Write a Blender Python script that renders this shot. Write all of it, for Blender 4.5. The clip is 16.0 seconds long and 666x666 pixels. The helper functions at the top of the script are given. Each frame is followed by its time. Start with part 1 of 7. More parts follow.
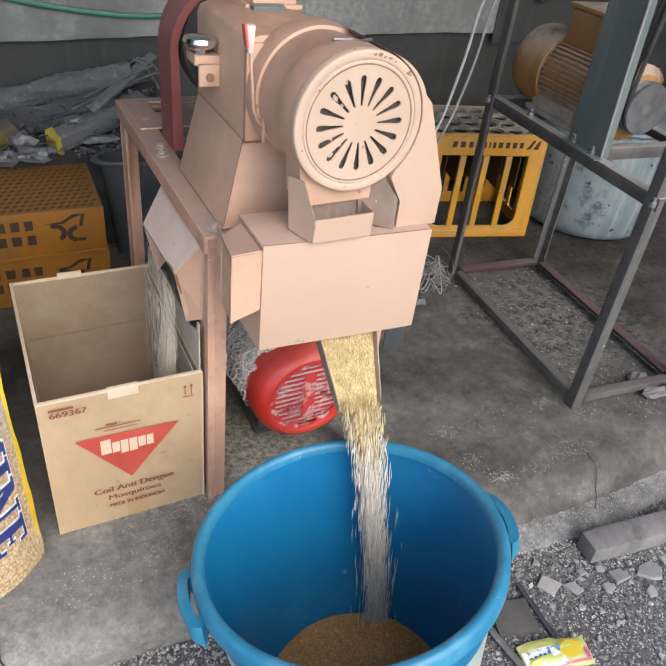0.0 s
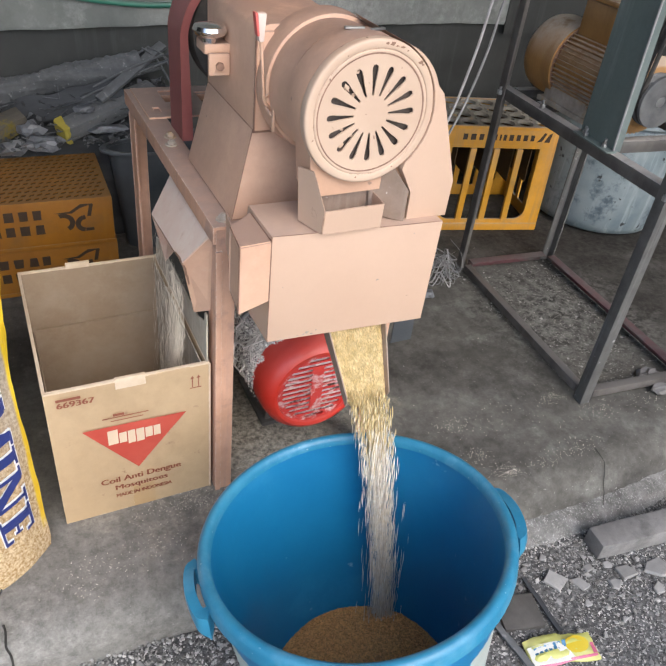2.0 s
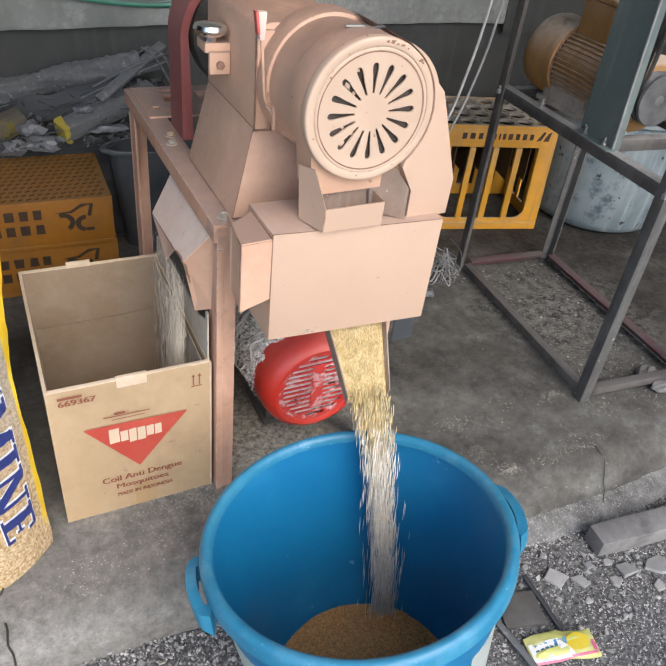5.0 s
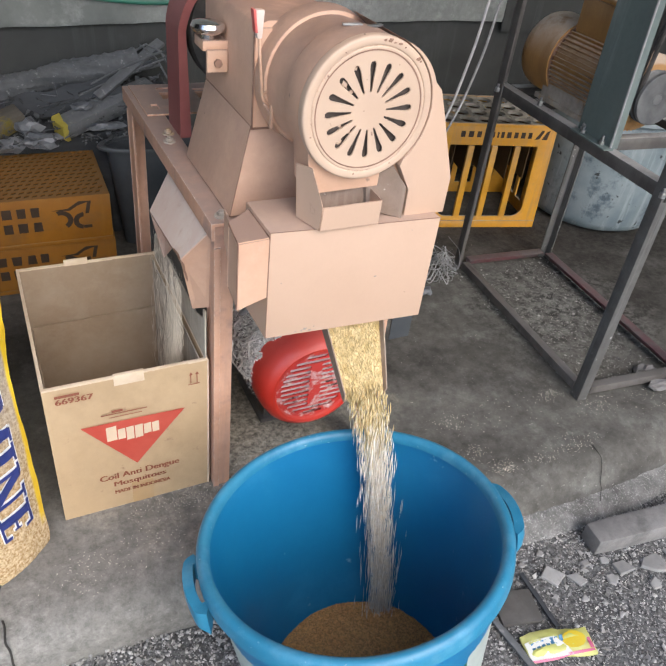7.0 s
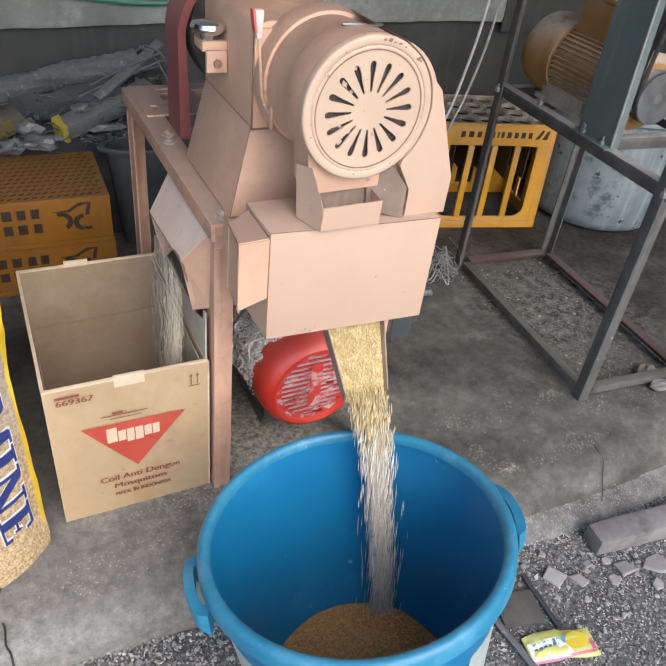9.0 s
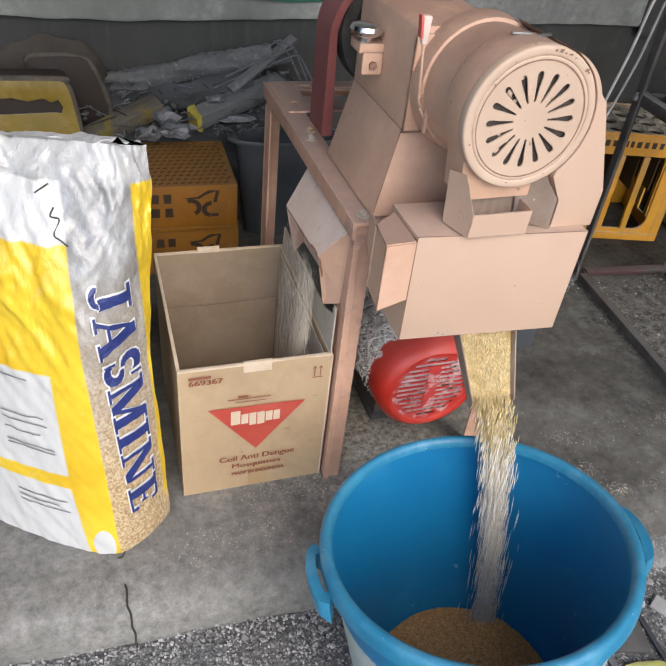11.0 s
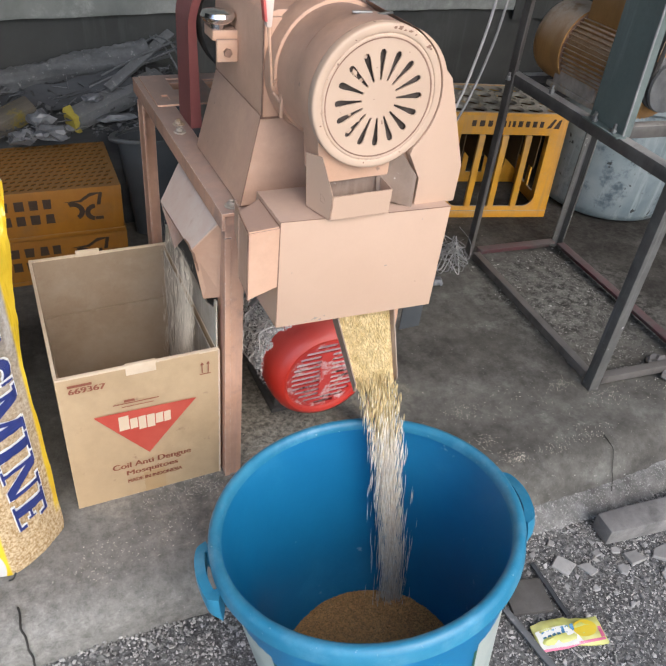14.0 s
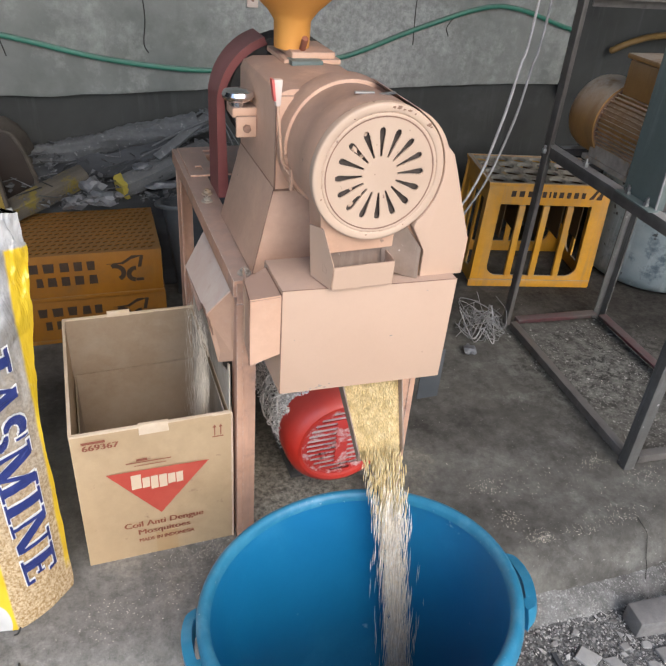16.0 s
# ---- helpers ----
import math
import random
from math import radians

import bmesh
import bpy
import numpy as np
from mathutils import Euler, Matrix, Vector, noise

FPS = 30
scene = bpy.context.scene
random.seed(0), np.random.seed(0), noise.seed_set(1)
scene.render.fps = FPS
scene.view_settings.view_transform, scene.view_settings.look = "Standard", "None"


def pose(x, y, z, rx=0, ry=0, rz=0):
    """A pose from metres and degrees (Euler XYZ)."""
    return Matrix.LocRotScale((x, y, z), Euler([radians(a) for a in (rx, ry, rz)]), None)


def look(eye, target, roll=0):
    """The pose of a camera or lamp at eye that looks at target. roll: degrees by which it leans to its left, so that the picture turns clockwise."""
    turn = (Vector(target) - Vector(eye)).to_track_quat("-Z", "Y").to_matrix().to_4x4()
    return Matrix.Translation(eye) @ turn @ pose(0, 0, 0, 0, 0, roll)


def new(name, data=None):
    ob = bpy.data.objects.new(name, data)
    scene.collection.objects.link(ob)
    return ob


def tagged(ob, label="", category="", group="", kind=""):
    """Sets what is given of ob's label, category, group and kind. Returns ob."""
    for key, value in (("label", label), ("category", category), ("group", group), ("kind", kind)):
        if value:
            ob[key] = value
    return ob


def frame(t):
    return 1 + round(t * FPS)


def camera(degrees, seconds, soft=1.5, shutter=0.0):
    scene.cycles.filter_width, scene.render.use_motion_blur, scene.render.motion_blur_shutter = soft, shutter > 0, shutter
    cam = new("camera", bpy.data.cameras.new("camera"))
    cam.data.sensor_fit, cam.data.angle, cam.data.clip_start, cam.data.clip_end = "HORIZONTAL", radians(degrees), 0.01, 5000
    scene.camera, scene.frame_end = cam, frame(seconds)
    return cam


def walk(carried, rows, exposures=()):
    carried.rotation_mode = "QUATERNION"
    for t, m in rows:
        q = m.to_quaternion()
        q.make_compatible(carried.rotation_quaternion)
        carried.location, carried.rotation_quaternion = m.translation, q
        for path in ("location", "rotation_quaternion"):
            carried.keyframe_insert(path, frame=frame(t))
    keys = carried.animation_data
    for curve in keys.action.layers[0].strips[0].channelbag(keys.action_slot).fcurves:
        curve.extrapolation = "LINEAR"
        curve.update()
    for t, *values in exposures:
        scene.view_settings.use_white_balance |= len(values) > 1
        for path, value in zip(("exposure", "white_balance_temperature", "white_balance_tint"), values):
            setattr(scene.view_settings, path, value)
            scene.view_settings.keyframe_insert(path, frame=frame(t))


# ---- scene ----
cam = camera(51.3, 16.0, soft=1.6, shutter=0.4)
PATH = [
    (0, (-0.299, 0.144, 1.197), (0.514, 1.552, 0.032), 7.1),
    (0.5, (-0.296, 0.145, 1.194), (0.519, 1.539, 0.014), 7.2),
    (1, (-0.299, 0.146, 1.196), (0.498, 1.555, 0.022), 7.1),
    (1.5, (-0.297, 0.149, 1.19), (0.497, 1.553, 0.008), 7.0),
    (2, (-0.299, 0.15, 1.192), (0.493, 1.554, 0.008), 7.3),
    (2.5, (-0.3, 0.15, 1.195), (0.492, 1.566, 0.025), 7.3),
    (3, (-0.3, 0.15, 1.197), (0.499, 1.563, 0.029), 7.5),
    (3.5, (-0.299, 0.149, 1.195), (0.499, 1.56, 0.023), 7.5),
    (4, (-0.3, 0.148, 1.195), (0.497, 1.554, 0.016), 7.5),
    (4.2, (-0.301, 0.149, 1.189), (0.487, 1.553, 0.001), 7.2),
    (6.5, (-0.304, 0.141, 1.194), (0.502, 1.548, 0.023), 7.4),
    (7, (-0.301, 0.146, 1.192), (0.495, 1.544, 0.004), 7.4),
    (7.5, (-0.3, 0.147, 1.191), (0.5, 1.538, -0.002), 7.5),
    (8, (-0.298, 0.148, 1.191), (0.496, 1.539, -0.007), 7.3),
    (8.5, (-0.3, 0.148, 1.193), (0.501, 1.538, -0.001), 7.5),
    (9, (-0.3, 0.148, 1.19), (0.495, 1.548, 0.004), 7.2),
    (9.5, (-0.301, 0.149, 1.19), (0.494, 1.543, -0.003), 7.4),
    (10, (-0.325, 0.147, 1.192), (0.371, 1.602, 0.009), 6.6),
    (10.2, (-0.363, 0.171, 1.205), (0.276, 1.634, 0.0), 6.4),
    (11.2, (-0.382, 0.172, 1.196), (0.19, 1.64, -0.02), 6.9),
    (12.3, (-0.359, 0.161, 1.181), (0.258, 1.619, -0.041), 7.6),
    (12.5, (-0.348, 0.159, 1.185), (0.307, 1.599, -0.039), 7.8),
    (13, (-0.313, 0.158, 1.179), (0.416, 1.564, -0.043), 7.7),
    (13.5, (-0.31, 0.141, 1.188), (0.437, 1.544, -0.026), 7.0),
    (14, (-0.302, 0.142, 1.19), (0.462, 1.54, -0.02), 6.7),
    (14.5, (-0.269, 0.132, 1.197), (0.423, 1.576, -0.002), 6.1),
    (15, (-0.219, 0.116, 1.209), (0.383, 1.667, 0.099), 5.0),
    (15.5, (-0.211, 0.12, 1.211), (0.4, 1.697, 0.143), 4.5),
    (16, (-0.219, 0.112, 1.208), (0.412, 1.673, 0.129), 4.8),
]
walk(cam, [(t, look(eye, target, roll)) for t, eye, target, roll in PATH],
     exposures=((0, 0.45), (9.6, 0.45), (10.2, 0.4), (12.3, 0.14), (12.6, 0.14), (13.1, 0.32), (13.5, 0.38), (16, 0.33)))

# ---- light: an open-fronted shed under a bright hazy sky ----
world = bpy.data.worlds.new("sky")
scene.world = world
world.use_nodes = True
wn = world.node_tree.nodes
sky = wn.new("ShaderNodeTexSky")
sky.sky_type = "NISHITA"
sky.sun_disc = False
sky.sun_elevation, sky.sun_rotation = radians(43), radians(175)
sky.air_density, sky.dust_density = 1.0, 2.2
world.node_tree.links.new(sky.outputs["Color"], wn["Background"].inputs["Color"])
wn["Background"].inputs["Strength"].default_value = 0.28

sun_data = bpy.data.lights.new("sun", "SUN")
sun_data.energy, sun_data.angle, sun_data.color = 0.85, radians(55), (1.0, 0.985, 0.96)
sun = new("sun", sun_data)
sun.matrix_world = look((0.25, -2.9, 2.7), (0, 0, 0))


# ---- materials ----
def ramp(nt, a, b, lo=0.35, hi=0.65):
    n = nt.nodes.new("ShaderNodeValToRGB")
    n.color_ramp.elements[0].color, n.color_ramp.elements[1].color = (*a, 1), (*b, 1)
    n.color_ramp.elements[0].position, n.color_ramp.elements[1].position = lo, hi
    return n


def noise_tex(nt, scale, detail=6.0, rough=0.6, coord="Object", stretch=(1, 1, 1)):
    tc = nt.nodes.new("ShaderNodeTexCoord")
    mp = nt.nodes.new("ShaderNodeMapping")
    mp.inputs["Scale"].default_value = stretch
    nt.links.new(tc.outputs[coord], mp.inputs["Vector"])
    n = nt.nodes.new("ShaderNodeTexNoise")
    n.inputs["Scale"].default_value, n.inputs["Detail"].default_value, n.inputs["Roughness"].default_value = scale, detail, rough
    nt.links.new(mp.outputs["Vector"], n.inputs["Vector"])
    return n


def mix(nt, fac, a, b):
    n = nt.nodes.new("ShaderNodeMix")
    n.data_type = "RGBA"
    for sock, v in ((n.inputs[0], fac), (n.inputs[6], a), (n.inputs[7], b)):
        if isinstance(v, tuple):
            sock.default_value = (*v, 1)
        elif isinstance(v, (int, float)):
            sock.default_value = v
        else:
            nt.links.new(v, sock)
    return n.outputs[2]


def math_node(nt, op, a, b=0.0):
    n = nt.nodes.new("ShaderNodeMath")
    n.operation = op
    for sock, v in ((n.inputs[0], a), (n.inputs[1], b)):
        if isinstance(v, (int, float)):
            sock.default_value = v
        else:
            nt.links.new(v, sock)
    return n.outputs[0]


def surface(name, a, b, scale=8.0, rough=0.6, metal=0.0, bump=0.15, fine=180.0, stain=None, stain_scale=3.0, stain_at=(0.52, 0.7),
            dust=None, dust_amount=0.6, vary=0.0, island=0.0, stain2=None, stain2_scale=6.0, stain2_at=(0.6, 0.75), stretch=(1, 1, 1), gloss_vary=0.15, depth=0.002,
            streak=None, streak_at=(0.52, 0.7), chip=None, chip_width=0.003, chip_at=(0.5, 0.6), speck=None, speck_at=(0.62, 0.66), speck_scale=90,
            mottle=0.0, mottle_scale=60.0):
    """Two colours mixed by noise, a stain at a larger scale, settled dust on faces that look up, grain as relief."""
    m = bpy.data.materials.new(name)
    m.use_nodes = True
    nt = m.node_tree
    bs = nt.nodes["Principled BSDF"]
    big = noise_tex(nt, scale, stretch=stretch)
    r = ramp(nt, a, b)
    nt.links.new(big.outputs["Fac"], r.inputs["Fac"])
    col = r.outputs["Color"]
    if vary:
        info = nt.nodes.new("ShaderNodeObjectInfo")
        hs = nt.nodes.new("ShaderNodeHueSaturation")
        nt.links.new(math_node(nt, "ADD", math_node(nt, "MULTIPLY", info.outputs["Random"], 2 * vary), 1 - vary), hs.inputs["Value"])
        nt.links.new(col, hs.inputs["Color"])
        col = hs.outputs["Color"]
    if island:
        geo = nt.nodes.new("ShaderNodeNewGeometry")
        hs = nt.nodes.new("ShaderNodeHueSaturation")
        nt.links.new(math_node(nt, "ADD", math_node(nt, "MULTIPLY", geo.outputs["Random Per Island"], 2 * island), 1 - island), hs.inputs["Value"])
        nt.links.new(col, hs.inputs["Color"])
        col = hs.outputs["Color"]
    if stain2:
        sn = noise_tex(nt, stain2_scale, 8.0, 0.75)
        sr = ramp(nt, (0, 0, 0), (1, 1, 1), *stain2_at)
        nt.links.new(sn.outputs["Fac"], sr.inputs["Fac"])
        col = mix(nt, sr.outputs["Color"], col, stain2)
    if stain:
        sn = noise_tex(nt, stain_scale, 8.0, 0.7)
        sr = ramp(nt, (0, 0, 0), (1, 1, 1), *stain_at)
        nt.links.new(sn.outputs["Fac"], sr.inputs["Fac"])
        col = mix(nt, sr.outputs["Color"], col, stain)
    if dust:
        geo = nt.nodes.new("ShaderNodeNewGeometry")
        sep = nt.nodes.new("ShaderNodeSeparateXYZ")
        nt.links.new(geo.outputs["Normal"], sep.inputs[0])
        dn = noise_tex(nt, 14.0, 8.0, 0.7)
        up = math_node(nt, "MAXIMUM", sep.outputs["Z"], 0.0)
        amount = math_node(nt, "MULTIPLY", math_node(nt, "MULTIPLY", up, dn.outputs["Fac"]), 2.0 * dust_amount)
        amount = math_node(nt, "MINIMUM", amount, 1.0)
        col = mix(nt, amount, col, dust)
    if streak:
        sn = noise_tex(nt, 26.0, 5.0, 0.65, "Object", (1, 1, 0.09))
        sr = ramp(nt, (0, 0, 0), (1, 1, 1), *streak_at)
        nt.links.new(sn.outputs["Fac"], sr.inputs["Fac"])
        col = mix(nt, sr.outputs["Color"], col, streak)
    if speck:
        sn = noise_tex(nt, speck_scale, 3.0, 0.6)
        sr = ramp(nt, (0, 0, 0), (1, 1, 1), *speck_at)
        nt.links.new(sn.outputs["Fac"], sr.inputs["Fac"])
        col = mix(nt, sr.outputs["Color"], col, speck)
    if mottle:
        mn = noise_tex(nt, mottle_scale, 10.0, 0.8)
        hs = nt.nodes.new("ShaderNodeHueSaturation")
        nt.links.new(math_node(nt, "ADD", math_node(nt, "MULTIPLY", math_node(nt, "SUBTRACT", mn.outputs["Fac"], 0.5), 5 * mottle), 1.0), hs.inputs["Value"])
        nt.links.new(col, hs.inputs["Color"])
        col = hs.outputs["Color"]
    if chip:
        # paint knocked off along the edges: where the rounded normal leaves the flat one, broken up by noise
        bv = nt.nodes.new("ShaderNodeBevel")
        bv.samples = 4
        bv.inputs["Radius"].default_value = chip_width
        geo = nt.nodes.new("ShaderNodeNewGeometry")
        dot = nt.nodes.new("ShaderNodeVectorMath")
        dot.operation = "DOT_PRODUCT"
        nt.links.new(bv.outputs["Normal"], dot.inputs[0])
        nt.links.new(geo.outputs["Normal"], dot.inputs[1])
        cn = noise_tex(nt, 70.0, 6.0, 0.75)
        cr = ramp(nt, (0, 0, 0), (1, 1, 1), *chip_at)
        nt.links.new(cn.outputs["Fac"], cr.inputs["Fac"])
        er = ramp(nt, (1, 1, 1), (0, 0, 0), 0.93, 0.997)
        nt.links.new(dot.outputs["Value"], er.inputs["Fac"])
        col = mix(nt, math_node(nt, "MULTIPLY", er.outputs["Color"], cr.outputs["Color"]), col, chip)
    nt.links.new(col, bs.inputs["Base Color"])
    fn = noise_tex(nt, fine, 4.0, 0.6)
    rr = math_node(nt, "ADD", math_node(nt, "MULTIPLY", big.outputs["Fac"], gloss_vary), rough - gloss_vary / 2)
    nt.links.new(rr, bs.inputs["Roughness"])
    bs.inputs["Metallic"].default_value = metal
    bp = nt.nodes.new("ShaderNodeBump")
    bp.inputs["Strength"].default_value, bp.inputs["Distance"].default_value = bump, depth
    nt.links.new(fn.outputs["Fac"], bp.inputs["Height"])
    nt.links.new(bp.outputs["Normal"], bs.inputs["Normal"])
    return m


def salmon(name, chip):
    return surface(name, (0.58, 0.365, 0.255), (0.65, 0.43, 0.31), 4, 0.55, bump=0.1, stain=(0.48, 0.29, 0.2), stain_scale=3.5, stain_at=(0.42, 0.8), stain2=(0.56, 0.44, 0.35), stain2_scale=16, stain2_at=(0.58, 0.85),
                   dust=(0.33, 0.225, 0.18), dust_amount=1.0, chip=chip, chip_width=0.0022, chip_at=(0.42, 0.56), speck=(0.33, 0.22, 0.17), speck_at=(0.72, 0.78), speck_scale=50, mottle=0.05, mottle_scale=16)


PINK = salmon("salmon_paint", (0.3, 0.19, 0.14))
PINK_PALE = surface("pale_salmon_paint", (0.53, 0.37, 0.272), (0.575, 0.41, 0.308), 4, 0.55, bump=0.08, stain=(0.49, 0.34, 0.245), stain_scale=4, stain_at=(0.45, 0.85), dust=(0.42, 0.3, 0.24), dust_amount=0.9, chip=(0.3, 0.19, 0.14), chip_width=0.0018, chip_at=(0.42, 0.56), speck=(0.36, 0.25, 0.19), speck_at=(0.74, 0.78), speck_scale=40, mottle=0.02, mottle_scale=20)
PINK_SHEET = salmon("salmon_sheet_paint", None)
PINK_FRAME = surface("salmon_frame_paint", (0.5, 0.285, 0.19), (0.62, 0.375, 0.265), 7, 0.6, bump=0.15, stain=(0.3, 0.2, 0.17), stain_scale=12, stain_at=(0.55, 0.72),
                     dust=(0.31, 0.225, 0.195), dust_amount=1.0, mottle=0.08, mottle_scale=40, streak=(0.38, 0.25, 0.2), streak_at=(0.52, 0.8), chip=(0.62, 0.5, 0.42), chip_width=0.003, chip_at=(0.45, 0.6))
DISC = surface("cream_pink_paint", (0.52, 0.38, 0.285), (0.58, 0.435, 0.33), 6, 0.5, bump=0.06, stain=(0.42, 0.29, 0.23), stain_scale=16, stain_at=(0.64, 0.74), speck=(0.22, 0.13, 0.1), speck_at=(0.68, 0.72), speck_scale=60, chip=(0.28, 0.18, 0.13), chip_width=0.002, chip_at=(0.5, 0.62))
SLOT_BACKING = surface("dark_slot_backing", (0.04, 0.03, 0.025), (0.09, 0.07, 0.06), 60, 0.7)
CRACK = surface("dark_crack", (0.025, 0.024, 0.023), (0.045, 0.043, 0.04), 30, 0.9)
SEAM = surface("dark_seam", (0.16, 0.09, 0.065), (0.3, 0.18, 0.13), 40, 0.8)
BROWN_SHEET = surface("dusty_brown_sheet", (0.2, 0.145, 0.11), (0.3, 0.225, 0.18), 9, 0.65, streak=(0.36, 0.29, 0.24), streak_at=(0.52, 0.7), mottle=0.1, speck=(0.55, 0.5, 0.46), speck_at=(0.7, 0.74), speck_scale=60)
PINK_DUSTY = surface("bran_whitened_salmon", (0.6, 0.39, 0.31), (0.66, 0.47, 0.39), 9, 0.8, bump=0.15, stain=(0.7, 0.59, 0.51), stain_scale=12, stain_at=(0.48, 0.7), dust=(0.68, 0.6, 0.53), dust_amount=0.9, streak=(0.5, 0.34, 0.26), streak_at=(0.58, 0.75))
RED = surface("red_plastic", (0.58, 0.028, 0.016), (0.68, 0.045, 0.024), 10, 0.38, bump=0.05, dust=(0.6, 0.3, 0.28), dust_amount=0.2)
RED_DUSTY = surface("flour_dusted_red", (0.5, 0.025, 0.018), (0.58, 0.05, 0.04), 10, 0.5, bump=0.1, stain=(0.72, 0.55, 0.54), stain_scale=34, stain_at=(0.5, 0.62))
FAN_WHITE = surface("half_dusted_fan", (0.6, 0.6, 0.59), (0.78, 0.78, 0.77), 20, 0.7, stain=(0.06, 0.045, 0.04), stain_scale=9, stain_at=(0.55, 0.6))
CHAFF = surface("white_chaff", (0.74, 0.71, 0.67), (0.88, 0.86, 0.83), 60, 0.9, island=0.3)
DUST_GREY = surface("caked_grey_dust", (0.26, 0.23, 0.2), (0.38, 0.34, 0.3), 30, 0.9, bump=0.4, stain=(0.4, 0.24, 0.1), stain_scale=14)
WHITE_GRIME = surface("flaking_white", (0.8, 0.77, 0.74), (0.12, 0.09, 0.09), 40, 0.8, bump=0.6, fine=60, streak=(0.6, 0.58, 0.55), streak_at=(0.5, 0.6))
DARK_STEEL = surface("dark_steel", (0.075, 0.069, 0.066), (0.14, 0.13, 0.123), 14, 0.5, metal=0.15, dust=(0.15, 0.143, 0.135), dust_amount=0.7, stain=(0.15, 0.14, 0.135), stain_scale=9, streak=(0.17, 0.158, 0.15), streak_at=(0.55, 0.8))
TOP_DUST_STEEL = surface("dust_topped_steel", (0.07, 0.066, 0.064), (0.12, 0.113, 0.108), 14, 0.6, metal=0.1, dust=(0.36, 0.355, 0.345), dust_amount=0.9, streak=(0.15, 0.145, 0.14), streak_at=(0.55, 0.8))
GREY_STEEL = surface("dusty_grey_steel", (0.075, 0.075, 0.073), (0.125, 0.124, 0.12), 14, 0.7, dust=(0.3, 0.3, 0.29), streak=(0.22, 0.222, 0.22), streak_at=(0.52, 0.78), stain=(0.085, 0.08, 0.075), stain_scale=12, stain_at=(0.52, 0.7), speck=(0.4, 0.4, 0.39), speck_at=(0.68, 0.74), speck_scale=60, mottle=0.1)
MAROON_STEEL = surface("maroon_primer_steel", (0.09, 0.03, 0.035), (0.13, 0.05, 0.055), 12, 0.6, stain=(0.085, 0.073, 0.07), stain_scale=7, stain_at=(0.42, 0.56), mottle=0.12, dust=(0.14, 0.12, 0.12), dust_amount=0.5)
MAROON = surface("maroon_paint", (0.19, 0.055, 0.052), (0.25, 0.08, 0.075), 8, 0.5, bump=0.08, dust=(0.35, 0.2, 0.2), dust_amount=0.4)
RUBBER = surface("dusty_rubber", (0.03, 0.03, 0.03), (0.08, 0.075, 0.07), 20, 0.85)
CHROME = surface("bright_chrome", (0.75, 0.76, 0.78), (0.85, 0.85, 0.86), 10, 0.16, metal=1.0, bump=0.02)
PULLEY = surface("dusty_cast_iron", (0.1, 0.105, 0.11), (0.2, 0.205, 0.21), 16, 0.5, metal=0.4)
# crate plastic darkened for the insides: their shade put into the colour
CRATE_SHADE = surface("shaded_crate_plastic", (0.06, 0.033, 0.013), (0.1, 0.055, 0.02), 12, 0.7)
GALV = surface("grey_green_sheet", (0.11, 0.148, 0.142), (0.16, 0.2, 0.192), 4, 0.5, metal=0.05, bump=0.05, stretch=(1, 1, 0.3), stain=(0.1, 0.125, 0.125), stain_scale=8, mottle=0.08, streak=(0.23, 0.265, 0.26), streak_at=(0.55, 0.85))
ALU = surface("dull_aluminium", (0.3, 0.31, 0.32), (0.45, 0.46, 0.46), 16, 0.4, metal=0.8)
MOTOR_YELLOW = surface("ochre_motor_paint", (0.31, 0.16, 0.05), (0.42, 0.225, 0.075), 6, 0.55, bump=0.08, mottle=0.06, streak=(0.24, 0.13, 0.05), streak_at=(0.5, 0.75), dust=(0.45, 0.385, 0.32), dust_amount=1.1, stain=(0.28, 0.14, 0.05), stain_scale=9, stain_at=(0.55, 0.75))
CRATE_YELLOW = surface("yellow_crate_plastic", (0.56, 0.265, 0.018), (0.66, 0.325, 0.03), 5, 0.45, bump=0.08, stain=(0.42, 0.25, 0.08), stain_scale=9, stain_at=(0.5, 0.75), mottle=0.06, dust=(0.36, 0.32, 0.27), dust_amount=0.95, streak=(0.4, 0.23, 0.08), streak_at=(0.5, 0.75))
CRATE_DUSTY = surface("dust_white_plastic", (0.2, 0.182, 0.15), (0.32, 0.3, 0.26), 12, 0.8, mottle=0.15, bump=0.2, stain=(0.45, 0.27, 0.08), stain_scale=8, stain_at=(0.58, 0.75))
CRATE_BROWN = surface("old_crate_plastic", (0.22, 0.088, 0.008), (0.29, 0.12, 0.011), 6, 0.5, bump=0.08, stain=(0.2, 0.1, 0.03), stain_scale=8, stain_at=(0.5, 0.75), mottle=0.06, dust=(0.2, 0.11, 0.04), dust_amount=0.95, streak=(0.29, 0.13, 0.02), streak_at=(0.56, 0.8))
CRATE_INK = surface("dark_brown_ink", (0.03, 0.018, 0.012), (0.05, 0.03, 0.018), 30, 0.6)
CARD = surface("brown_cardboard", (0.42, 0.3, 0.175), (0.48, 0.35, 0.21), 4, 0.85, bump=0.12, fine=90, stretch=(1, 1, 0.35), mottle=0.05, stain=(0.37, 0.26, 0.15), stain_scale=6, stain_at=(0.5, 0.8), speck=(0.33, 0.22, 0.14), speck_at=(0.68, 0.74), speck_scale=30, chip=(0.64, 0.52, 0.38), chip_width=0.003, chip_at=(0.45, 0.6))
# inside of the carton: darker than CARD, with paler bran patches
CARD_INSIDE = surface("inside_cardboard", (0.27, 0.2, 0.135), (0.34, 0.26, 0.185), 5, 0.9, bump=0.15, mottle=0.05, stain=(0.36, 0.295, 0.225), stain_scale=7, stain_at=(0.48, 0.75))
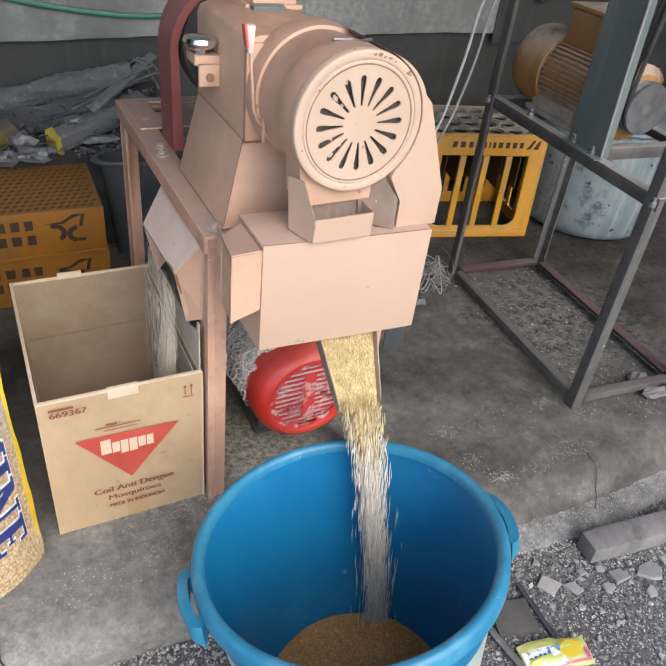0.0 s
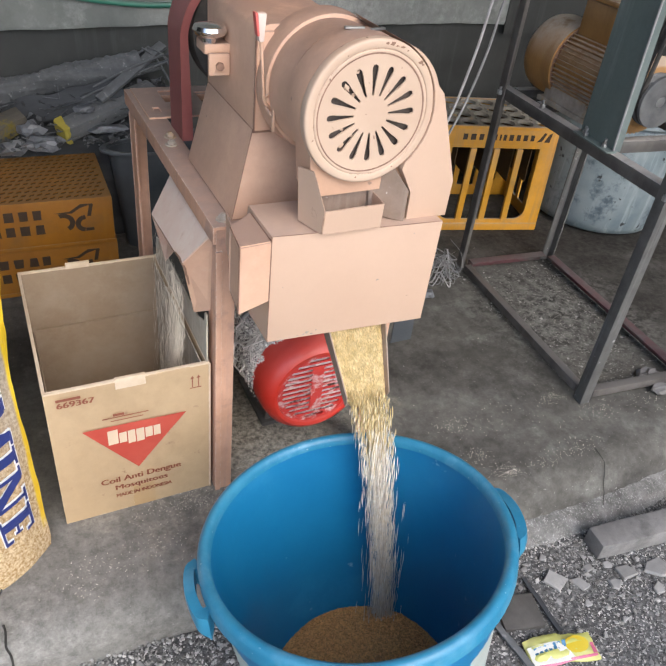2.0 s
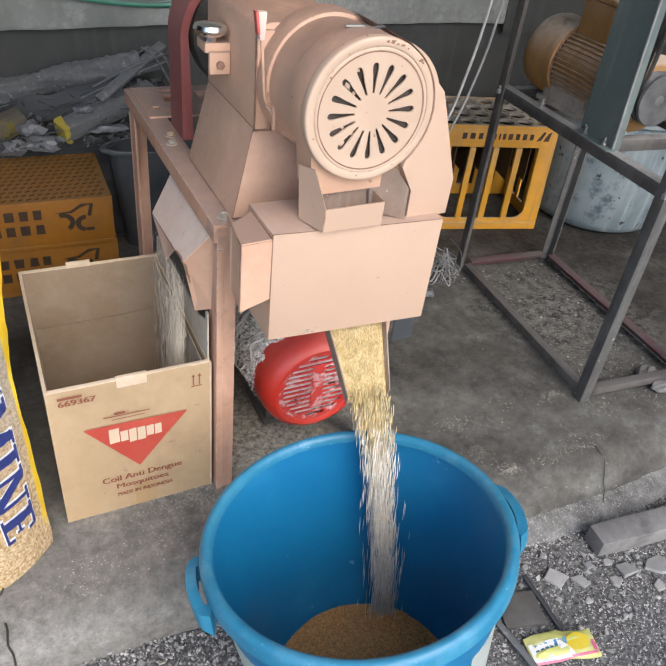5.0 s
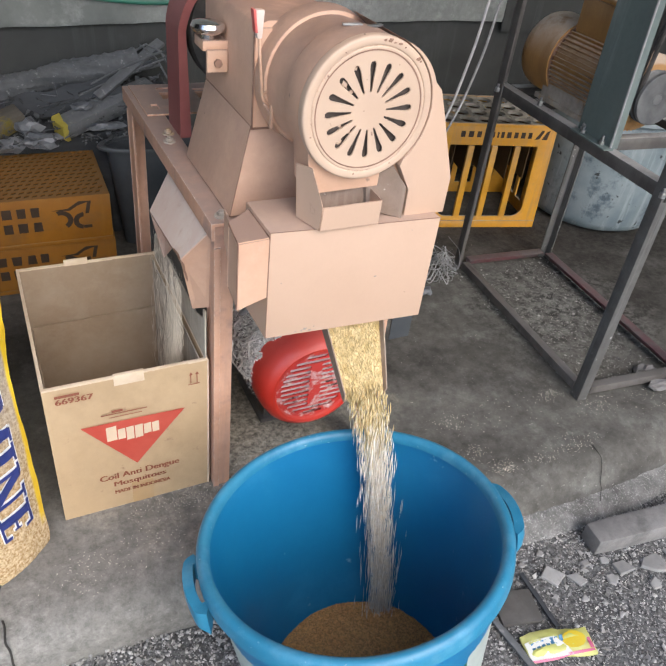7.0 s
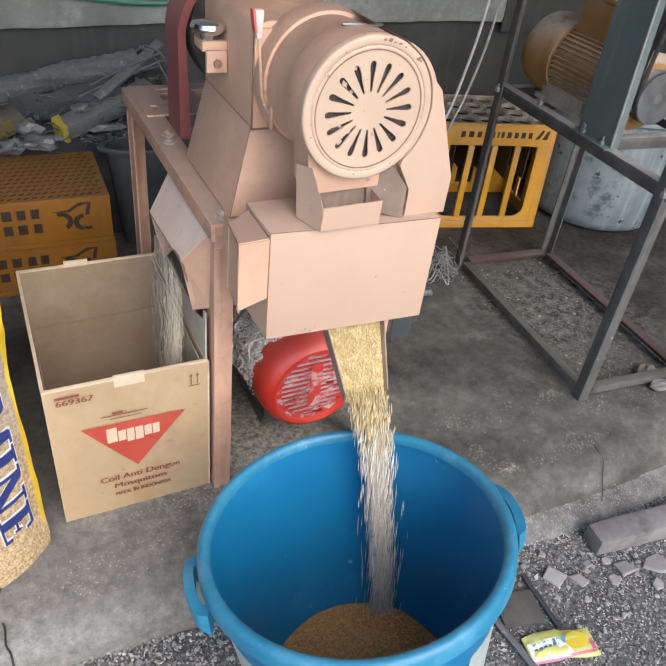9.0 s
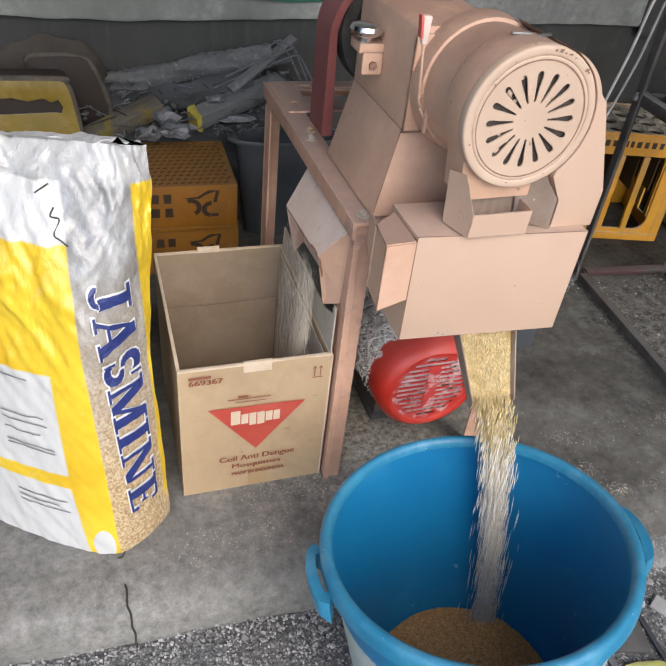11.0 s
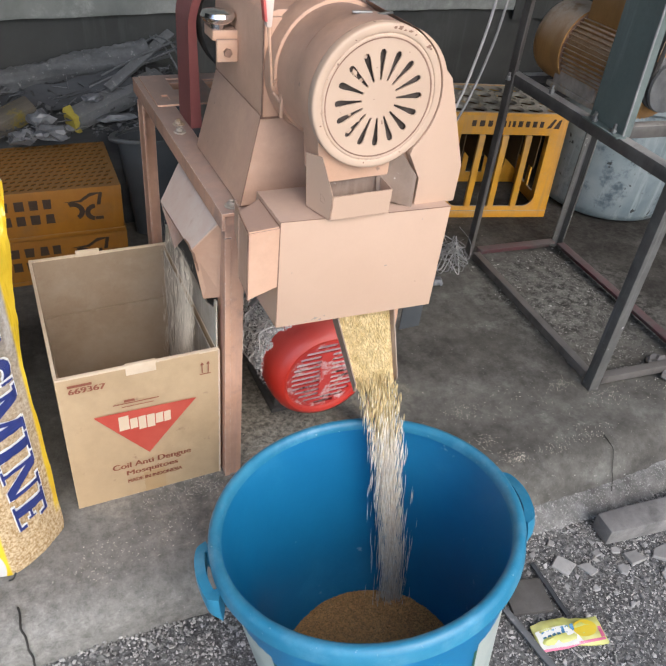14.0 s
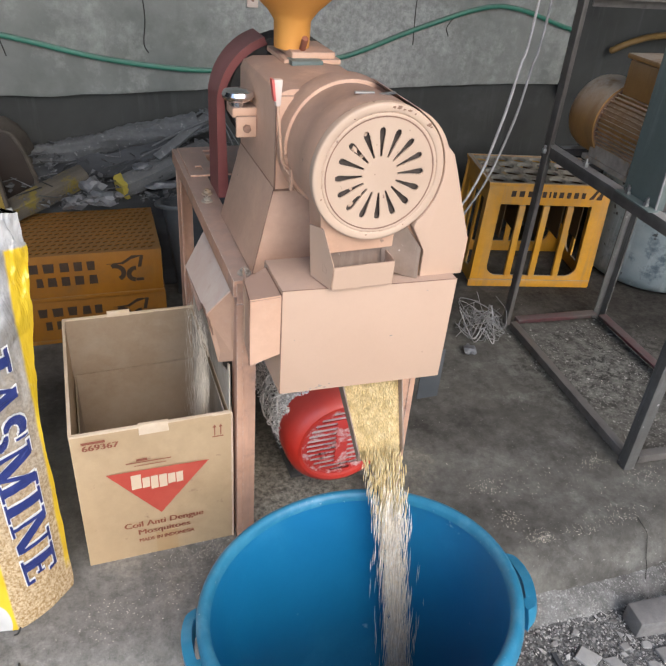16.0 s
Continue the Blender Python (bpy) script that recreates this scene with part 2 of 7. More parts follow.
CARD_WHITE = surface("bran_whitened_cardboard", (0.36, 0.315, 0.25), (0.52, 0.475, 0.4), 12, 0.95, bump=0.3, mottle=0.1, streak=(0.6, 0.56, 0.49), streak_at=(0.5, 0.7))
TAPE = surface("brown_tape", (0.4, 0.26, 0.13), (0.44, 0.3, 0.16), 8, 0.3)
CARD_EDGE = surface("cardboard_edge", (0.58, 0.46, 0.33), (0.66, 0.55, 0.42), 30, 0.9)
INK_RED = surface("red_print", (0.42, 0.055, 0.035), (0.5, 0.085, 0.055), 12, 0.7, bump=0.05)
INK_BROWN = surface("brown_print", (0.23, 0.075, 0.045), (0.29, 0.105, 0.06), 20, 0.8)
INK_CREAM = surface("cream_print", (0.58, 0.45, 0.32), (0.64, 0.51, 0.37), 20, 0.8)
BLUE_INK = surface("navy_print", (0.022, 0.035, 0.15), (0.035, 0.05, 0.2), 25, 0.4)
WHITE_INK = surface("white_print", (0.75, 0.75, 0.74), (0.82, 0.82, 0.8), 25, 0.4)
BLUE = surface("blue_tub_plastic", (0.005, 0.15, 0.33), (0.009, 0.18, 0.37), 5, 0.4, bump=0.06, stain=(0.03, 0.235, 0.45), stain_scale=5, stain_at=(0.55, 0.85), gloss_vary=0.2, speck=(0.2, 0.36, 0.52), speck_at=(0.7, 0.78), speck_scale=30, mottle=0.05, mottle_scale=12)
BLUE_RIM = surface("scuffed_blue_rim", (0.02, 0.19, 0.33), (0.04, 0.24, 0.385), 11, 0.4, bump=0.12, stain=(0.12, 0.33, 0.48), stain_scale=16, stain_at=(0.5, 0.85), speck=(0.3, 0.45, 0.54), speck_at=(0.68, 0.76), speck_scale=150, mottle=0.08, mottle_scale=30)
RICE = surface("paddy_rice", (0.56, 0.43, 0.2), (0.76, 0.63, 0.37), 60, 0.7, bump=0.2, island=0.22, mottle=0.12, mottle_scale=90)
RICE_PALE = surface("falling_pale_rice", (0.8, 0.7, 0.53), (0.95, 0.92, 0.85), 110, 0.6, bump=0.1, island=0.25)
RICE_BROWN = surface("brown_rice", (0.5, 0.255, 0.085), (0.68, 0.375, 0.14), 150, 0.7, bump=0.2, island=0.3)
BRAN_SOFT = surface("drifting_bran", (0.56, 0.5, 0.41), (0.74, 0.68, 0.58), 50, 0.9, island=0.2)
BRAN = surface("pale_bran", (0.6, 0.54, 0.46), (0.74, 0.69, 0.62), 50, 0.9, island=0.3)
CONCRETE = surface("worn_concrete", (0.1, 0.098, 0.088), (0.195, 0.191, 0.174), 2.6, 0.78, bump=0.55, fine=70, stain=(0.055, 0.052, 0.048), stain_scale=2.3, stain_at=(0.42, 0.66), stain2=(0.25, 0.25, 0.234), stain2_scale=8, stain2_at=(0.5, 0.74), depth=0.003, speck=(0.42, 0.41, 0.385), speck_at=(0.68, 0.74), speck_scale=190, gloss_vary=0.3, mottle=0.3, mottle_scale=34)
MORTAR = surface("gritty_mortar", (0.13, 0.13, 0.124), (0.25, 0.25, 0.24), 14, 0.95, bump=1.0, fine=110, depth=0.005, stain=(0.09, 0.088, 0.084), stain_scale=9, speck=(0.38, 0.38, 0.365), speck_at=(0.56, 0.66), speck_scale=230, mottle=0.3, mottle_scale=60)


def tone_patch(m, centre, reach, colour, low=0.5, high=1.45, grain_scale=45.0, between=(0.36, 0.66)):
    """Mixes another tone into a material round a place: a ragged, fading patch."""
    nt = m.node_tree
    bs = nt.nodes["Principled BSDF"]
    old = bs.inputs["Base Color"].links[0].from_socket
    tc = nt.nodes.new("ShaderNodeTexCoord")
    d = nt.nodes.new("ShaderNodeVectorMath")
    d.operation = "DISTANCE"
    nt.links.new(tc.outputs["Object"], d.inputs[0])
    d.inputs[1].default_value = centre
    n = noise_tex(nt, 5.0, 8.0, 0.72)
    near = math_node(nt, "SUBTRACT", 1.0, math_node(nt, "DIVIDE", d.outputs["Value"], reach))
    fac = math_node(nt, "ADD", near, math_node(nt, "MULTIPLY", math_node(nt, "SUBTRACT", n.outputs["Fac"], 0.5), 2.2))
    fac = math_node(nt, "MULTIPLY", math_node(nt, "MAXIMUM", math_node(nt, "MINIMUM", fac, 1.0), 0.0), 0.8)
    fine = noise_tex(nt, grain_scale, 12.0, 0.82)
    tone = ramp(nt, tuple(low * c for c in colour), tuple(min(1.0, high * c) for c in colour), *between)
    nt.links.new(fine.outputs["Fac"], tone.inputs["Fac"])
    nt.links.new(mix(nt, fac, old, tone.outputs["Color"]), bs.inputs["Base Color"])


CONCRETE.node_tree.nodes["Principled BSDF"].inputs["Specular IOR Level"].default_value = 0.12
# shade on the back of the slab, mixed into the concrete's colour
tone_patch(CONCRETE, (1.75, 1.85, 0.0), 1.25, (0.024, 0.022, 0.02), 0.4, 2.2, 45.0, (0.42, 0.6))
tone_patch(CONCRETE, (-0.1, 1.9, 0.0), 0.6, (0.05, 0.047, 0.043))
# slab and kerb mixed paler at the left front
tone_patch(CONCRETE, (-0.42, 0.92, -0.03), 0.72, (0.27, 0.264, 0.247))
# grit under the stand, then bran dust trodden in under the mill
tone_patch(CONCRETE, (1.26, 1.46, 0.0), 0.36, (0.13, 0.13, 0.12), 0.25, 2.0, 34.0, (0.44, 0.57))
tone_patch(CONCRETE, (0.13, 1.26, 0.0), 0.38, (0.46, 0.42, 0.34), 0.4, 1.5, 70.0, (0.42, 0.58))
GROUND = surface("grey_gravel_bed", (0.05, 0.05, 0.05), (0.21, 0.21, 0.207), 90, 0.95, bump=1.0, fine=160, depth=0.006, stain=(0.07, 0.07, 0.07), stain_scale=6, speck=(0.4, 0.4, 0.39), speck_at=(0.62, 0.68), speck_scale=170)
PEBBLE = surface("grey_pebbles", (0.22, 0.218, 0.21), (0.42, 0.415, 0.4), 25, 0.9, bump=0.4, island=0.5)
STONE = surface("pale_rubble", (0.24, 0.24, 0.234), (0.36, 0.355, 0.345), 14, 0.9, bump=0.6, fine=60, stain=(0.16, 0.16, 0.157), stain_scale=20, stain_at=(0.52, 0.75), vary=0.2)
POST_GREY = surface("dirty_grey_concrete", (0.15, 0.147, 0.145), (0.22, 0.216, 0.212), 9, 0.9, bump=0.6, fine=60, stain=(0.1, 0.098, 0.096), stain_scale=12, stain_at=(0.52, 0.75), mottle=0.15)
TILE = surface("dull_brown_slab", (0.07, 0.066, 0.062), (0.11, 0.105, 0.098), 12, 0.8, bump=0.3, mottle=0.15)
PLASTER = surface("grey_white_plaster", (0.17, 0.182, 0.175), (0.3, 0.312, 0.3), 2.4, 0.85, bump=0.6, fine=25, mottle=0.04, mottle_scale=9, stain=(0.15, 0.163, 0.15), stain_scale=3.5, stain_at=(0.5, 0.75), stain2=(0.42, 0.44, 0.42), stain2_scale=5, stain2_at=(0.5, 0.74), streak=(0.21, 0.22, 0.21), streak_at=(0.56, 0.8), depth=0.004)
# plaster mixed paler to the right of the mill
tone_patch(PLASTER, (0.75, 2.47, 0.85), 0.75, (0.42, 0.43, 0.42))
LOWER_WALL = surface("dark_cement_render", (0.03, 0.032, 0.031), (0.055, 0.058, 0.056), 2.5, 0.85, bump=0.3, fine=30, stain=(0.1, 0.104, 0.102), stain_scale=2, stain_at=(0.56, 0.8), streak=(0.07, 0.074, 0.072), streak_at=(0.55, 0.8))
ROOF = surface("unseen_roof_sheet", (0.2, 0.17, 0.15), (0.3, 0.27, 0.24), 4, 0.6)
PIPE = surface("dull_ochre_pipe", (0.13, 0.075, 0.02), (0.19, 0.115, 0.035), 12, 0.6)
HOSE = surface("green_hose", (0.03, 0.16, 0.115), (0.045, 0.21, 0.15), 8, 0.5, dust=(0.25, 0.3, 0.27), dust_amount=0.5)
HOPPER = surface("orange_plastic_hopper", (0.62, 0.28, 0.06), (0.68, 0.33, 0.08), 4, 0.45)
DRUM_BLUE = surface("whitened_blue_drum", (0.15, 0.195, 0.22), (0.24, 0.285, 0.305), 7, 0.6, bump=0.2, stain=(0.07, 0.1, 0.125), stain_scale=9, stain_at=(0.55, 0.66), streak=(0.36, 0.41, 0.43), streak_at=(0.55, 0.75), speck=(0.03, 0.035, 0.04), speck_at=(0.64, 0.68), speck_scale=26)
ASH = surface("ash_grey_wood", (0.056, 0.061, 0.066), (0.115, 0.122, 0.13), 9, 0.9, bump=0.5, fine=60, stretch=(0.3, 2, 2), mottle=0.2, mottle_scale=50, dust=(0.15, 0.155, 0.16), speck=(0.2, 0.205, 0.21), speck_at=(0.62, 0.7), speck_scale=60)
ASH_DARK = surface("sooty_wood", (0.026, 0.029, 0.034), (0.06, 0.066, 0.074), 9, 0.9, bump=0.5, fine=60, stretch=(0.3, 2, 2))
YELLOW_PAINT = surface("yellow_paint", (0.27, 0.22, 0.03), (0.36, 0.3, 0.05), 20, 0.7)
FILM = surface("crumpled_film", (0.07, 0.077, 0.09), (0.17, 0.18, 0.195), 25, 0.4, bump=0.5, fine=40)
GREYBIN = surface("dark_grey_plastic", (0.035, 0.041, 0.047), (0.065, 0.072, 0.08), 6, 0.5, dust=(0.13, 0.135, 0.14))
WIRE = surface("pale_cable", (0.25, 0.255, 0.26), (0.37, 0.37, 0.37), 40, 0.4)
WIRE_GREY = surface("grey_cable", (0.15, 0.154, 0.158), (0.24, 0.24, 0.24), 40, 0.5)
LEVER_RED = surface("red_grip", (0.52, 0.09, 0.08), (0.6, 0.14, 0.12), 12, 0.45)
LEVER_WHITE = surface("white_grip", (0.6, 0.5, 0.45), (0.66, 0.56, 0.5), 12, 0.5)
BROWN_BOARD = surface("dark_brown_board", (0.016, 0.011, 0.009), (0.028, 0.02, 0.016), 6, 0.7)
GRIT = surface("mixed_grit", (0.1, 0.098, 0.092), (0.27, 0.265, 0.25), 25, 0.9, bump=0.4, island=0.7)


# ---- building helpers ----
def bm_box(bm, lo, hi, m=None):
    (x0, y0, z0), (x1, y1, z1) = lo, hi
    v = [bm.verts.new((x, y, z)) for z in (z0, z1) for x, y in ((x0, y0), (x1, y0), (x1, y1), (x0, y1))]
    for f in ((3, 2, 1, 0), (4, 5, 6, 7), (0, 1, 5, 4), (1, 2, 6, 5), (2, 3, 7, 6), (3, 0, 4, 7)):
        bm.faces.new([v[i] for i in f])
    if m is not None:
        bmesh.ops.transform(bm, matrix=m, verts=v)
    return v


def basis(p0, p1):
    d = (Vector(p1) - Vector(p0)).normalized()
    side = d.orthogonal().normalized()
    return d, side, d.cross(side)


def bm_cyl(bm, p0, p1, r0, r1=None, seg=24, caps=True):
    r1 = r0 if r1 is None else r1
    d, s, u = basis(p0, p1)
    rings = []
    for p, r in ((p0, r0), (p1, r1)):
        rings.append([bm.verts.new(Vector(p) + r * (math.cos(a) * s + math.sin(a) * u)) for a in (2 * math.pi * i / seg for i in range(seg))])
    for i in range(seg):
        j = (i + 1) % seg
        bm.faces.new((rings[0][i], rings[0][j], rings[1][j], rings[1][i]))
    if caps:
        bm.faces.new(rings[0][::-1])
        bm.faces.new(rings[1])


def bm_tube(bm, pts, r, seg=8):
    pts = [Vector(p) for p in pts]
    last, rings = None, []
    for i, p in enumerate(pts):
        d = (pts[min(i + 1, len(pts) - 1)] - pts[max(i - 1, 0)]).normalized()
        s = d.orthogonal().normalized() if last is None else (last - d * last.dot(d)).normalized()
        last = s
        u = d.cross(s)
        rings.append([bm.verts.new(p + r * (math.cos(2 * math.pi * k / seg) * s + math.sin(2 * math.pi * k / seg) * u)) for k in range(seg)])
    for a, b in zip(rings, rings[1:]):
        for k in range(seg):
            j = (k + 1) % seg
            bm.faces.new((a[k], a[j], b[j], b[k]))
    bm.faces.new(rings[0][::-1])
    bm.faces.new(rings[-1])


def curve_points(keys, n=40):
    """A smooth line through the keys (Catmull-Rom)."""
    k = [Vector(p) for p in keys]
    k = [2 * k[0] - k[1], *k, 2 * k[-1] - k[-2]]
    out = []
    for i in range(n + 1):
        f = i / n * (len(k) - 3)
        j = min(int(f), len(k) - 4)
        t = f - j
        a, b, c, d = k[j:j + 4]
        out.append(0.5 * (2 * b + (c - a) * t + (2 * a - 5 * b + 4 * c - d) * t * t + (3 * b - a - 3 * c + d) * t ** 3))
    return out


def bm_lathe(bm, prof, seg=48, m=None, closed=False):
    """Turns (radius, height) pairs about z."""
    rings = []
    for r, z in prof:
        rings.append([bm.verts.new((r * math.cos(2 * math.pi * i / seg), r * math.sin(2 * math.pi * i / seg), z)) for i in range(seg)] if r > 1e-6 else [bm.verts.new((0, 0, z))])
    pairs = list(zip(rings, rings[1:])) + ([(rings[-1], rings[0])] if closed else [])
    for a, b in pairs:
        for i in range(seg):
            j = (i + 1) % seg
            if len(a) == 1 and len(b) > 1:
                bm.faces.new((a[0], b[i], b[j])[::-1])
            elif len(b) == 1 and len(a) > 1:
                bm.faces.new((a[i], a[j], b[0]))
            elif len(a) > 1:
                bm.faces.new((a[i], a[j], b[j], b[i]))
    if m is not None:
        bmesh.ops.transform(bm, matrix=m, verts=[v for ring in rings for v in ring])


def bm_prism(bm, pts, axis, a, b):
    """A polygon of two coordinates pushed from a to b along the third axis."""
    def place(p, t):
        return {"x": (t, p[0], p[1]), "y": (p[0], t, p[1]), "z": (p[0], p[1], t)}[axis]
    lo, hi = [bm.verts.new(place(p, a)) for p in pts], [bm.verts.new(place(p, b)) for p in pts]
    n = len(pts)
    bm.faces.new(lo)
    bm.faces.new(hi[::-1])
    for i in range(n):
        j = (i + 1) % n
        bm.faces.new((lo[j], lo[i], hi[i], hi[j]))


def bm_sheet(bm, pts, th):
    """A flat or folded plate of sheet metal: a polygon of corners given a thickness."""
    p = [Vector(q) for q in pts]
    nrm = (p[1] - p[0]).cross(p[2] - p[0]).normalized() * th
    lo, hi = [bm.verts.new(q) for q in p], [bm.verts.new(q + nrm) for q in p]
    n = len(p)
    bm.faces.new(lo[::-1])
    bm.faces.new(hi)
    for i in range(n):
        j = (i + 1) % n
        bm.faces.new((lo[i], lo[j], hi[j], hi[i]))


def bm_holed(bm, outer, holes, th, m=None):
    """A flat plate in x and y with holes cut through it."""
    part_bm = bmesh.new()
    edges = []
    for loop in (outer, *holes):
        vs = [part_bm.verts.new((x, y, 0)) for x, y in loop]
        edges += [part_bm.edges.new((vs[i], vs[(i + 1) % len(vs)])) for i in range(len(vs))]
    bmesh.ops.triangle_fill(part_bm, use_beauty=True, use_dissolve=False, edges=edges)
    bmesh.ops.recalc_face_normals(part_bm, faces=part_bm.faces[:])
    got = bmesh.ops.extrude_face_region(part_bm, geom=part_bm.faces[:])
    bmesh.ops.translate(part_bm, vec=(0, 0, th), verts=[g for g in got["geom"] if isinstance(g, bmesh.types.BMVert)])
    bmesh.ops.recalc_face_normals(part_bm, faces=part_bm.faces[:])
    if m is not None:
        bmesh.ops.transform(part_bm, matrix=m, verts=part_bm.verts[:])
    tmp = bpy.data.meshes.new("tmp")
    part_bm.to_mesh(tmp)
    part_bm.free()
    bm.from_mesh(tmp)
    bpy.data.meshes.remove(tmp)


def bevel(bm, w, seg=2, angle=30):
    bmesh.ops.remove_doubles(bm, verts=bm.verts[:], dist=1e-5)
    sharp = [e for e in bm.edges if len(e.link_faces) == 2 and e.calc_face_angle(0) > radians(angle)]
    bmesh.ops.bevel(bm, geom=sharp, offset=w, segments=seg, affect="EDGES", profile=0.6, clamp_overlap=True)


def part(name, bm, material, parent=None, label="", bev=0.0, smooth=True, at=None):
    """Links a bmesh as one mesh object, under its thing or part if one is given."""
    if bev:
        bevel(bm, bev)
    bmesh.ops.recalc_face_normals(bm, faces=bm.faces[:])
    me = bpy.data.meshes.new(name)
    bm.to_mesh(me)
    bm.free()
    me.materials.append(material)
    if smooth:
        me.shade_smooth()
        me.set_sharp_from_angle(angle=radians(38))
    ob = new(name, me)
    if at is not None:
        ob.matrix_basis = at
    if parent is not None:
        ob.parent = parent
    return tagged(ob, label)


def thing(name, m, label, category, group=""):
    ob = new(name)
    ob.empty_display_size = 0.05
    ob.matrix_basis = m
    return tagged(ob, label, category, group)


def text_bm(words, size, bold=0.0, spacing=1.0, slant=0.0):
    """Letters as a flat mesh in x and y, with their left end at the origin."""
    cu = bpy.data.curves.new("words", "FONT")
    cu.body, cu.size, cu.offset, cu.space_character, cu.shear = words, size, bold, spacing, slant
    cu.resolution_u = 3
    ob = bpy.data.objects.new("words", cu)
    me = bpy.data.meshes.new_from_object(ob)
    bm = bmesh.new()
    bm.from_mesh(me)
    bpy.data.objects.remove(ob)
    bpy.data.curves.remove(cu)
    bpy.data.meshes.remove(me)
    x = [v.co.x for v in bm.verts]
    y = [v.co.y for v in bm.verts]
    return bm, (min(x), max(x), min(y), max(y))


def fitted_text(words, x0, x1, z0, z1, lift, bold=0.0):
    """Letters on a front face (x and z), filling a given width and height, a hair proud of it."""
    bm, (a, b, c, d) = text_bm(words, 0.1)
    for v in bm.verts:
        v.co = ((v.co.x - a) / (b - a) * (x1 - x0) + x0, -lift, (v.co.y - c) / (d - c) * (z1 - z0) + z0)
    if bold:
        twin = bmesh.ops.duplicate(bm, geom=bm.faces[:])["geom"]
        for v in (g for g in twin if isinstance(g, bmesh.types.BMVert)):
            v.co.x += bold
            v.co.y -= 0.0002
    return bm


def grain(bm, p, d, length, r):
    """One slim grain: a spindle of six faces."""
    d = Vector(d).normalized()
    s = d.orthogonal().normalized()
    u = d.cross(s)
    p = Vector(p)
    tips = bm.verts.new(p - d * length / 2), bm.verts.new(p + d * length / 2)
    ring = [bm.verts.new(p + r * (math.cos(a) * s + math.sin(a) * u)) for a in (0, 2.094, 4.189)]
    for i in range(3):
        j = (i + 1) % 3
        bm.faces.new((tips[0], ring[j], ring[i]))
        bm.faces.new((tips[1], ring[i], ring[j]))


def pebble(bm, p, r, rng, flat=0.6):
    """One broken stone: a squashed, jittered octahedron with cut corners."""
    base = [(1, 0, 0), (0, 1, 0), (-1, 0, 0), (0, -1, 0)]
    turn = rng.random() * 6.28
    ca, sa = math.cos(turn), math.sin(turn)
    vs = []
    for ringz, k in ((-0.35, 0.9), (0.35, 0.75)):
        for i in range(5):
            a = turn + 6.283 * i / 5 + (0.4 if ringz > 0 else 0)
            q = r * k * (0.75 + 0.5 * rng.random())
            vs.append(bm.verts.new((p[0] + q * math.cos(a), p[1] + q * math.sin(a), p[2] + r * flat * (ringz + 0.25 * (rng.random() - 0.5)))))
    top = bm.verts.new((p[0] + r * 0.2 * ca, p[1] + r * 0.2 * sa, p[2] + r * flat * (0.6 + 0.3 * rng.random())))
    for i in range(5):
        j = (i + 1) % 5
        bm.faces.new((vs[i], vs[j], vs[5 + j], vs[5 + i]))
        bm.faces.new((vs[5 + i], vs[5 + j], top))


def chip(bm, p, r, rng):
    """One flat splinter of stone lying askew: a three- or four-sided flake."""
    n = rng.choice((3, 4))
    m = Matrix.Translation(p) @ Matrix.Rotation(rng.uniform(-0.6, 0.6), 4, "X") @ Matrix.Rotation(rng.uniform(-0.6, 0.6), 4, "Y") @ Matrix.Rotation(rng.random() * 6.28, 4, "Z")
    loop = [m @ Vector((r * rng.uniform(0.6, 1.2) * math.cos(6.283 * i / n), r * rng.uniform(0.35, 0.8) * math.sin(6.283 * i / n), 0)) for i in range(n)]
    bm_sheet(bm, loop, r * 0.3)


def angle_iron(bm, p0, p1, w, th, side_a, side_b, w2=None):
    """An L section from p0 to p1: two flanges that leave the line along side_a and side_b."""
    p0, p1, a, b = Vector(p0), Vector(p1), Vector(side_a), Vector(side_b)
    w2 = w2 or w
    sect = [Vector((0, 0, 0)), a * w, a * w + b * th, a * th + b * th, a * th + b * w2, b * w2]
    lo, hi = [bm.verts.new(p0 + s) for s in sect], [bm.verts.new(p1 + s) for s in sect]
    bm.faces.new(lo)
    bm.faces.new(hi[::-1])
    for i in range(6):
        j = (i + 1) % 6
        bm.faces.new((lo[j], lo[i], hi[i], hi[j]))


def wpart(name, bm, material, parent, label="", bev=0.0, smooth=True):
    """Like part(), for a bmesh that is written in the room's own coordinates."""
    top = parent
    while top.parent is not None:
        top = top.parent
    if bev:
        bevel(bm, bev)
    bmesh.ops.transform(bm, matrix=top.matrix_basis.inverted(), verts=bm.verts[:])
    return part(name, bm, material, parent, label, 0.0, smooth)


def solid(name, bm, material, label, category="", kind="structure", bev=0.0, smooth=True):
    ob = part(name, bm, material, None, label, bev, smooth)
    return tagged(ob, label, category, kind=kind)


WALL_Y = 2.5
GROUND_Z = -0.1


def edge_top(x):
    return 0.917 - 0.02 * x + 0.07 * max(0.0, x - 0.95)


def edge_foot(x):
    return 0.872 - 0.045 * min(x, 0.9) + 0.05 * max(0.0, x - 0.95)


# ---- the setting ----
bm = bmesh.new()
bm_box(bm, (-40, -60, GROUND_Z - 0.3), (40, 40, GROUND_Z))
solid("ground", bm, GROUND, "grey gravelly earth in front of the shed", "ground")

rng = random.Random(4)
xs = [-3.2, -1.6] + [-1.0 + 0.02 * i for i in range(126)] + [2.2, 4.2]
bm = bmesh.new()
rows = []
for x in xs:
    rows.append([bm.verts.new((x, y, z)) for y, z in ((WALL_Y + 0.1, -0.09), (WALL_Y + 0.1, 0.0), (edge_top(x) + 0.06, 0.0), (edge_top(x) + 0.06, -0.09))])
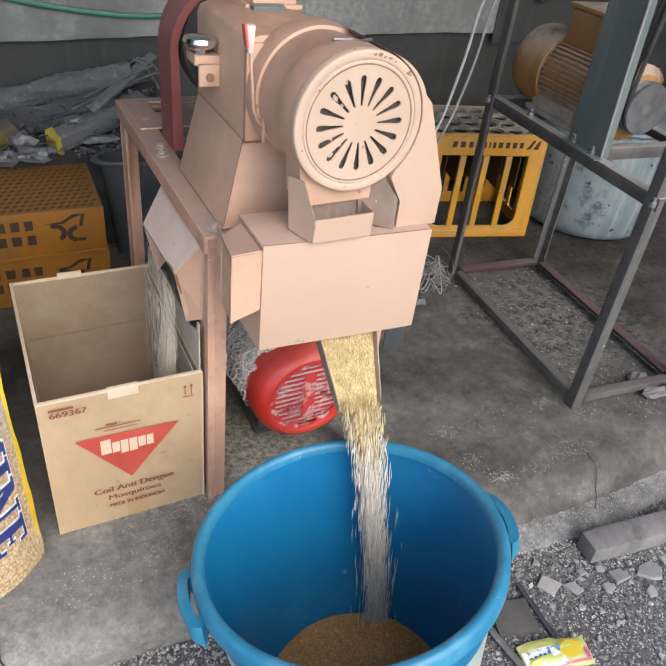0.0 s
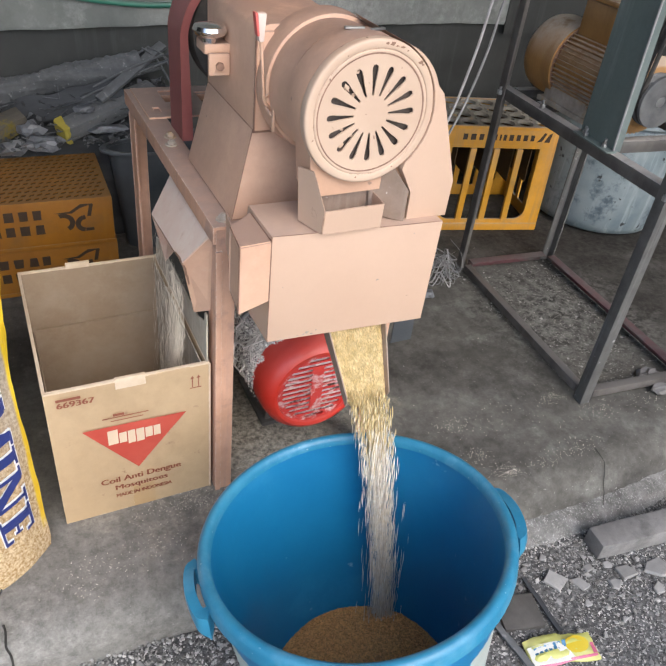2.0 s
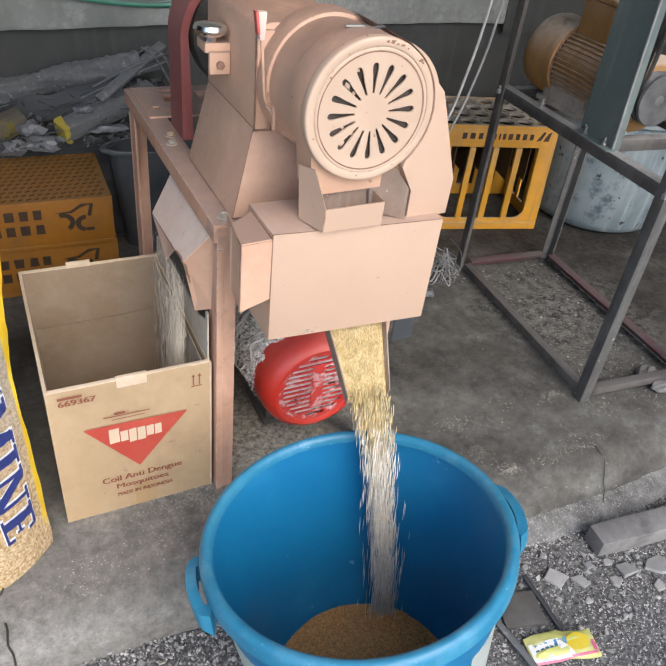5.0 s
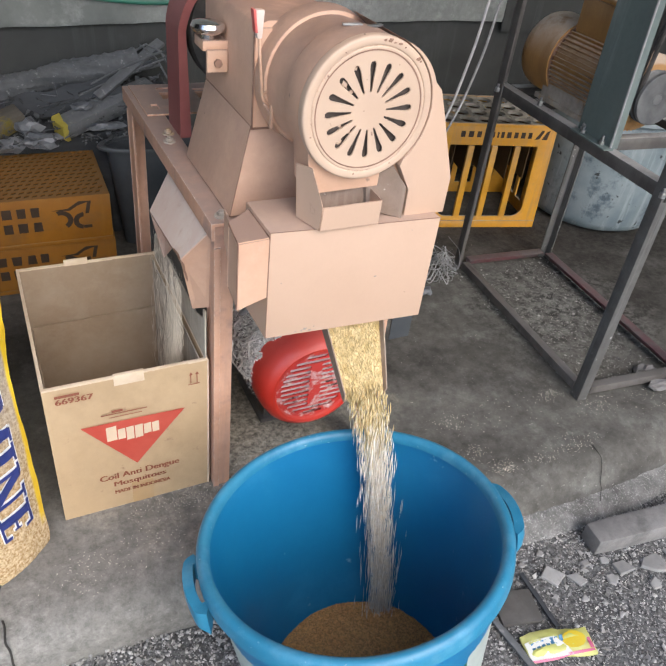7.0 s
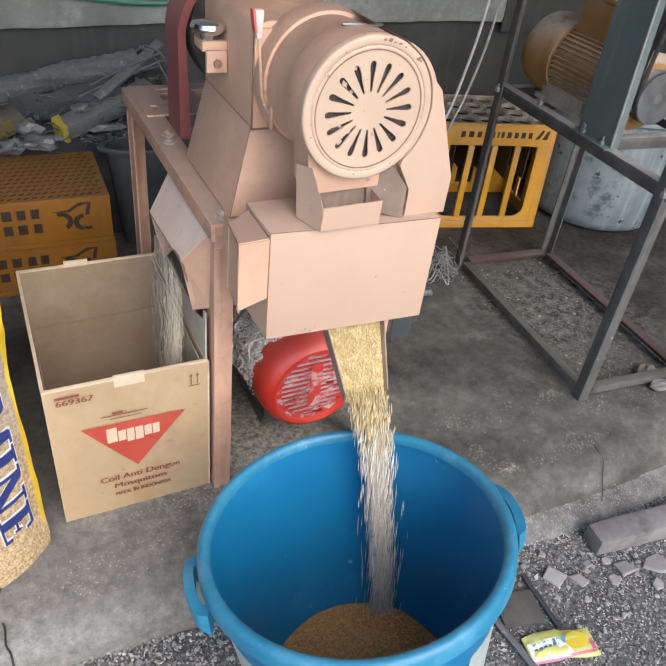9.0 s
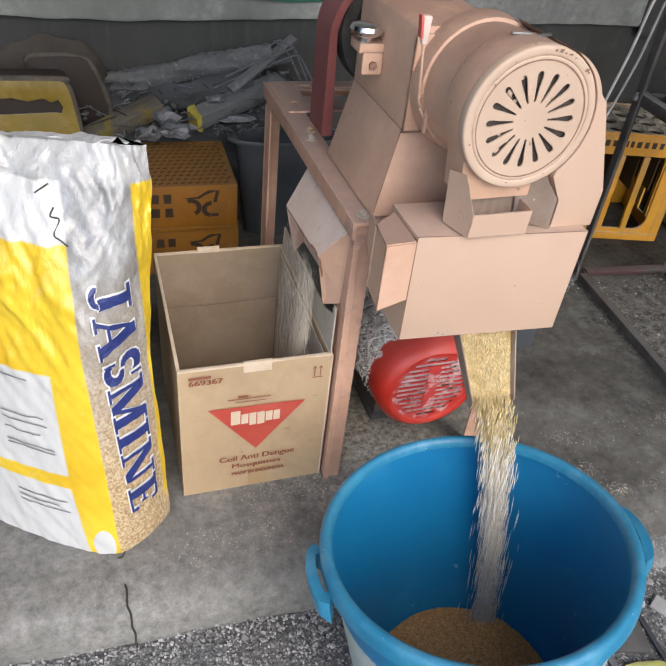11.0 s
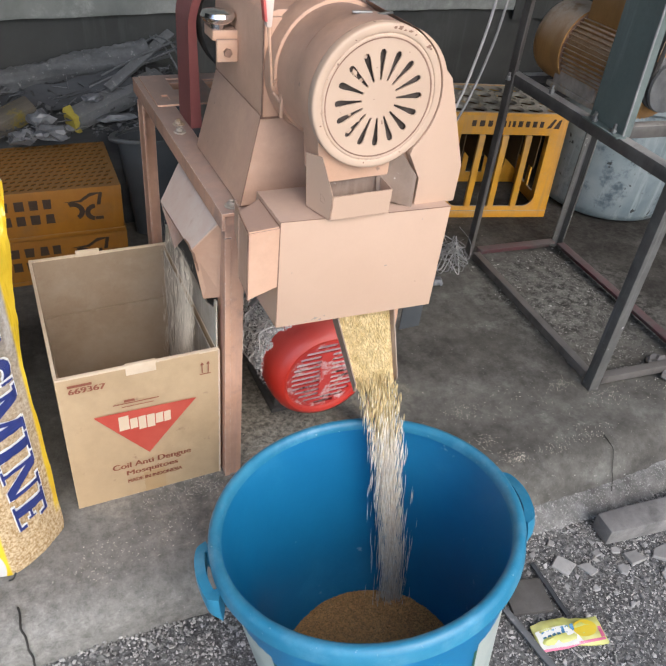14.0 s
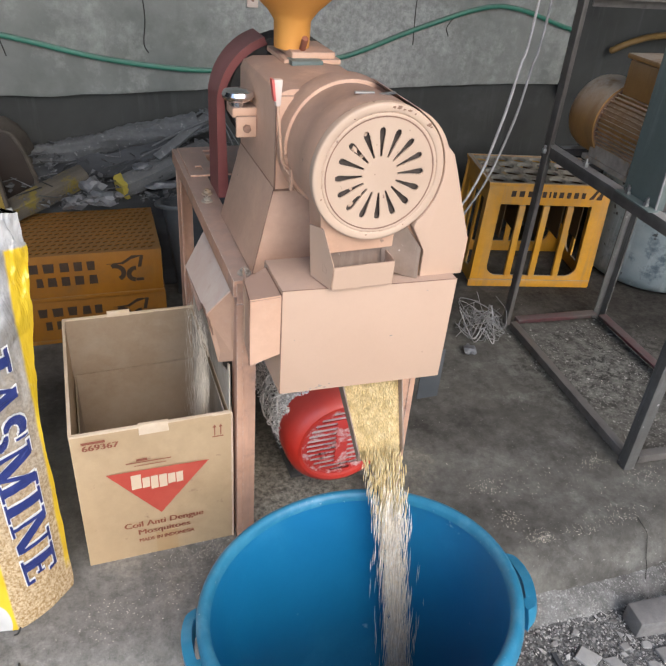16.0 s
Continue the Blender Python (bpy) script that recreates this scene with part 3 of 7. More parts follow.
for a, b in zip(rows, rows[1:]):
    for k in range(4):
        bm.faces.new((a[k], b[k], b[(k + 1) % 4], a[(k + 1) % 4]))
solid("floor", bm, CONCRETE, "worn grey concrete slab dusted with husks, back shade painted in", "floor")

bm = bmesh.new()
rows = []
for x in xs:
    w = [0.005 * noise.noise((x * 9, k * 3.1, 0)) + 0.003 * noise.noise((x * 40, k * 5.7, 2)) + 0.002 * noise.noise((x * 90, k * 9.1, 5)) for k in range(9)]
    yt, yf = edge_top(x), edge_foot(x)
    rows.append([bm.verts.new(c) for c in ((x, yt + 0.06, -0.12), (x, yt + 0.06, 0.0), (x, yt + 0.04, -0.0005), (x, yt + 0.018, -0.003 + 0.3 * w[0]), (x, yt - 0.002 + 0.5 * w[1], -0.01 + 0.5 * w[2]), (x, yt * 0.7 + yf * 0.3 - 0.01 + w[3], -0.026 + 0.5 * w[4]),
                                          (x, yt * 0.45 + yf * 0.55 - 0.009 + w[5], -0.05), (x, yt * 0.2 + yf * 0.8 - 0.004 + w[6], -0.078), (x, yf + w[7], -0.12))])
for a, b in zip(rows, rows[1:]):
    for k in range(9):
        bm.faces.new((a[k], b[k], b[(k + 1) % 9], a[(k + 1) % 9]))
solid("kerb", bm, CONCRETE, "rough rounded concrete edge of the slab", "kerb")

# mortar spread along the foot of the edge, where it was filled up
bm = bmesh.new()
rows = []
for i in range(121):
    x = 0.4 + 1.3 * i / 120
    yf = edge_foot(x)
    reach = 0.055 + 0.012 * noise.noise((x * 8, 1, 0)) + 0.006 * noise.noise((x * 40, 3, 0)) - 0.03 * max(0.0, x - 1.0)
    rows.append([bm.verts.new((x, yf + 0.012 - (reach + 0.012) * f, GROUND_Z + 0.026 * (1 - f) ** 0.8 - 0.002 + 0.004 * noise.noise((x * 45, f * 5, 2)))) for f in (0.0, 0.25, 0.5, 0.75, 0.9, 1.0)] + [bm.verts.new((x, yf + 0.012 - reach - 0.012, GROUND_Z - 0.01)), bm.verts.new((x, yf + 0.012, GROUND_Z - 0.01))])
for a, b in zip(rows, rows[1:]):
    for k in range(8):
        bm.faces.new((a[k], b[k], b[(k + 1) % 8], a[(k + 1) % 8]))
solid("kerb_footing", bm, MORTAR, "gritty pale mortar along the foot of the slab", "kerb")

# two cracks that run up the edge of the slab
for cx, lean, thick in ((0.93, 0.035, 0.001), (-0.43, -0.01, 0.0021)):
    bm = bmesh.new()
    pts = []
    for i in range(9):
        f = i / 8
        x = cx - lean * f + 0.0015 * math.sin(i * 2.3)
        y, z = (edge_top(x) + 0.03 * (0.25 - f) * 4, 0.0) if f < 0.25 else (edge_top(x) + (edge_foot(x) - edge_top(x)) * (f - 0.25) / 0.75 - 0.014, -0.09 * (f - 0.25) / 0.75)
        pts.append((x, y, z))
    bm_tube(bm, curve_points(pts, 24), thick, 5)
    solid("crack", bm, CRACK, "thin dark crack in the concrete edge", "crack")

bm = bmesh.new()
bm_box(bm, (-3.3, WALL_Y, -0.12), (4.3, WALL_Y + 0.15, 3.0))
solid("wall_north", bm, LOWER_WALL, "dark cement wall behind the machines", "wall")

# the paler plaster stops in an uneven line above the dark foot of the wall
bm = bmesh.new()
rows = []
for i in range(191):
    x = -3.3 + 0.04 * i
    z = 0.607 + 0.012 * noise.noise((x * 1.7, 0, 0)) + 0.005 * noise.noise((x * 9, 3, 0)) + 0.012 * max(0.0, min(1.0, x))
    rows.append([bm.verts.new(c) for c in ((x, WALL_Y - 0.03, z + 0.014), (x, WALL_Y - 0.022, z), (x, WALL_Y + 0.01, z - 0.002), (x, WALL_Y + 0.01, 3.0), (x, WALL_Y - 0.03, 3.0))])
for a, b in zip(rows, rows[1:]):
    for k in range(5):
        bm.faces.new((a[k], b[k], b[(k + 1) % 5], a[(k + 1) % 5]))
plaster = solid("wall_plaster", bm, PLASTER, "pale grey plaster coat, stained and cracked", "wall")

for pts in (((0.02, 1.05), (0.022, 0.93), (0.028, 0.83), (0.02, 0.76), (0.032, 0.73)), ((-0.4, 0.95), (-0.395, 0.8), (-0.38, 0.72)), ((0.945, 1.0), (0.94, 0.88), (0.945, 0.76)), ((1.1, 0.86), (1.07, 0.82), (1.08, 0.79))):
    bm = bmesh.new()
    bm_tube(bm, curve_points([(x, WALL_Y - 0.0305, z) for x, z in pts], 16), 0.002, 5)
    solid("crack", bm, CRACK, "thin dark crack running down the plaster", "crack")

# darker sheet laid over the plaster behind the motor
bm = bmesh.new()
bm_box(bm, (1.6, WALL_Y - 0.034, 0.585), (2.75, WALL_Y - 0.028, 1.0))
solid("wall_patch", bm, LOWER_WALL, "darker patch of wall behind the motor", "wall")

# side walls out of view, added and placed to limit the sky light
bm = bmesh.new()
bm_box(bm, (-2.15, 1.1, -0.12), (-2.0, WALL_Y, 3.0))
solid("wall_west", bm, LOWER_WALL, "unseen side wall added to limit the sky light", "wall")
bm = bmesh.new()
bm_box(bm, (2.75, -1.2, -0.12), (2.9, WALL_Y + 0.15, 3.0))
solid("wall_east", bm, LOWER_WALL, "unseen side wall added to limit the sky light", "wall")
# roof out of view, its edge and height set to dim the back
bm = bmesh.new()
bm_box(bm, (-3.4, 0.3, 2.45), (4.4, WALL_Y + 0.2, 2.51))
solid("ceiling", bm, ROOF, "unseen roof added to shade the back of the slab", "ceiling")

# ---- the rice mill ----
mill = thing("rice_mill", pose(0.19, 1.45, 0), "salmon-painted rice mill on an angle-iron frame, dusted with bran", "rice mill")
FX0, FX1, FY0, FY1, FZ = 0.0, 0.385, 1.115, 1.8, 0.645
X, Y, Z = Vector((1, 0, 0)), Vector((0, 1, 0)), Vector((0, 0, 1))
for x, y, sx, sy in ((FX0, FY0, 1, 1), (FX1, FY0, -1, 1), (FX0, FY1, 1, -1), (FX1, FY1, -1, -1)):
    bm = bmesh.new()
    angle_iron(bm, (x + 0.0075 * sx, y + 0.0075 * sy, 0), (x + 0.0075 * sx, y + 0.0075 * sy, FZ - 0.007), 0.035, 0.005, X * sx, Y * sy, 0.045)
    bm_box(bm, (min(x + 0.0062 * sx, x + 0.018 * sx), min(y + 0.004 * sy, y + 0.0078 * sy), 0), (max(x + 0.0062 * sx, x + 0.018 * sx), max(y + 0.004 * sy, y + 0.0078 * sy), FZ - 0.05))
    wpart("leg", bm, PINK_FRAME, mill, bev=0.001)
for p0, p1, a in (((FX0, FY0, FZ), (FX0, FY1, FZ), X), ((FX1, FY0, FZ), (FX1, FY1, FZ), -X), ((FX0 + 0.051, FY0 + 0.002, FZ), (FX1 - 0.051, FY0 + 0.002, FZ), Y), ((FX0 + 0.051, FY1 - 0.002, FZ), (FX1 - 0.051, FY1 - 0.002, FZ), -Y)):
    bm = bmesh.new()
    angle_iron(bm, p0, p1, 0.05, 0.006, a, -Z, 0.032)
    wpart("rail", bm, PINK_FRAME, mill, bev=0.001)
bm = bmesh.new()
bm_holed(bm, [(0.012, 1.6), (0.34, 1.6), (0.34, 1.79), (0.012, 1.79)], [[(x0, y0), (x1, y0), (x1, y1), (x0, y1)] for x0, y0, x1, y1 in ((0.068, 1.69, 0.105, 1.765), (0.032, 1.63, 0.046, 1.66), (0.15, 1.65, 0.26, 1.75))], 0.004, pose(0, 0, FZ + 0.001))
wpart("slotted_plate", bm, PINK_FRAME, mill, "dusty slotted plate at the back of the frame")
for x, y in ((0.024, 1.138), (0.022, 1.46), (0.03, 1.5), (0.36, 1.138)):
    bm = bmesh.new()
    bm_cyl(bm, (x, y, FZ), (x, y, FZ + 0.003), 0.012, seg=18)
    bm_cyl(bm, (x, y, FZ + 0.003), (x, y, FZ + 0.009), 0.0075, seg=6)
    bm_cyl(bm, (x, y, FZ + 0.009), (x, y, FZ + 0.012), 0.004, seg=10)
    wpart("bolt", bm, DUST_GREY, mill, "dusty steel bolt and washer", 0.0006)

# casing: skirt that widens to the frame, upright upper part with a rounded shoulder
bm = bmesh.new()
lo = [(0.035, 1.128), (0.345, 1.128), (0.345, 1.388), (0.035, 1.388)]
hi = [(0.078, 1.158), (0.325, 1.158), (0.325, 1.398), (0.078, 1.398)]
a = [bm.verts.new((x, y, FZ + 0.002)) for x, y in lo]
b = [bm.verts.new((x, y, 0.788)) for x, y in hi]
bm.faces.new(a[::-1])
bm.faces.new(b)
for i in range(4):
    j = (i + 1) % 4
    bm.faces.new((a[i], a[j], b[j], b[i]))
wpart("skirt", bm, PINK, mill, bev=0.002)
sect = [(0.078, 0.786), (0.078, 0.925), (0.084, 0.938), (0.1, 0.944)] + [(0.2 + 0.128 * math.sin(t), 0.816 + 0.13 * math.cos(t)) for t in (radians(6 * i) for i in range(0, 17))] + [(0.33, 0.786)]
bm = bmesh.new()
bm_prism(bm, sect, "y", 1.16, 1.4)
casing = wpart("casing", bm, PINK, mill, bev=0.002)
bm = bmesh.new()
bm_box(bm, (0.078, 1.153, 0.786), (0.105, 1.159, 0.935))
bm_box(bm, (0.107, 1.1535, 0.79), (0.24, 1.159, 0.816))
wpart("front_flange", bm, PINK, mill, bev=0.001)
bm = bmesh.new()
bm_box(bm, (0.076, 1.1505, 0.784), (0.17, 1.1535, 0.7865))
bm_box(bm, (0.0765, 1.1505, 0.786), (0.0785, 1.1535, 0.93))
wpart("seam", bm, SEAM, mill, "dark gap between sheets")

# screen drum and its round front cover
DX, DZ, DY = 0.176, 0.875, 0.958
bm = bmesh.new()
bm_cyl(bm, (0.186, 1.16, 0.862), (0.185, 1.116, 0.864), 0.108, 0.104, 64)
wpart("collar", bm, PINK, mill, bev=0.002)
bm = bmesh.new()
arch = [(DX + 0.098 * math.cos(t), DZ + 0.098 * math.sin(t)) for t in (radians(a) for a in range(0, 216, 5))]
arch += [(DX - 0.074, DZ - 0.118), (DX - 0.06, DZ - 0.123), (DX + 0.075, DZ - 0.12), (DX + 0.098, DZ - 0.06)]
bm_prism(bm, arch, "y", 0.978, 1.032)
wpart("drum", bm, PINK, mill, bev=0.0015)
bm = bmesh.new()
bm_cyl(bm, (0.178, 1.03, 0.873), (0.184, 1.118, 0.864), 0.0965, 0.098, 64)
wpart("neck", bm, PINK, mill)
bm = bmesh.new()
turn = Matrix.Translation((DX, DY + 0.022, DZ)) @ Matrix.Rotation(radians(90), 4, "X")
bm_lathe(bm, [(0.082, 0.0), (0.0985, 0.0), (0.0995, 0.004), (0.0995, 0.0125), (0.0992, 0.0145), (0.0982, 0.016), (0.0965, 0.0166), (0.0885, 0.0168), (0.0878, 0.0164), (0.0872, 0.0153), (0.0862, 0.0153), (0.0856, 0.0164), (0.085, 0.0168), (0.0826, 0.0168), (0.0818, 0.0164), (0.0812, 0.015), (0.0805, 0.0125)], 72, turn)
cover = wpart("front_cover", bm, DISC, mill, "round cream-pink cover with a rolled rim")
holes = []
for k in range(16):
    a = 2 * math.pi * (k + 0.1) / 16
    pts = [(0.0265, 0.0013), (0.047, 0.003), (0.058, 0.0044), (0.063, 0.0044), (0.0662, 0.0027), (0.067, 0)]
    pts = pts + [(r, -w) for r, w in pts[:-1][::-1]]
    holes.append([(r * math.cos(a) - w * math.sin(a), r * math.sin(a) + w * math.cos(a)) for r, w in pts])
ring = [(0.0815 * math.cos(2 * math.pi * i / 72), 0.0815 * math.sin(2 * math.pi * i / 72)) for i in range(72)]
bm = bmesh.new()
bm_holed(bm, ring, holes, 0.0025, Matrix.Translation((DX, DY + 0.0085, DZ)) @ Matrix.Rotation(radians(90), 4, "X"))
wpart("vent_disc", bm, DISC, cover, "cream-pink disc with sixteen teardrop slots")
bm = bmesh.new()
bm_lathe(bm, [(0.0805, 0.0), (0.0835, 0.0), (0.0835, 0.0012), (0.0805, 0.0012)], 72, Matrix.Translation((DX, DY + 0.0065, DZ)) @ Matrix.Rotation(radians(90), 4, "X"), closed=True)
wpart("groove", bm, SEAM, cover, "dark gap round the disc")
# disc added behind the slots, its dark colour standing in for shade
bm = bmesh.new()
bm_cyl(bm, (DX, DY + 0.0125, DZ), (DX, DY + 0.0145, DZ), 0.079, seg=40)
wpart("screen", bm, SLOT_BACKING, cover, "dark disc that gives the slots their shade")
# bran caked in a few of the slots
rng = random.Random(17)
for k, r0, r1 in ((6, 0.048, 0.06), (6, 0.036, 0.042), (5, 0.06, 0.066), (9, 0.042, 0.048), (10, 0.052, 0.063), (10, 0.036, 0.042)):
    a = 2 * math.pi * (k + 0.1) / 16
    bm = bmesh.new()
    bmesh.ops.create_icosphere(bm, subdivisions=2, radius=1.0)
    for v in bm.verts:
        q = v.co * (0.85 + 0.8 * noise.noise(v.co * 1.7 + Vector((k, r0 * 90, 0))))
        r, w = (r0 + r1) / 2 + q.x * (r1 - r0) / 2, q.y * 0.004
        v.co = (DX + r * math.cos(a) - w * math.sin(a), DY + 0.0105 + 0.002 * q.z, DZ + r * math.sin(a) + w * math.cos(a))
    wpart("caked_bran", bm, DISC, cover, "pale bran caked in a slot")


def flake(x, y, z, size, seed):
    """A ragged bare spot in the paint, a hair proud of an upright face."""
    bm = bmesh.new()
    loop = []
    for k in range(9):
        a = 2 * math.pi * k / 9
        r = size * (0.7 + 0.7 * noise.noise((seed, 2 * math.cos(a), 2 * math.sin(a))))
        loop.append((x + 1.5 * r * math.cos(a), z + r * math.sin(a)))
    bm_prism(bm, loop, "y", y - 0.0004, y)
    return bm


for a, r, size in ((84, 0.094, 0.0022), (79, 0.0945, 0.0032), (74, 0.0935, 0.002), (69, 0.0945, 0.0026), (63, 0.0938, 0.0015), (46, 0.094, 0.0034), (43, 0.0945, 0.002), (120, 0.0905, 0.0012), (200, 0.091, 0.0014), (262, 0.091, 0.0016), (300, 0.0905, 0.0012)):
    wpart("paint_chip", flake(DX + r * math.cos(radians(a)), DY + 0.0052, DZ + r * math.sin(radians(a)), size, a * 0.37), SEAM, cover, "bare spot in the paint")
for x, z, a in ((0.2, 0.981, 20), (0.165, 0.983, -5)):
    bm = bmesh.new()
    bm_box(bm, (-0.014, -0.003, 0), (0.014, 0.003, 0.003), Matrix.Translation((x, 1.02, z - 0.011)) @ Matrix.Rotation(radians(a), 4, "Z"))
    wpart("clip", bm, ALU, mill, "small bare metal clip", 0.0006)

# casing beside the drum, drawn down to the outlet box
bm = bmesh.new()
side = [(0.186 + 0.0985 * math.sin(radians(a)), 0.8745 + 0.0985 * math.cos(radians(a))) for a in range(20, 70, 6)] + [(0.289, 0.9), (0.303, 0.862), (0.319, 0.815), (0.337, 0.764), (0.336, 0.704), (0.262, 0.704), (0.262, 0.75), (0.24, 0.79)]
side += [(DX + 0.1 * math.cos(radians(a)), DZ + 0.1 * math.sin(radians(a))) for a in range(-48, 64, 8)]
bm_prism(bm, side, "y", 0.962, 1.13)
wpart("side_casing", bm, PINK_PALE, mill, bev=0.0015)
bm = bmesh.new()
bm_sheet(bm, [(0.205, 0.985, 0.715), (0.2545, 0.957, 0.706), (0.2545, 0.957, 0.757), (0.226, 0.975, 0.8), (0.2, 0.99, 0.79)], 0.002)
wpart("spout_cheek", bm, BROWN_SHEET, mill, "bare grey metal cheek under the drum")
bm = bmesh.new()
bm_sheet(bm, [(0.107, 0.992, 0.71), (0.207, 0.992, 0.71), (0.207, 0.995, 0.79), (0.107, 0.995, 0.79)], 0.002)
wpart("spout_back", bm, BROWN_SHEET, mill, "brown streaked sheet behind the spout")
bm = bmesh.new()
bm_sheet(bm, [(0.109, 0.944, 0.71), (0.206, 0.944, 0.71), (0.205, 0.941, 0.75), (0.11, 0.941, 0.748)], 0.0015)
bm_sheet(bm, [(0.109, 0.944, 0.71), (0.11, 0.941, 0.748), (0.098, 0.962, 0.8), (0.088, 0.995, 0.795), (0.094, 0.995, 0.71)], 0.0015)
bm_sheet(bm, [(0.206, 0.944, 0.71), (0.205, 0.941, 0.75), (0.21, 0.99, 0.748), (0.212, 0.99, 0.71)], 0.0015)
wpart("spout_collar", bm, PINK_PALE, mill, "folded sheet collar under the drum")

# outlet box with the flat front plate
bm = bmesh.new()
v = [bm.verts.new(c) for c in ((0.039, 0.958, 0.518), (0.315, 0.94, 0.52), (0.315, 1.1, 0.52), (0.039, 1.1, 0.518), (0.038, 0.958, 0.708), (0.319, 0.942, 0.706), (0.319, 1.06, 0.706), (0.038, 1.06, 0.708))]
for f in ((3, 2, 1, 0), (4, 5, 6, 7), (0, 1, 5, 4), (1, 2, 6, 5), (2, 3, 7, 6), (3, 0, 4, 7)):
    bm.faces.new([v[i] for i in f])
outlet = wpart("outlet_box", bm, PINK_PALE, mill, "flat-fronted salmon sheet-metal outlet box", 0.0012)

for x, z, size in ((0.106, 0.527, 0.0032), (0.114, 0.523, 0.0022), (0.1, 0.524, 0.0016), (0.121, 0.529, 0.0014), (0.218, 0.612, 0.0022), (0.09, 0.523, 0.0012), (0.27, 0.69, 0.0012), (0.06, 0.62, 0.001)):
    wpart("paint_chip", flake(x, 0.9575 - 0.0635 * (x - 0.043), z, size, x * 91), DUST_GREY, outlet, "grey scuff on the paint")
for line in (((0.039, 0.957, 0.52), (0.038, 0.957, 0.7085), (0.106, 0.9525, 0.708)), ((0.209, 0.9475, 0.7065), (0.3185, 0.9415, 0.7065))):
    bm = bmesh.new()
    bm_tube(bm, line, 0.0006, 6)
    wpart("seam", bm, SEAM, outlet, "dark line along the folded edge")
for line in (((0.0775, 1.158, 0.787), (0.0775, 1.4, 0.787)), ((0.0352, 1.1275, 0.648), (0.078, 1.1575, 0.788)), ((0.035, 1.1275, 0.6485), (0.345, 1.1275, 0.6485)), ((0.107, 1.158, 0.7875), (0.33, 1.158, 0.7875))):
    bm = bmesh.new()
    bm_tube(bm, line, 0.0006, 6)
    wpart("seam", bm, SEAM, mill, "dark joint between sheets")

# side duct that leads to the left
bm = bmesh.new()
A, B, C, D = (-0.011, 0.953), (0.036, 0.957), (0.036, 1.045), (-0.005, 1.012)
bm_sheet(bm, [(*A, 0.588), (*B, 0.6), (*B, 0.7), (*A, 0.7)], 0.002)
duct = wpart("side_duct", bm, PINK_SHEET, mill, "salmon sheet duct that leaves the outlet box")
for name, loop in (("top_sheet", [(*A, 0.7), (*B, 0.7), (*C, 0.701), (*D, 0.701)]), ("back_sheet", [(*D, 0.59), (*D, 0.7), (*C, 0.7), (*C, 0.6)]), ("base_sheet", [(*A, 0.588), (*D, 0.59), (*C, 0.6), (*B, 0.6)]),
                   ("end_sheet", [(A[0] + 0.002, A[1] + 0.003, 0.59), (A[0] + 0.002, A[1] + 0.003, 0.699), (D[0] + 0.002, D[1], 0.699), (D[0] + 0.002, D[1], 0.592)]),
                   ("cheek", [(-0.008, 0.958, 0.58), (0.003, 1.06, 0.645), (0.003, 1.06, 0.7), (-0.004, 1.01, 0.7)])):
    bm = bmesh.new()
    bm_sheet(bm, loop, 0.002)
    wpart(name, bm, PINK_SHEET, duct)
bm = bmesh.new()
bm_tube(bm, [(-0.0115, 0.953, 0.588), (-0.0115, 0.953, 0.7005), (-0.0055, 1.012, 0.7005)], 0.0013, 6)
bm_tube(bm, [(0.037, 0.957, 0.6), (0.037, 0.957, 0.702), (0.037, 1.045, 0.7025)], 0.0008, 6)
wpart("seam", bm, SEAM, mill, "dark worn edges of the duct")

# bran chute on the side of the frame
bm = bmesh.new()
ta, tb, tc, td = (-0.035, 1.175, 0.548), (0.012, 1.14, 0.622), (0.012, 1.42, 0.604), (-0.035, 1.4, 0.53)
ba, bb, bc, bd = (-0.013, 1.185, 0.436), (0.012, 1.155, 0.455), (0.012, 1.42, 0.43), (-0.013, 1.4, 0.42)
for quad in ((ta, tb, tc, td), (bb, bc, tc, tb), (bc, bd, td, tc)):
    bm_sheet(bm, quad, 0.003)
bmesh.ops.remove_doubles(bm, verts=bm.verts[:], dist=1e-4)
chute = wpart("bran_chute", bm, PINK_DUSTY, mill, "slanting sheet chute that drops bran into the carton")
bm = bmesh.new()
bm_sheet(bm, [ba, bb, tb, ta], 0.003)
wpart("front_sheet", bm, PINK_SHEET, chute, "cleaner salmon front of the chute")
bm = bmesh.new()
edge = curve_points([(-0.0135, 1.185, 0.436), (-0.022, 1.18, 0.49), (-0.0355, 1.175, 0.548), (-0.0355, 1.25, 0.54), (-0.0355, 1.32, 0.535), (-0.0355, 1.4, 0.528)], 60)
bm_tube(bm, [p + Vector((0.002 * noise.noise(p * 90), 0, 0.002 * noise.noise(p * 120))) for p in edge], 0.0022, 6)
wpart("worn_edge", bm, SEAM, chute, "flaked dark edge")

# rice spout
bm = bmesh.new()
bm_sheet(bm, [(0.148, 0.985, 0.515), (0.26, 0.985, 0.51), (0.234, 0.885, 0.405), (0.158, 0.885, 0.41)], 0.002)
bm_sheet(bm, [(0.148, 0.985, 0.515), (0.158, 0.885, 0.41), (0.156, 0.88, 0.432), (0.146, 0.97, 0.54)], 0.002)
bm_sheet(bm, [(0.26, 0.985, 0.51), (0.234, 0.885, 0.405), (0.237, 0.88, 0.424), (0.263, 0.975, 0.53)], 0.002)
wpart("rice_spout", bm, BROWN_SHEET, mill, "dull metal spout under the outlet box")

bm = bmesh.new()
bm_box(bm, (0.385, 1.112, 0.322), (0.434, 1.116, 0.44))
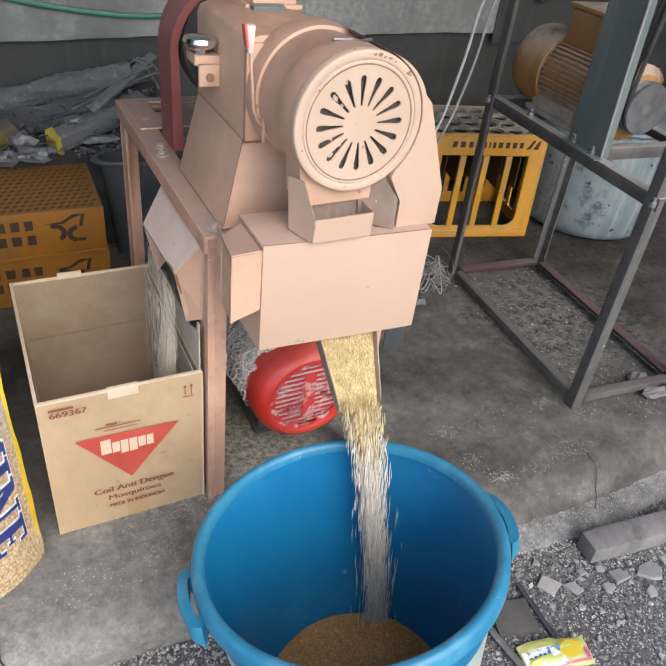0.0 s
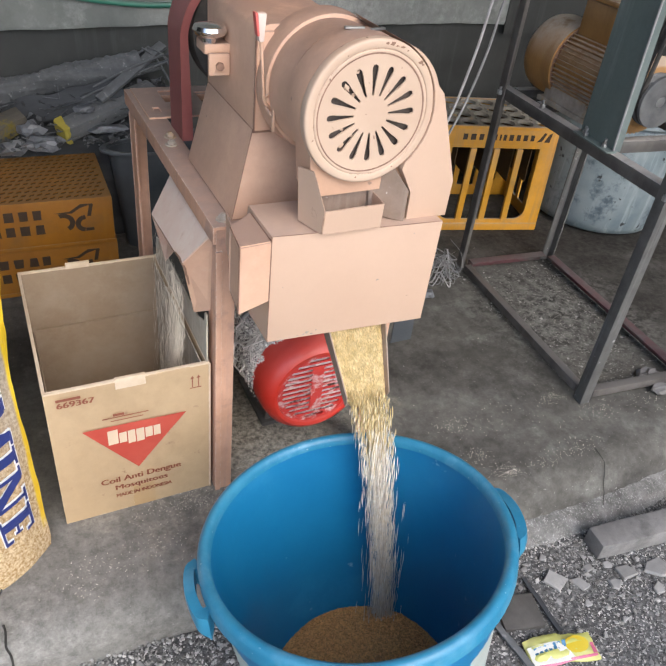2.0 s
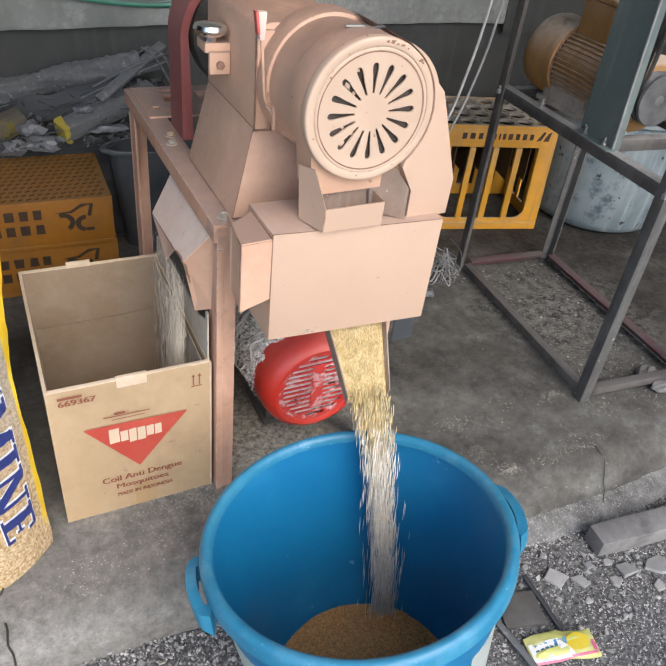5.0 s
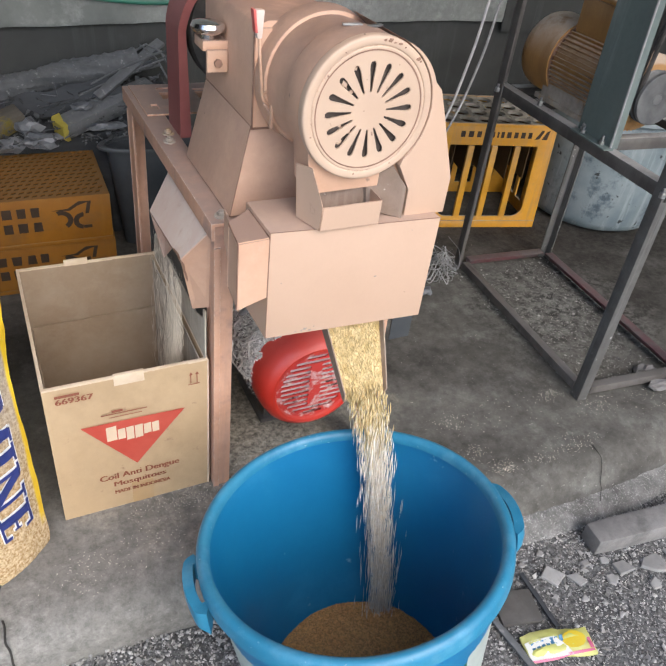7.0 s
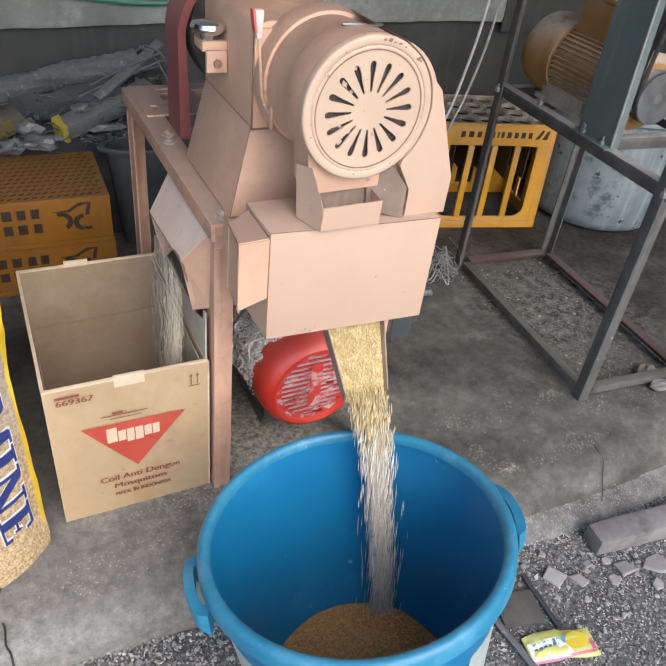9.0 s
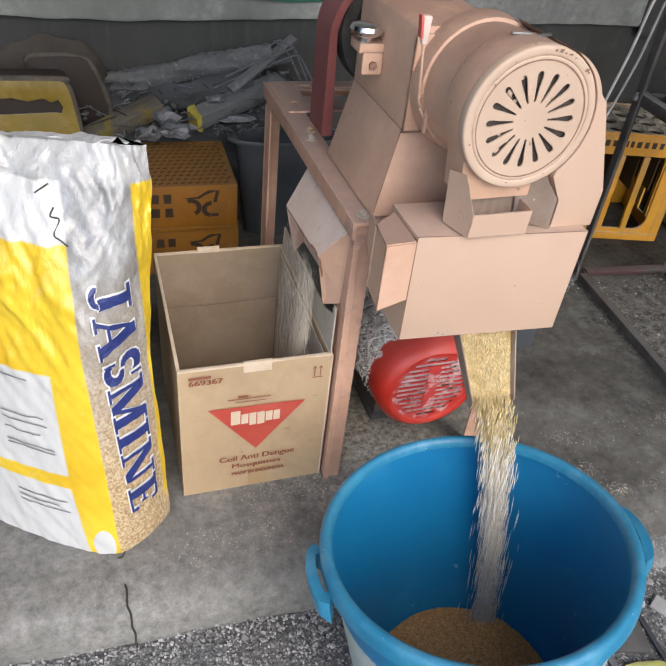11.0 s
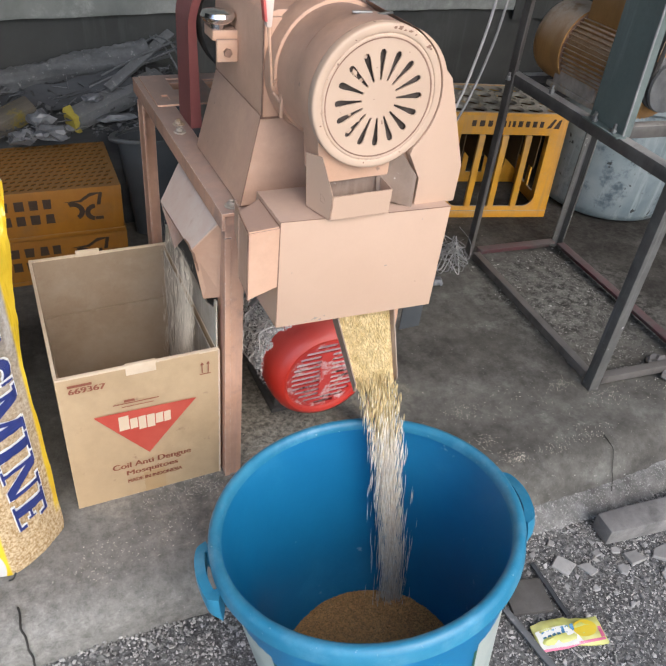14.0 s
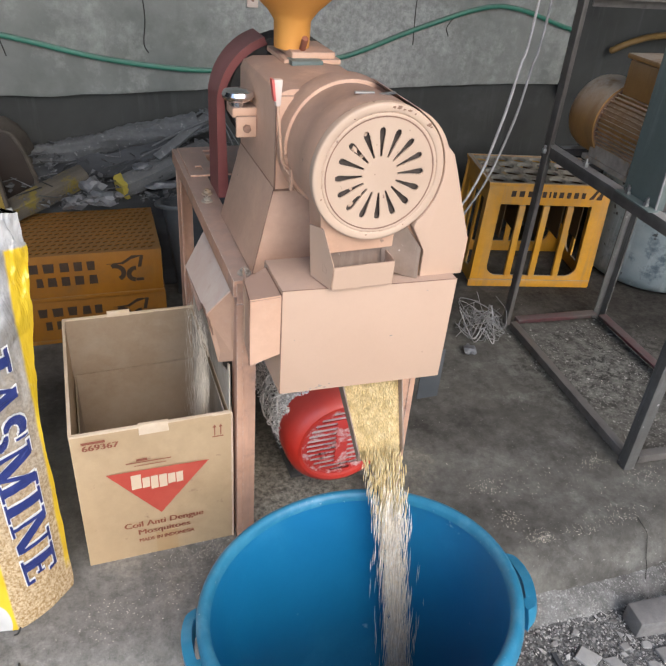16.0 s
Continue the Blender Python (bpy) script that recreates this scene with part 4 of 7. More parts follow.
wpart("splash_plate", bm, GREYBIN, mill, "dark steel plate below the outlet box", 0.001)

# tension knob, bracket and lever
bm = bmesh.new()
bm_lathe(bm, [(0, 0.03), (0.012, 0.031), (0.025, 0.028), (0.028, 0.022), (0.026, 0.016), (0.02, 0.012), (0.012, 0.01), (0.011, 0.0), (0, 0.0)], 28, pose(0.049, 1.29, 0.882))
wpart("knob", bm, CHROME, mill, "chrome hand knob")
bm = bmesh.new()
bm_box(bm, (0.036, 1.277, 0.868), (0.08, 1.325, 0.885))
bm_box(bm, (0.041, 1.27, 0.836), (0.077, 1.277, 0.872))
bracket = wpart("bracket", bm, PINK, mill, bev=0.003)
bm = bmesh.new()
bm_cyl(bm, (0.059, 1.264, 0.852), (0.059, 1.272, 0.852), 0.007, seg=6)
wpart("bolt", bm, SEAM, bracket, "dark bolt head")
bm = bmesh.new()
bm_tube(bm, curve_points([(0.066, 1.106, 0.937), (0.07, 1.107, 0.9), (0.073, 1.108, 0.871), (0.077, 1.111, 0.848), (0.09, 1.118, 0.834)], 16), 0.0024, 10)
lever = wpart("lever", bm, PINK, mill)
bm = bmesh.new()
for v in bm_box(bm, (0.0585, 1.1, 0.934), (0.072, 1.112, 0.972)):
    if v.co.z < 0.95:
        v.co.x = 0.0655 + (v.co.x - 0.0655) * 0.6
wpart("grip", bm, LEVER_WHITE, lever, "pale grip", 0.003)
bm = bmesh.new()
for v in bm_box(bm, (0.0545, 1.1, 0.942), (0.0584, 1.112, 0.9725)):
    if v.co.z < 0.95:
        v.co.x += 0.004
wpart("grip_stripe", bm, LEVER_RED, lever, "red edge of the grip", 0.0008)
bm = bmesh.new()
bm_tube(bm, curve_points([(0.08, 1.12, 0.85), (0.094, 1.112, 0.862), (0.097, 1.108, 0.846), (0.091, 1.108, 0.826), (0.081, 1.115, 0.838)], 18), 0.0022, 8)
wpart("latch", bm, PINK, mill)
bm = bmesh.new()
bm_box(bm, (0.0885, 1.104, 0.802), (0.0935, 1.11, 0.858))
wpart("latch_pin", bm, PINK, mill, bev=0.001)

# hopper on top
bm = bmesh.new()
bm_box(bm, (0.14, 1.33, 0.942), (0.245, 1.45, 0.951))
bm_box(bm, (0.155, 1.335, 0.95), (0.235, 1.44, 0.962))
wpart("hopper_seat", bm, PINK, mill, bev=0.002)
bm = bmesh.new()
bm_box(bm, (0.148, 1.31, 0.944), (0.205, 1.345, 0.952))
wpart("slide_gate", bm, GALV, mill, "grey slide gate", 0.001)
bm = bmesh.new()
bm_lathe(bm, [(0.032, 0.0), (0.033, 0.045), (0.045, 0.062), (0.1, 0.11), (0.19, 0.2), (0.215, 0.24), (0.22, 0.3), (0.217, 0.3), (0.212, 0.24), (0.186, 0.203), (0.097, 0.114), (0.042, 0.066), (0.03, 0.045), (0.029, 0.0)], 56, pose(0.17, 1.39, 0.96))
wpart("hopper", bm, HOPPER, mill, "orange plastic feed funnel")
bm = bmesh.new()
bm_cyl(bm, (0.178, 1.35, 0.965), (0.178, 1.335, 0.985), 0.006, seg=8)
wpart("wing_bolt", bm, INK_BROWN, mill, "rusty wing bolt", 0.001)

# belt guard and flywheel at the back
GX, GZ, GY, GR = 0.196, 0.845, 1.475, 0.147
def guard_line(inset, angles):
    """A line of the guard's arch, which closes in on the wheel towards its upper end."""
    return [(GX + (GR - inset - 0.019 * (180 - a) / 65) * math.cos(radians(a)), GZ + (GR - inset - 0.019 * (180 - a) / 65) * math.sin(radians(a))) for a in angles]


arch = guard_line(0.0, range(115, 181, 5))
bm = bmesh.new()
bm_prism(bm, [*arch, (GX - GR, FZ), (GX - GR + 0.022, FZ), *guard_line(0.015, range(180, 114, -5))], "y", GY, GY + 0.004)
bm_prism(bm, [*arch, (GX - GR, FZ), (GX - GR + 0.003, FZ), *guard_line(0.003, range(180, 114, -5))], "y", GY + 0.004, GY + 0.09)
wpart("belt_guard", bm, MAROON, mill, "maroon arched belt guard")
bm = bmesh.new()
bm_lathe(bm, [(0.02, 0), (0.02, 0.05), (0.08, 0.045), (0.095, 0.06), (0.118, 0.06), (0.122, 0.048), (0.117, 0.034), (0.122, 0.02), (0.118, 0.004), (0.095, 0.004), (0.08, 0.015)], 56, Matrix.Translation((GX, GY + 0.075, GZ)) @ Matrix.Rotation(radians(90), 4, "X"), closed=True)
wpart("flywheel", bm, RUBBER, mill, "dark grooved flywheel")
bm = bmesh.new()
bm_cyl(bm, (GX, 1.39, GZ), (GX, GY + 0.09, GZ), 0.018, seg=20)
wpart("shaft", bm, DARK_STEEL, mill)

# drive motor under the frame
MX, MY, MZ, MR = 0.241, 1.15, 0.208, 0.122
turn = Matrix.Translation((MX, MY, MZ)) @ Matrix.Rotation(radians(90), 4, "X")
bm = bmesh.new()
bm_lathe(bm, [(0.118, -0.07), (MR, -0.068), (MR, -0.03), (0.118, -0.008), (0.108, 0.006), (0.1, 0.01), (0.093, 0.008), (0.09, 0.002), (0.09, -0.004), (0.112, -0.02), (0.116, -0.066)], 64, turn)
fan_cover = wpart("fan_cover", bm, RED, mill, "red plastic motor fan cover with slots")
holes = []
for k in range(-6, 7):
    z = 0.0129 * k
    half = math.sqrt(max(0.0, 0.081 ** 2 - z * z))
    spans = ((-half, -0.012), (0.012, half)) if abs(k) < 5 else ((-half, half),)
    for x0, x1 in spans:
        if x1 - x0 > 0.02:
            holes.append([(x0 + 0.003, z - 0.0042), (x1 - 0.003, z - 0.0042), (x1, z), (x1 - 0.003, z + 0.0042), (x0 + 0.003, z + 0.0042), (x0, z)])
bm = bmesh.new()
bm_holed(bm, [(0.0915 * math.cos(2 * math.pi * i / 64), 0.0915 * math.sin(2 * math.pi * i / 64)) for i in range(64)], holes, 0.003, turn)
wpart("grille", bm, RED_DUSTY, fan_cover, "red slotted grille, dusted white")
bm = bmesh.new()
bm_cyl(bm, (MX, MY + 0.012, MZ), (MX, MY + 0.0075, MZ), 0.088, seg=40)
fan = wpart("fan", bm, FAN_WHITE, mill, "dusty white fan behind the slots")
for k in range(10):
    bm = bmesh.new()
    bm_box(bm, (-0.002, 0.0, 0.02), (0.002, 0.004, 0.086), Matrix.Translation((MX, MY + 0.0045, MZ)) @ Matrix.Rotation(2 * math.pi * k / 10, 4, "Y"))
    wpart("blade", bm, FAN_WHITE, fan)
bm = bmesh.new()
bm_cyl(bm, (MX, MY + 0.065, MZ), (MX, MY + 0.36, MZ), 0.108, seg=56)
motor_body = wpart("motor_body", bm, WHITE_GRIME, mill, "finned motor body caked with white dust")
for k in range(36):
    bm = bmesh.new()
    bm_box(bm, (-0.002, 0.07, 0.104), (0.002, 0.34, 0.12), Matrix.Translation((MX, MY, MZ)) @ Matrix.Rotation(2 * math.pi * k / 36, 4, "Y"))
    wpart("fin", bm, WHITE_GRIME, motor_body)
rng = random.Random(31)
bm = bmesh.new()
for i in range(5200):
    a = rng.gauss(2.4, 0.5)
    y = MY + 0.03 + 0.275 * rng.random() ** 1.8
    if y < MY + 0.066 and not (1.4 < a < 3.2 and noise.noise((a * 4, y * 30, 7)) > 0.9 - (y - MY - 0.03) / 0.036):
        continue
    r = (MR if y < MY + 0.068 else 0.118) + 0.002 + 0.008 * rng.random() * (y > MY + 0.068)
    grain(bm, (MX + r * math.cos(a), y, MZ + r * math.sin(a)), (rng.gauss(0, 1), rng.gauss(0, 1), rng.gauss(0, 1)), rng.uniform(0.005, 0.013), 0.0013)
tagged(wpart("chaff", bm, CHAFF, mill, "white chaff caked on the motor", smooth=False), "white chaff caked on the motor", kind="stuff")
bm = bmesh.new()
bm_box(bm, (MX - 0.07, MY + 0.12, 0.0), (MX + 0.07, MY + 0.3, 0.012))
bm_box(bm, (MX - 0.06, MY + 0.13, 0.01), (MX - 0.035, MY + 0.28, 0.13))
bm_box(bm, (MX + 0.035, MY + 0.13, 0.01), (MX + 0.06, MY + 0.28, 0.13))
wpart("motor_foot", bm, DARK_STEEL, mill, "dark steel motor mount", 0.002)
for k in range(16):
    a, y = rng.uniform(1.7, 3.1), MY + rng.uniform(0.06, 0.2)
    pts = []
    for i in range(5):
        a += rng.uniform(-0.05, 0.28)
        y += rng.uniform(-0.02, 0.03)
        r = 0.124 + 0.012 * rng.random()
        pts.append((MX + r * math.cos(a), y, MZ + r * math.sin(a)))
    bm = bmesh.new()
    bm_tube(bm, curve_points(pts, 20), rng.uniform(0.0012, 0.0028), 6)
    wpart("frayed_strand", bm, CHAFF, motor_body, "pale frayed strand")
bm = bmesh.new()
for k, (dx, dz) in enumerate(((0, 0), (0.012, -0.02), (-0.01, 0.015), (0.02, 0.01))):
    bm_tube(bm, curve_points([(0.07 + dx, 1.16, 0.5 + dz), (0.1 + dx, 1.19, 0.43), (0.09 + dx, 1.24, 0.38 + dz), (0.12 + dx, 1.28, 0.35)], 18), 0.005, 7)
wpart("wiring", bm, WIRE, mill, "dusty loose motor wires")

# ---- carton ----
carton = thing("carton", pose(-0.147, 1.35, 0), "open brown cardboard carton with red and brown print", "carton")
CX0, CX1, CY0, CY1, CH, CT = -0.297, 0.0, 1.138, 1.55, 0.345, 0.005
walls = (("front_wall", (CX0, CY0, 0), (CX1, CY0 + CT, CH)), ("back_wall", (CX0, CY1 - CT, 0), (CX1, CY1, CH)), ("side_wall", (CX0, CY0 + CT, 0), (CX0 + CT, CY1 - CT, CH)), ("side_wall", (CX1 - CT, CY0 + CT, 0), (CX1, CY1 - CT, CH)), ("base", (CX0 + CT, CY0 + CT, 0.001), (CX1 - CT, CY1 - CT, 0.006)))
made = {}
for name, lo, hi in walls:
    bm = bmesh.new()
    bm_box(bm, lo, hi)
    bmesh.ops.subdivide_edges(bm, edges=bm.edges[:], cuts=8, use_grid_fill=True)
    for v in bm.verts:
        if name != "base":
            v.co.z += 0.003 * noise.noise((v.co.x * 12, v.co.y * 12, 1)) * (v.co.z / CH)
            v.co.y += 0.004 * noise.noise((v.co.x * 6, v.co.z * 6, v.co.y)) * (v.co.z / CH)
    made.setdefault(name, wpart(name, bm, CARD if name in ("front_wall", "side_wall") else CARD_INSIDE, carton))
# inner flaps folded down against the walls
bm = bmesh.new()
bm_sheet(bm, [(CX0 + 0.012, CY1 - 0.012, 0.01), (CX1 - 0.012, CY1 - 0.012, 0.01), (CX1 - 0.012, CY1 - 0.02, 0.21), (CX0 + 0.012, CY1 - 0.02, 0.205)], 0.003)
wpart("inner_flap", bm, CARD_INSIDE, carton)
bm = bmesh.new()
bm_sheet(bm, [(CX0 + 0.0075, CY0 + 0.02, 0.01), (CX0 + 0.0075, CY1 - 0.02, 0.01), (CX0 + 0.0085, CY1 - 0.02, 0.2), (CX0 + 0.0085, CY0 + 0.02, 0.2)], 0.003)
wpart("inner_flap", bm, CARD_INSIDE, carton)
bm = bmesh.new()
bm_sheet(bm, [(CX1 - 0.008, CY1 - 0.02, 0.02), (CX1 - 0.008, CY0 + 0.012, 0.02), (CX1 - 0.009, CY0 + 0.012, CH - 0.012), (CX1 - 0.009, CY1 - 0.02, CH - 0.006)], 0.002)
wpart("inner_flap", bm, CARD_WHITE, carton, "flap whitened by bran")
bm = bmesh.new()
bm_prism(bm, [(CY0 + 0.002, CH + 0.0035), (CY1 - 0.02, CH + 0.0035), (CY1 - 0.03, CH + 0.066), (CY0 + 0.06, CH + 0.07), (CY0 + 0.015, CH + 0.088), (CY0 + 0.012, CH + 0.11), (CY0 + 0.001, CH + 0.112)], "x", CX1 - 0.005, CX1 - 0.002)
wpart("side_flap", bm, CARD_WHITE, carton, "upright flap whitened by bran")
bm = bmesh.new()
bm_tube(bm, [(CX1 + 0.0008 * noise.noise((i * 0.9, 0, 0)), CY0 + 0.0008 * noise.noise((i * 0.7, 5, 0)), CH * i / 50) for i in range(51)], 0.0024, 6)
wpart("worn_corner", bm, CARD_EDGE, carton, "pale frayed corner")
bm = bmesh.new()
bm_box(bm, (-0.162, CY0 - 0.0012, 0.001), (-0.118, CY0 + 0.004, 0.06))
wpart("packing_tape", bm, TAPE, carton, "strip of shiny brown tape at the foot")
bm = bmesh.new()
for p, q in (((CX0, CY0), (CX1, CY0)), ((CX0, CY1 - CT), (CX1, CY1 - CT))):
    bm_box(bm, (p[0], p[1] - 0.0006, CH - 0.001), (q[0], q[1] + CT + 0.0006, CH + 0.003))
for x in (CX0, CX1 - CT):
    bm_box(bm, (x - 0.0006, CY0 + CT, CH - 0.001), (x + CT + 0.0006, CY1 - CT, CH + 0.003))
wpart("torn_edge", bm, CARD_EDGE, carton, "pale torn top edge")
for lo, hi in (((-0.175, CY0 - 0.001, CH - 0.018), (-0.12, CY0 + 0.006, CH + 0.006)), ((-0.2, CY1 - 0.006, CH - 0.002), (-0.15, CY1, CH + 0.012))):
    bm = bmesh.new()
    bm_box(bm, lo, hi)
    wpart("tape", bm, CARD_EDGE, carton, "scrap of pale tape on the edge", 0.0008)


def on_front(name, bm, material, label):
    """Print on the front wall, x and z in the room, 1 mm proud of the board."""
    for v in bm.verts:
        v.co.y += CY0 + 0.004 * noise.noise((v.co.x * 6, v.co.z * 6, CY0)) * (v.co.z / CH)
    wpart(name, bm, material, made["front_wall"], label, smooth=False)


def flat(bm, pts, lift, cuts=0):
    f = bm.faces.new([bm.verts.new((x, -lift, z)) for x, z in pts])
    if cuts:
        bmesh.ops.subdivide_edges(bm, edges=list(f.edges), cuts=cuts, use_grid_fill=True)


bm = bmesh.new()
flat(bm, [(-0.243, 0.243), (-0.147, 0.12), (-0.048, 0.24)], 0.0045, 3)
on_front("emblem", bm, INK_RED, "red inverted triangle")
for x, w, h in ((-0.199, 0.019, 0.036), (-0.178, 0.014, 0.026), (-0.162, 0.014, 0.033), (-0.146, 0.015, 0.033), (-0.129, 0.014, 0.026), (-0.113, 0.013, 0.026)):
    z0 = 0.19 if -0.17 < x < -0.14 else 0.196
    bm = bmesh.new()
    flat(bm, [(x, z0), (x + w, z0 + 0.001), (x + w, z0 + h + 0.001), (x, z0 + h)], 0.0056)
    on_front("emblem_mark", bm, INK_CREAM, "cream mark on the triangle")
for x0, x1, z0, z1 in ((-0.205, -0.12, 0.262, 0.2645), (-0.19, -0.13, 0.254, 0.256), (-0.185, -0.165, 0.266, 0.272), (-0.278, -0.236, 0.326, 0.332)):
    bm = bmesh.new()
    flat(bm, [(x0, z0), (x1, z0), (x1, z1), (x0, z1)], 0.005)
    on_front("small_print", bm, INK_BROWN, "thin brown bar of small print")
for words, x0, x1, z0, z1 in (("669367", -0.278, -0.214, 0.309, 0.322), ("Coil Anti Dengue", -0.222, -0.064, 0.083, 0.103), ("Mosquitoes", -0.196, -0.092, 0.061, 0.079), ("MADE IN INDONESIA", -0.196, -0.084, 0.043, 0.053)):
    on_front("lettering", fitted_text(words, x0, x1, z0, z1, 0.003, 0.0015), INK_BROWN, "brown printed words " + words)
for x in (-0.036, -0.024):
    bm = bmesh.new()
    flat(bm, [(x, 0.3), (x + 0.002, 0.3), (x + 0.002, 0.32), (x + 0.005, 0.32), (x + 0.001, 0.327), (x - 0.003, 0.32), (x, 0.32)], 0.005)
    on_front("arrow", bm, INK_BROWN, "brown upright arrow")
bm = bmesh.new()
flat(bm, [(-0.04, 0.296), (-0.018, 0.296), (-0.018, 0.2985), (-0.04, 0.2985)], 0.005)
on_front("arrow_base", bm, INK_BROWN, "brown line under the arrows")

# ---- blue tub and rice ----
# it leans a little, away from the yard and towards the sack
AXIS = Vector((-0.0999, 0.1836, 1.0)).normalized()
SIDE = Vector((0, 1, 0)).cross(AXIS).normalized()
BACK = AXIS.cross(SIDE)
H = 0.434
RIM_MID = Vector((0.0866, 0.6895, 0.3516))
BASE = RIM_MID - H * AXIS
TX, TY = BASE.x, BASE.y
tub = thing("tub", Matrix((SIDE, BACK, AXIS)).transposed().to_4x4(), "scuffed blue plastic tub standing on the gravel", "tub")
tub.matrix_basis.translation = BASE
bm = bmesh.new()
bm_lathe(bm, [(0, 0.004), (0.166, 0.004), (0.173, 0.012), (0.189, 0.15), (0.205, H - 0.13), (0.2195, H - 0.02), (0.221, H - 0.004), (0.225, H - 0.004), (0.2235, H - 0.03), (0.209, H - 0.13), (0.193, 0.15), (0.177, 0.008), (0.169, 0), (0, 0)][::-1], 96)
part("body", bm, BLUE, tub)
bm = bmesh.new()
bm_lathe(bm, [(0.2155, H - 0.01), (0.2165, H - 0.001), (0.219, H + 0.004), (0.223, H + 0.0065), (0.228, H + 0.0062), (0.232, H + 0.003), (0.2348, H - 0.003), (0.2355, H - 0.022), (0.233, H - 0.023), (0.23, H - 0.006), (0.224, H - 0.002)], 96, closed=True)
part("rim", bm, BLUE_RIM, tub, "pale scuffed rolled rim")
HANDLE_SPOTS = (174, 346)
for a in HANDLE_SPOTS:
    bm = bmesh.new()
    pts = curve_points([(0.231, -0.047, H - 0.034), (0.243, -0.042, H - 0.032), (0.248, -0.024, H - 0.029), (0.25, 0, H - 0.028), (0.248, 0.024, H - 0.029), (0.243, 0.042, H - 0.032), (0.231, 0.047, H - 0.034)], 30)
    rings = []
    for i, p in enumerate(pts):
        d = (pts[min(i + 1, 30)] - pts[max(i - 1, 0)]).normalized()
        end = max(0.0, abs(i - 15) / 15 - 0.55) / 0.45
        o = Vector((d.y, -d.x, 0)) * (0.0075 + 0.004 * end)
        rings.append([bm.verts.new(p + s * o + Vector((0, 0, h * (0.013 + 0.008 * end) - 0.006 * end))) for s, h in ((-1, -1), (1, -1), (1.15, 0), (1, 1), (-1, 1))])
    for p, q in zip(rings, rings[1:]):
        for k in range(5):
            bm.faces.new((p[k], p[(k + 1) % 5], q[(k + 1) % 5], q[k]))
    bm.faces.new(rings[0][::-1])
    bm.faces.new(rings[-1])
    bmesh.ops.transform(bm, matrix=Matrix.Rotation(radians(a), 4, "Z"), verts=bm.verts[:])
    part("handle", bm, BLUE_RIM, tub, "pale blue loop handle")


def tub_label(name, a0, a1, z0, z1, lift, material, parent, label):
    """A patch that follows the outside of the tub, between two angles and two heights."""
    bm = bmesh.new()
    cols = []
    for i in range(25):
        a = radians(a0 + (a1 - a0) * i / 24)
        col = []
        for z in (z0, (z0 + z1) / 2, z1):
            r = 0.193 + (0.209 - 0.193) * (z - 0.15) / (H - 0.28) + 0.0008 + lift
            col.append(bm.verts.new((r * math.cos(a), r * math.sin(a), z)))
        cols.append(col)
    for p, q in zip(cols, cols[1:]):
        for k in range(2):
            bm.faces.new((p[k], q[k], q[k + 1], p[k + 1]))
    return part(name, bm, material, parent, label)


LABEL_GREEN = surface("print_dark_green", (0.02, 0.09, 0.06), (0.035, 0.13, 0.09), 30, 0.5)
LABEL_PALE = surface("print_pale_grey", (0.34, 0.4, 0.38), (0.42, 0.48, 0.45), 20, 0.5)
for a0, a1 in ((172, 207), (287, 326)):
    edge = tub_label("label", a0, a1, 0.08, H - 0.082, 0.0, LABEL_GREEN, tub, "dark green border of a printed label")
    tub_label("label_panel", a0 + 1.5, a1 - 1.5, 0.086, H - 0.088, 0.0006, LABEL_PALE, edge, "pale worn middle of the label")

rng = random.Random(7)
HX, HY = 0.17, 0.64


def heap_z(x, y):
    """A rounded heap under the stream."""
    r = math.hypot(x - HX, y - HY)
    return -0.005 - 0.4 * (math.sqrt(r * r + 0.0025) - 0.05) + 0.004 * noise.noise((x * 20, y * 20, 0)) + 0.0015 * noise.noise((x * 90, y * 90, 4))


def heap_reach(a):
    """How far from its middle the rice meets the inside of the leaning tub."""
    near, far = 0.0, 0.3
    for _ in range(14):
        r = (near + far) / 2
        x, y = TX + r * math.cos(a), TY + r * math.sin(a)
        o = Vector((x, y, heap_z(x, y))) - BASE
        up = o.dot(AXIS)
        if up > 0.008 and (o - up * AXIS).length < 0.1715 + up * 0.116:
            near = r
        else:
            far = r
    return near


bm = bmesh.new()
reach = [heap_reach(2 * math.pi * k / 96) for k in range(96)]
rings = []
for i in range(34):
    ring = []
    for k in range(96 if i else 1):
        a, rr = 2 * math.pi * k / 96, reach[k] * i / 33
        x, y = TX + rr * math.cos(a), TY + rr * math.sin(a)
        ring.append(bm.verts.new((x, y, heap_z(x, y))))
    rings.append(ring)
for a, b in zip(rings, rings[1:]):
    for k in range(96):
        j = (k + 1) % 96
        bm.faces.new((a[0], b[k], b[j]) if len(a) == 1 else (a[k], b[k], b[j], a[j]))
for i in range(17000):
    a = rng.random() * 6.283
    rr = reach[int(a / 6.2832 * 96) % 96] * math.sqrt(rng.random())
    x, y = TX + rr * math.cos(a), TY + rr * math.sin(a)
    grain(bm, (x, y, heap_z(x, y) + 0.0006), (rng.gauss(0, 1), rng.gauss(0, 1), rng.gauss(0, 0.25)), 0.0058, 0.0012)
tagged(part("rice_heap", bm, RICE_BROWN, None, smooth=False), "heap of brown rice at the bottom of the tub", "rice", kind="stuff")

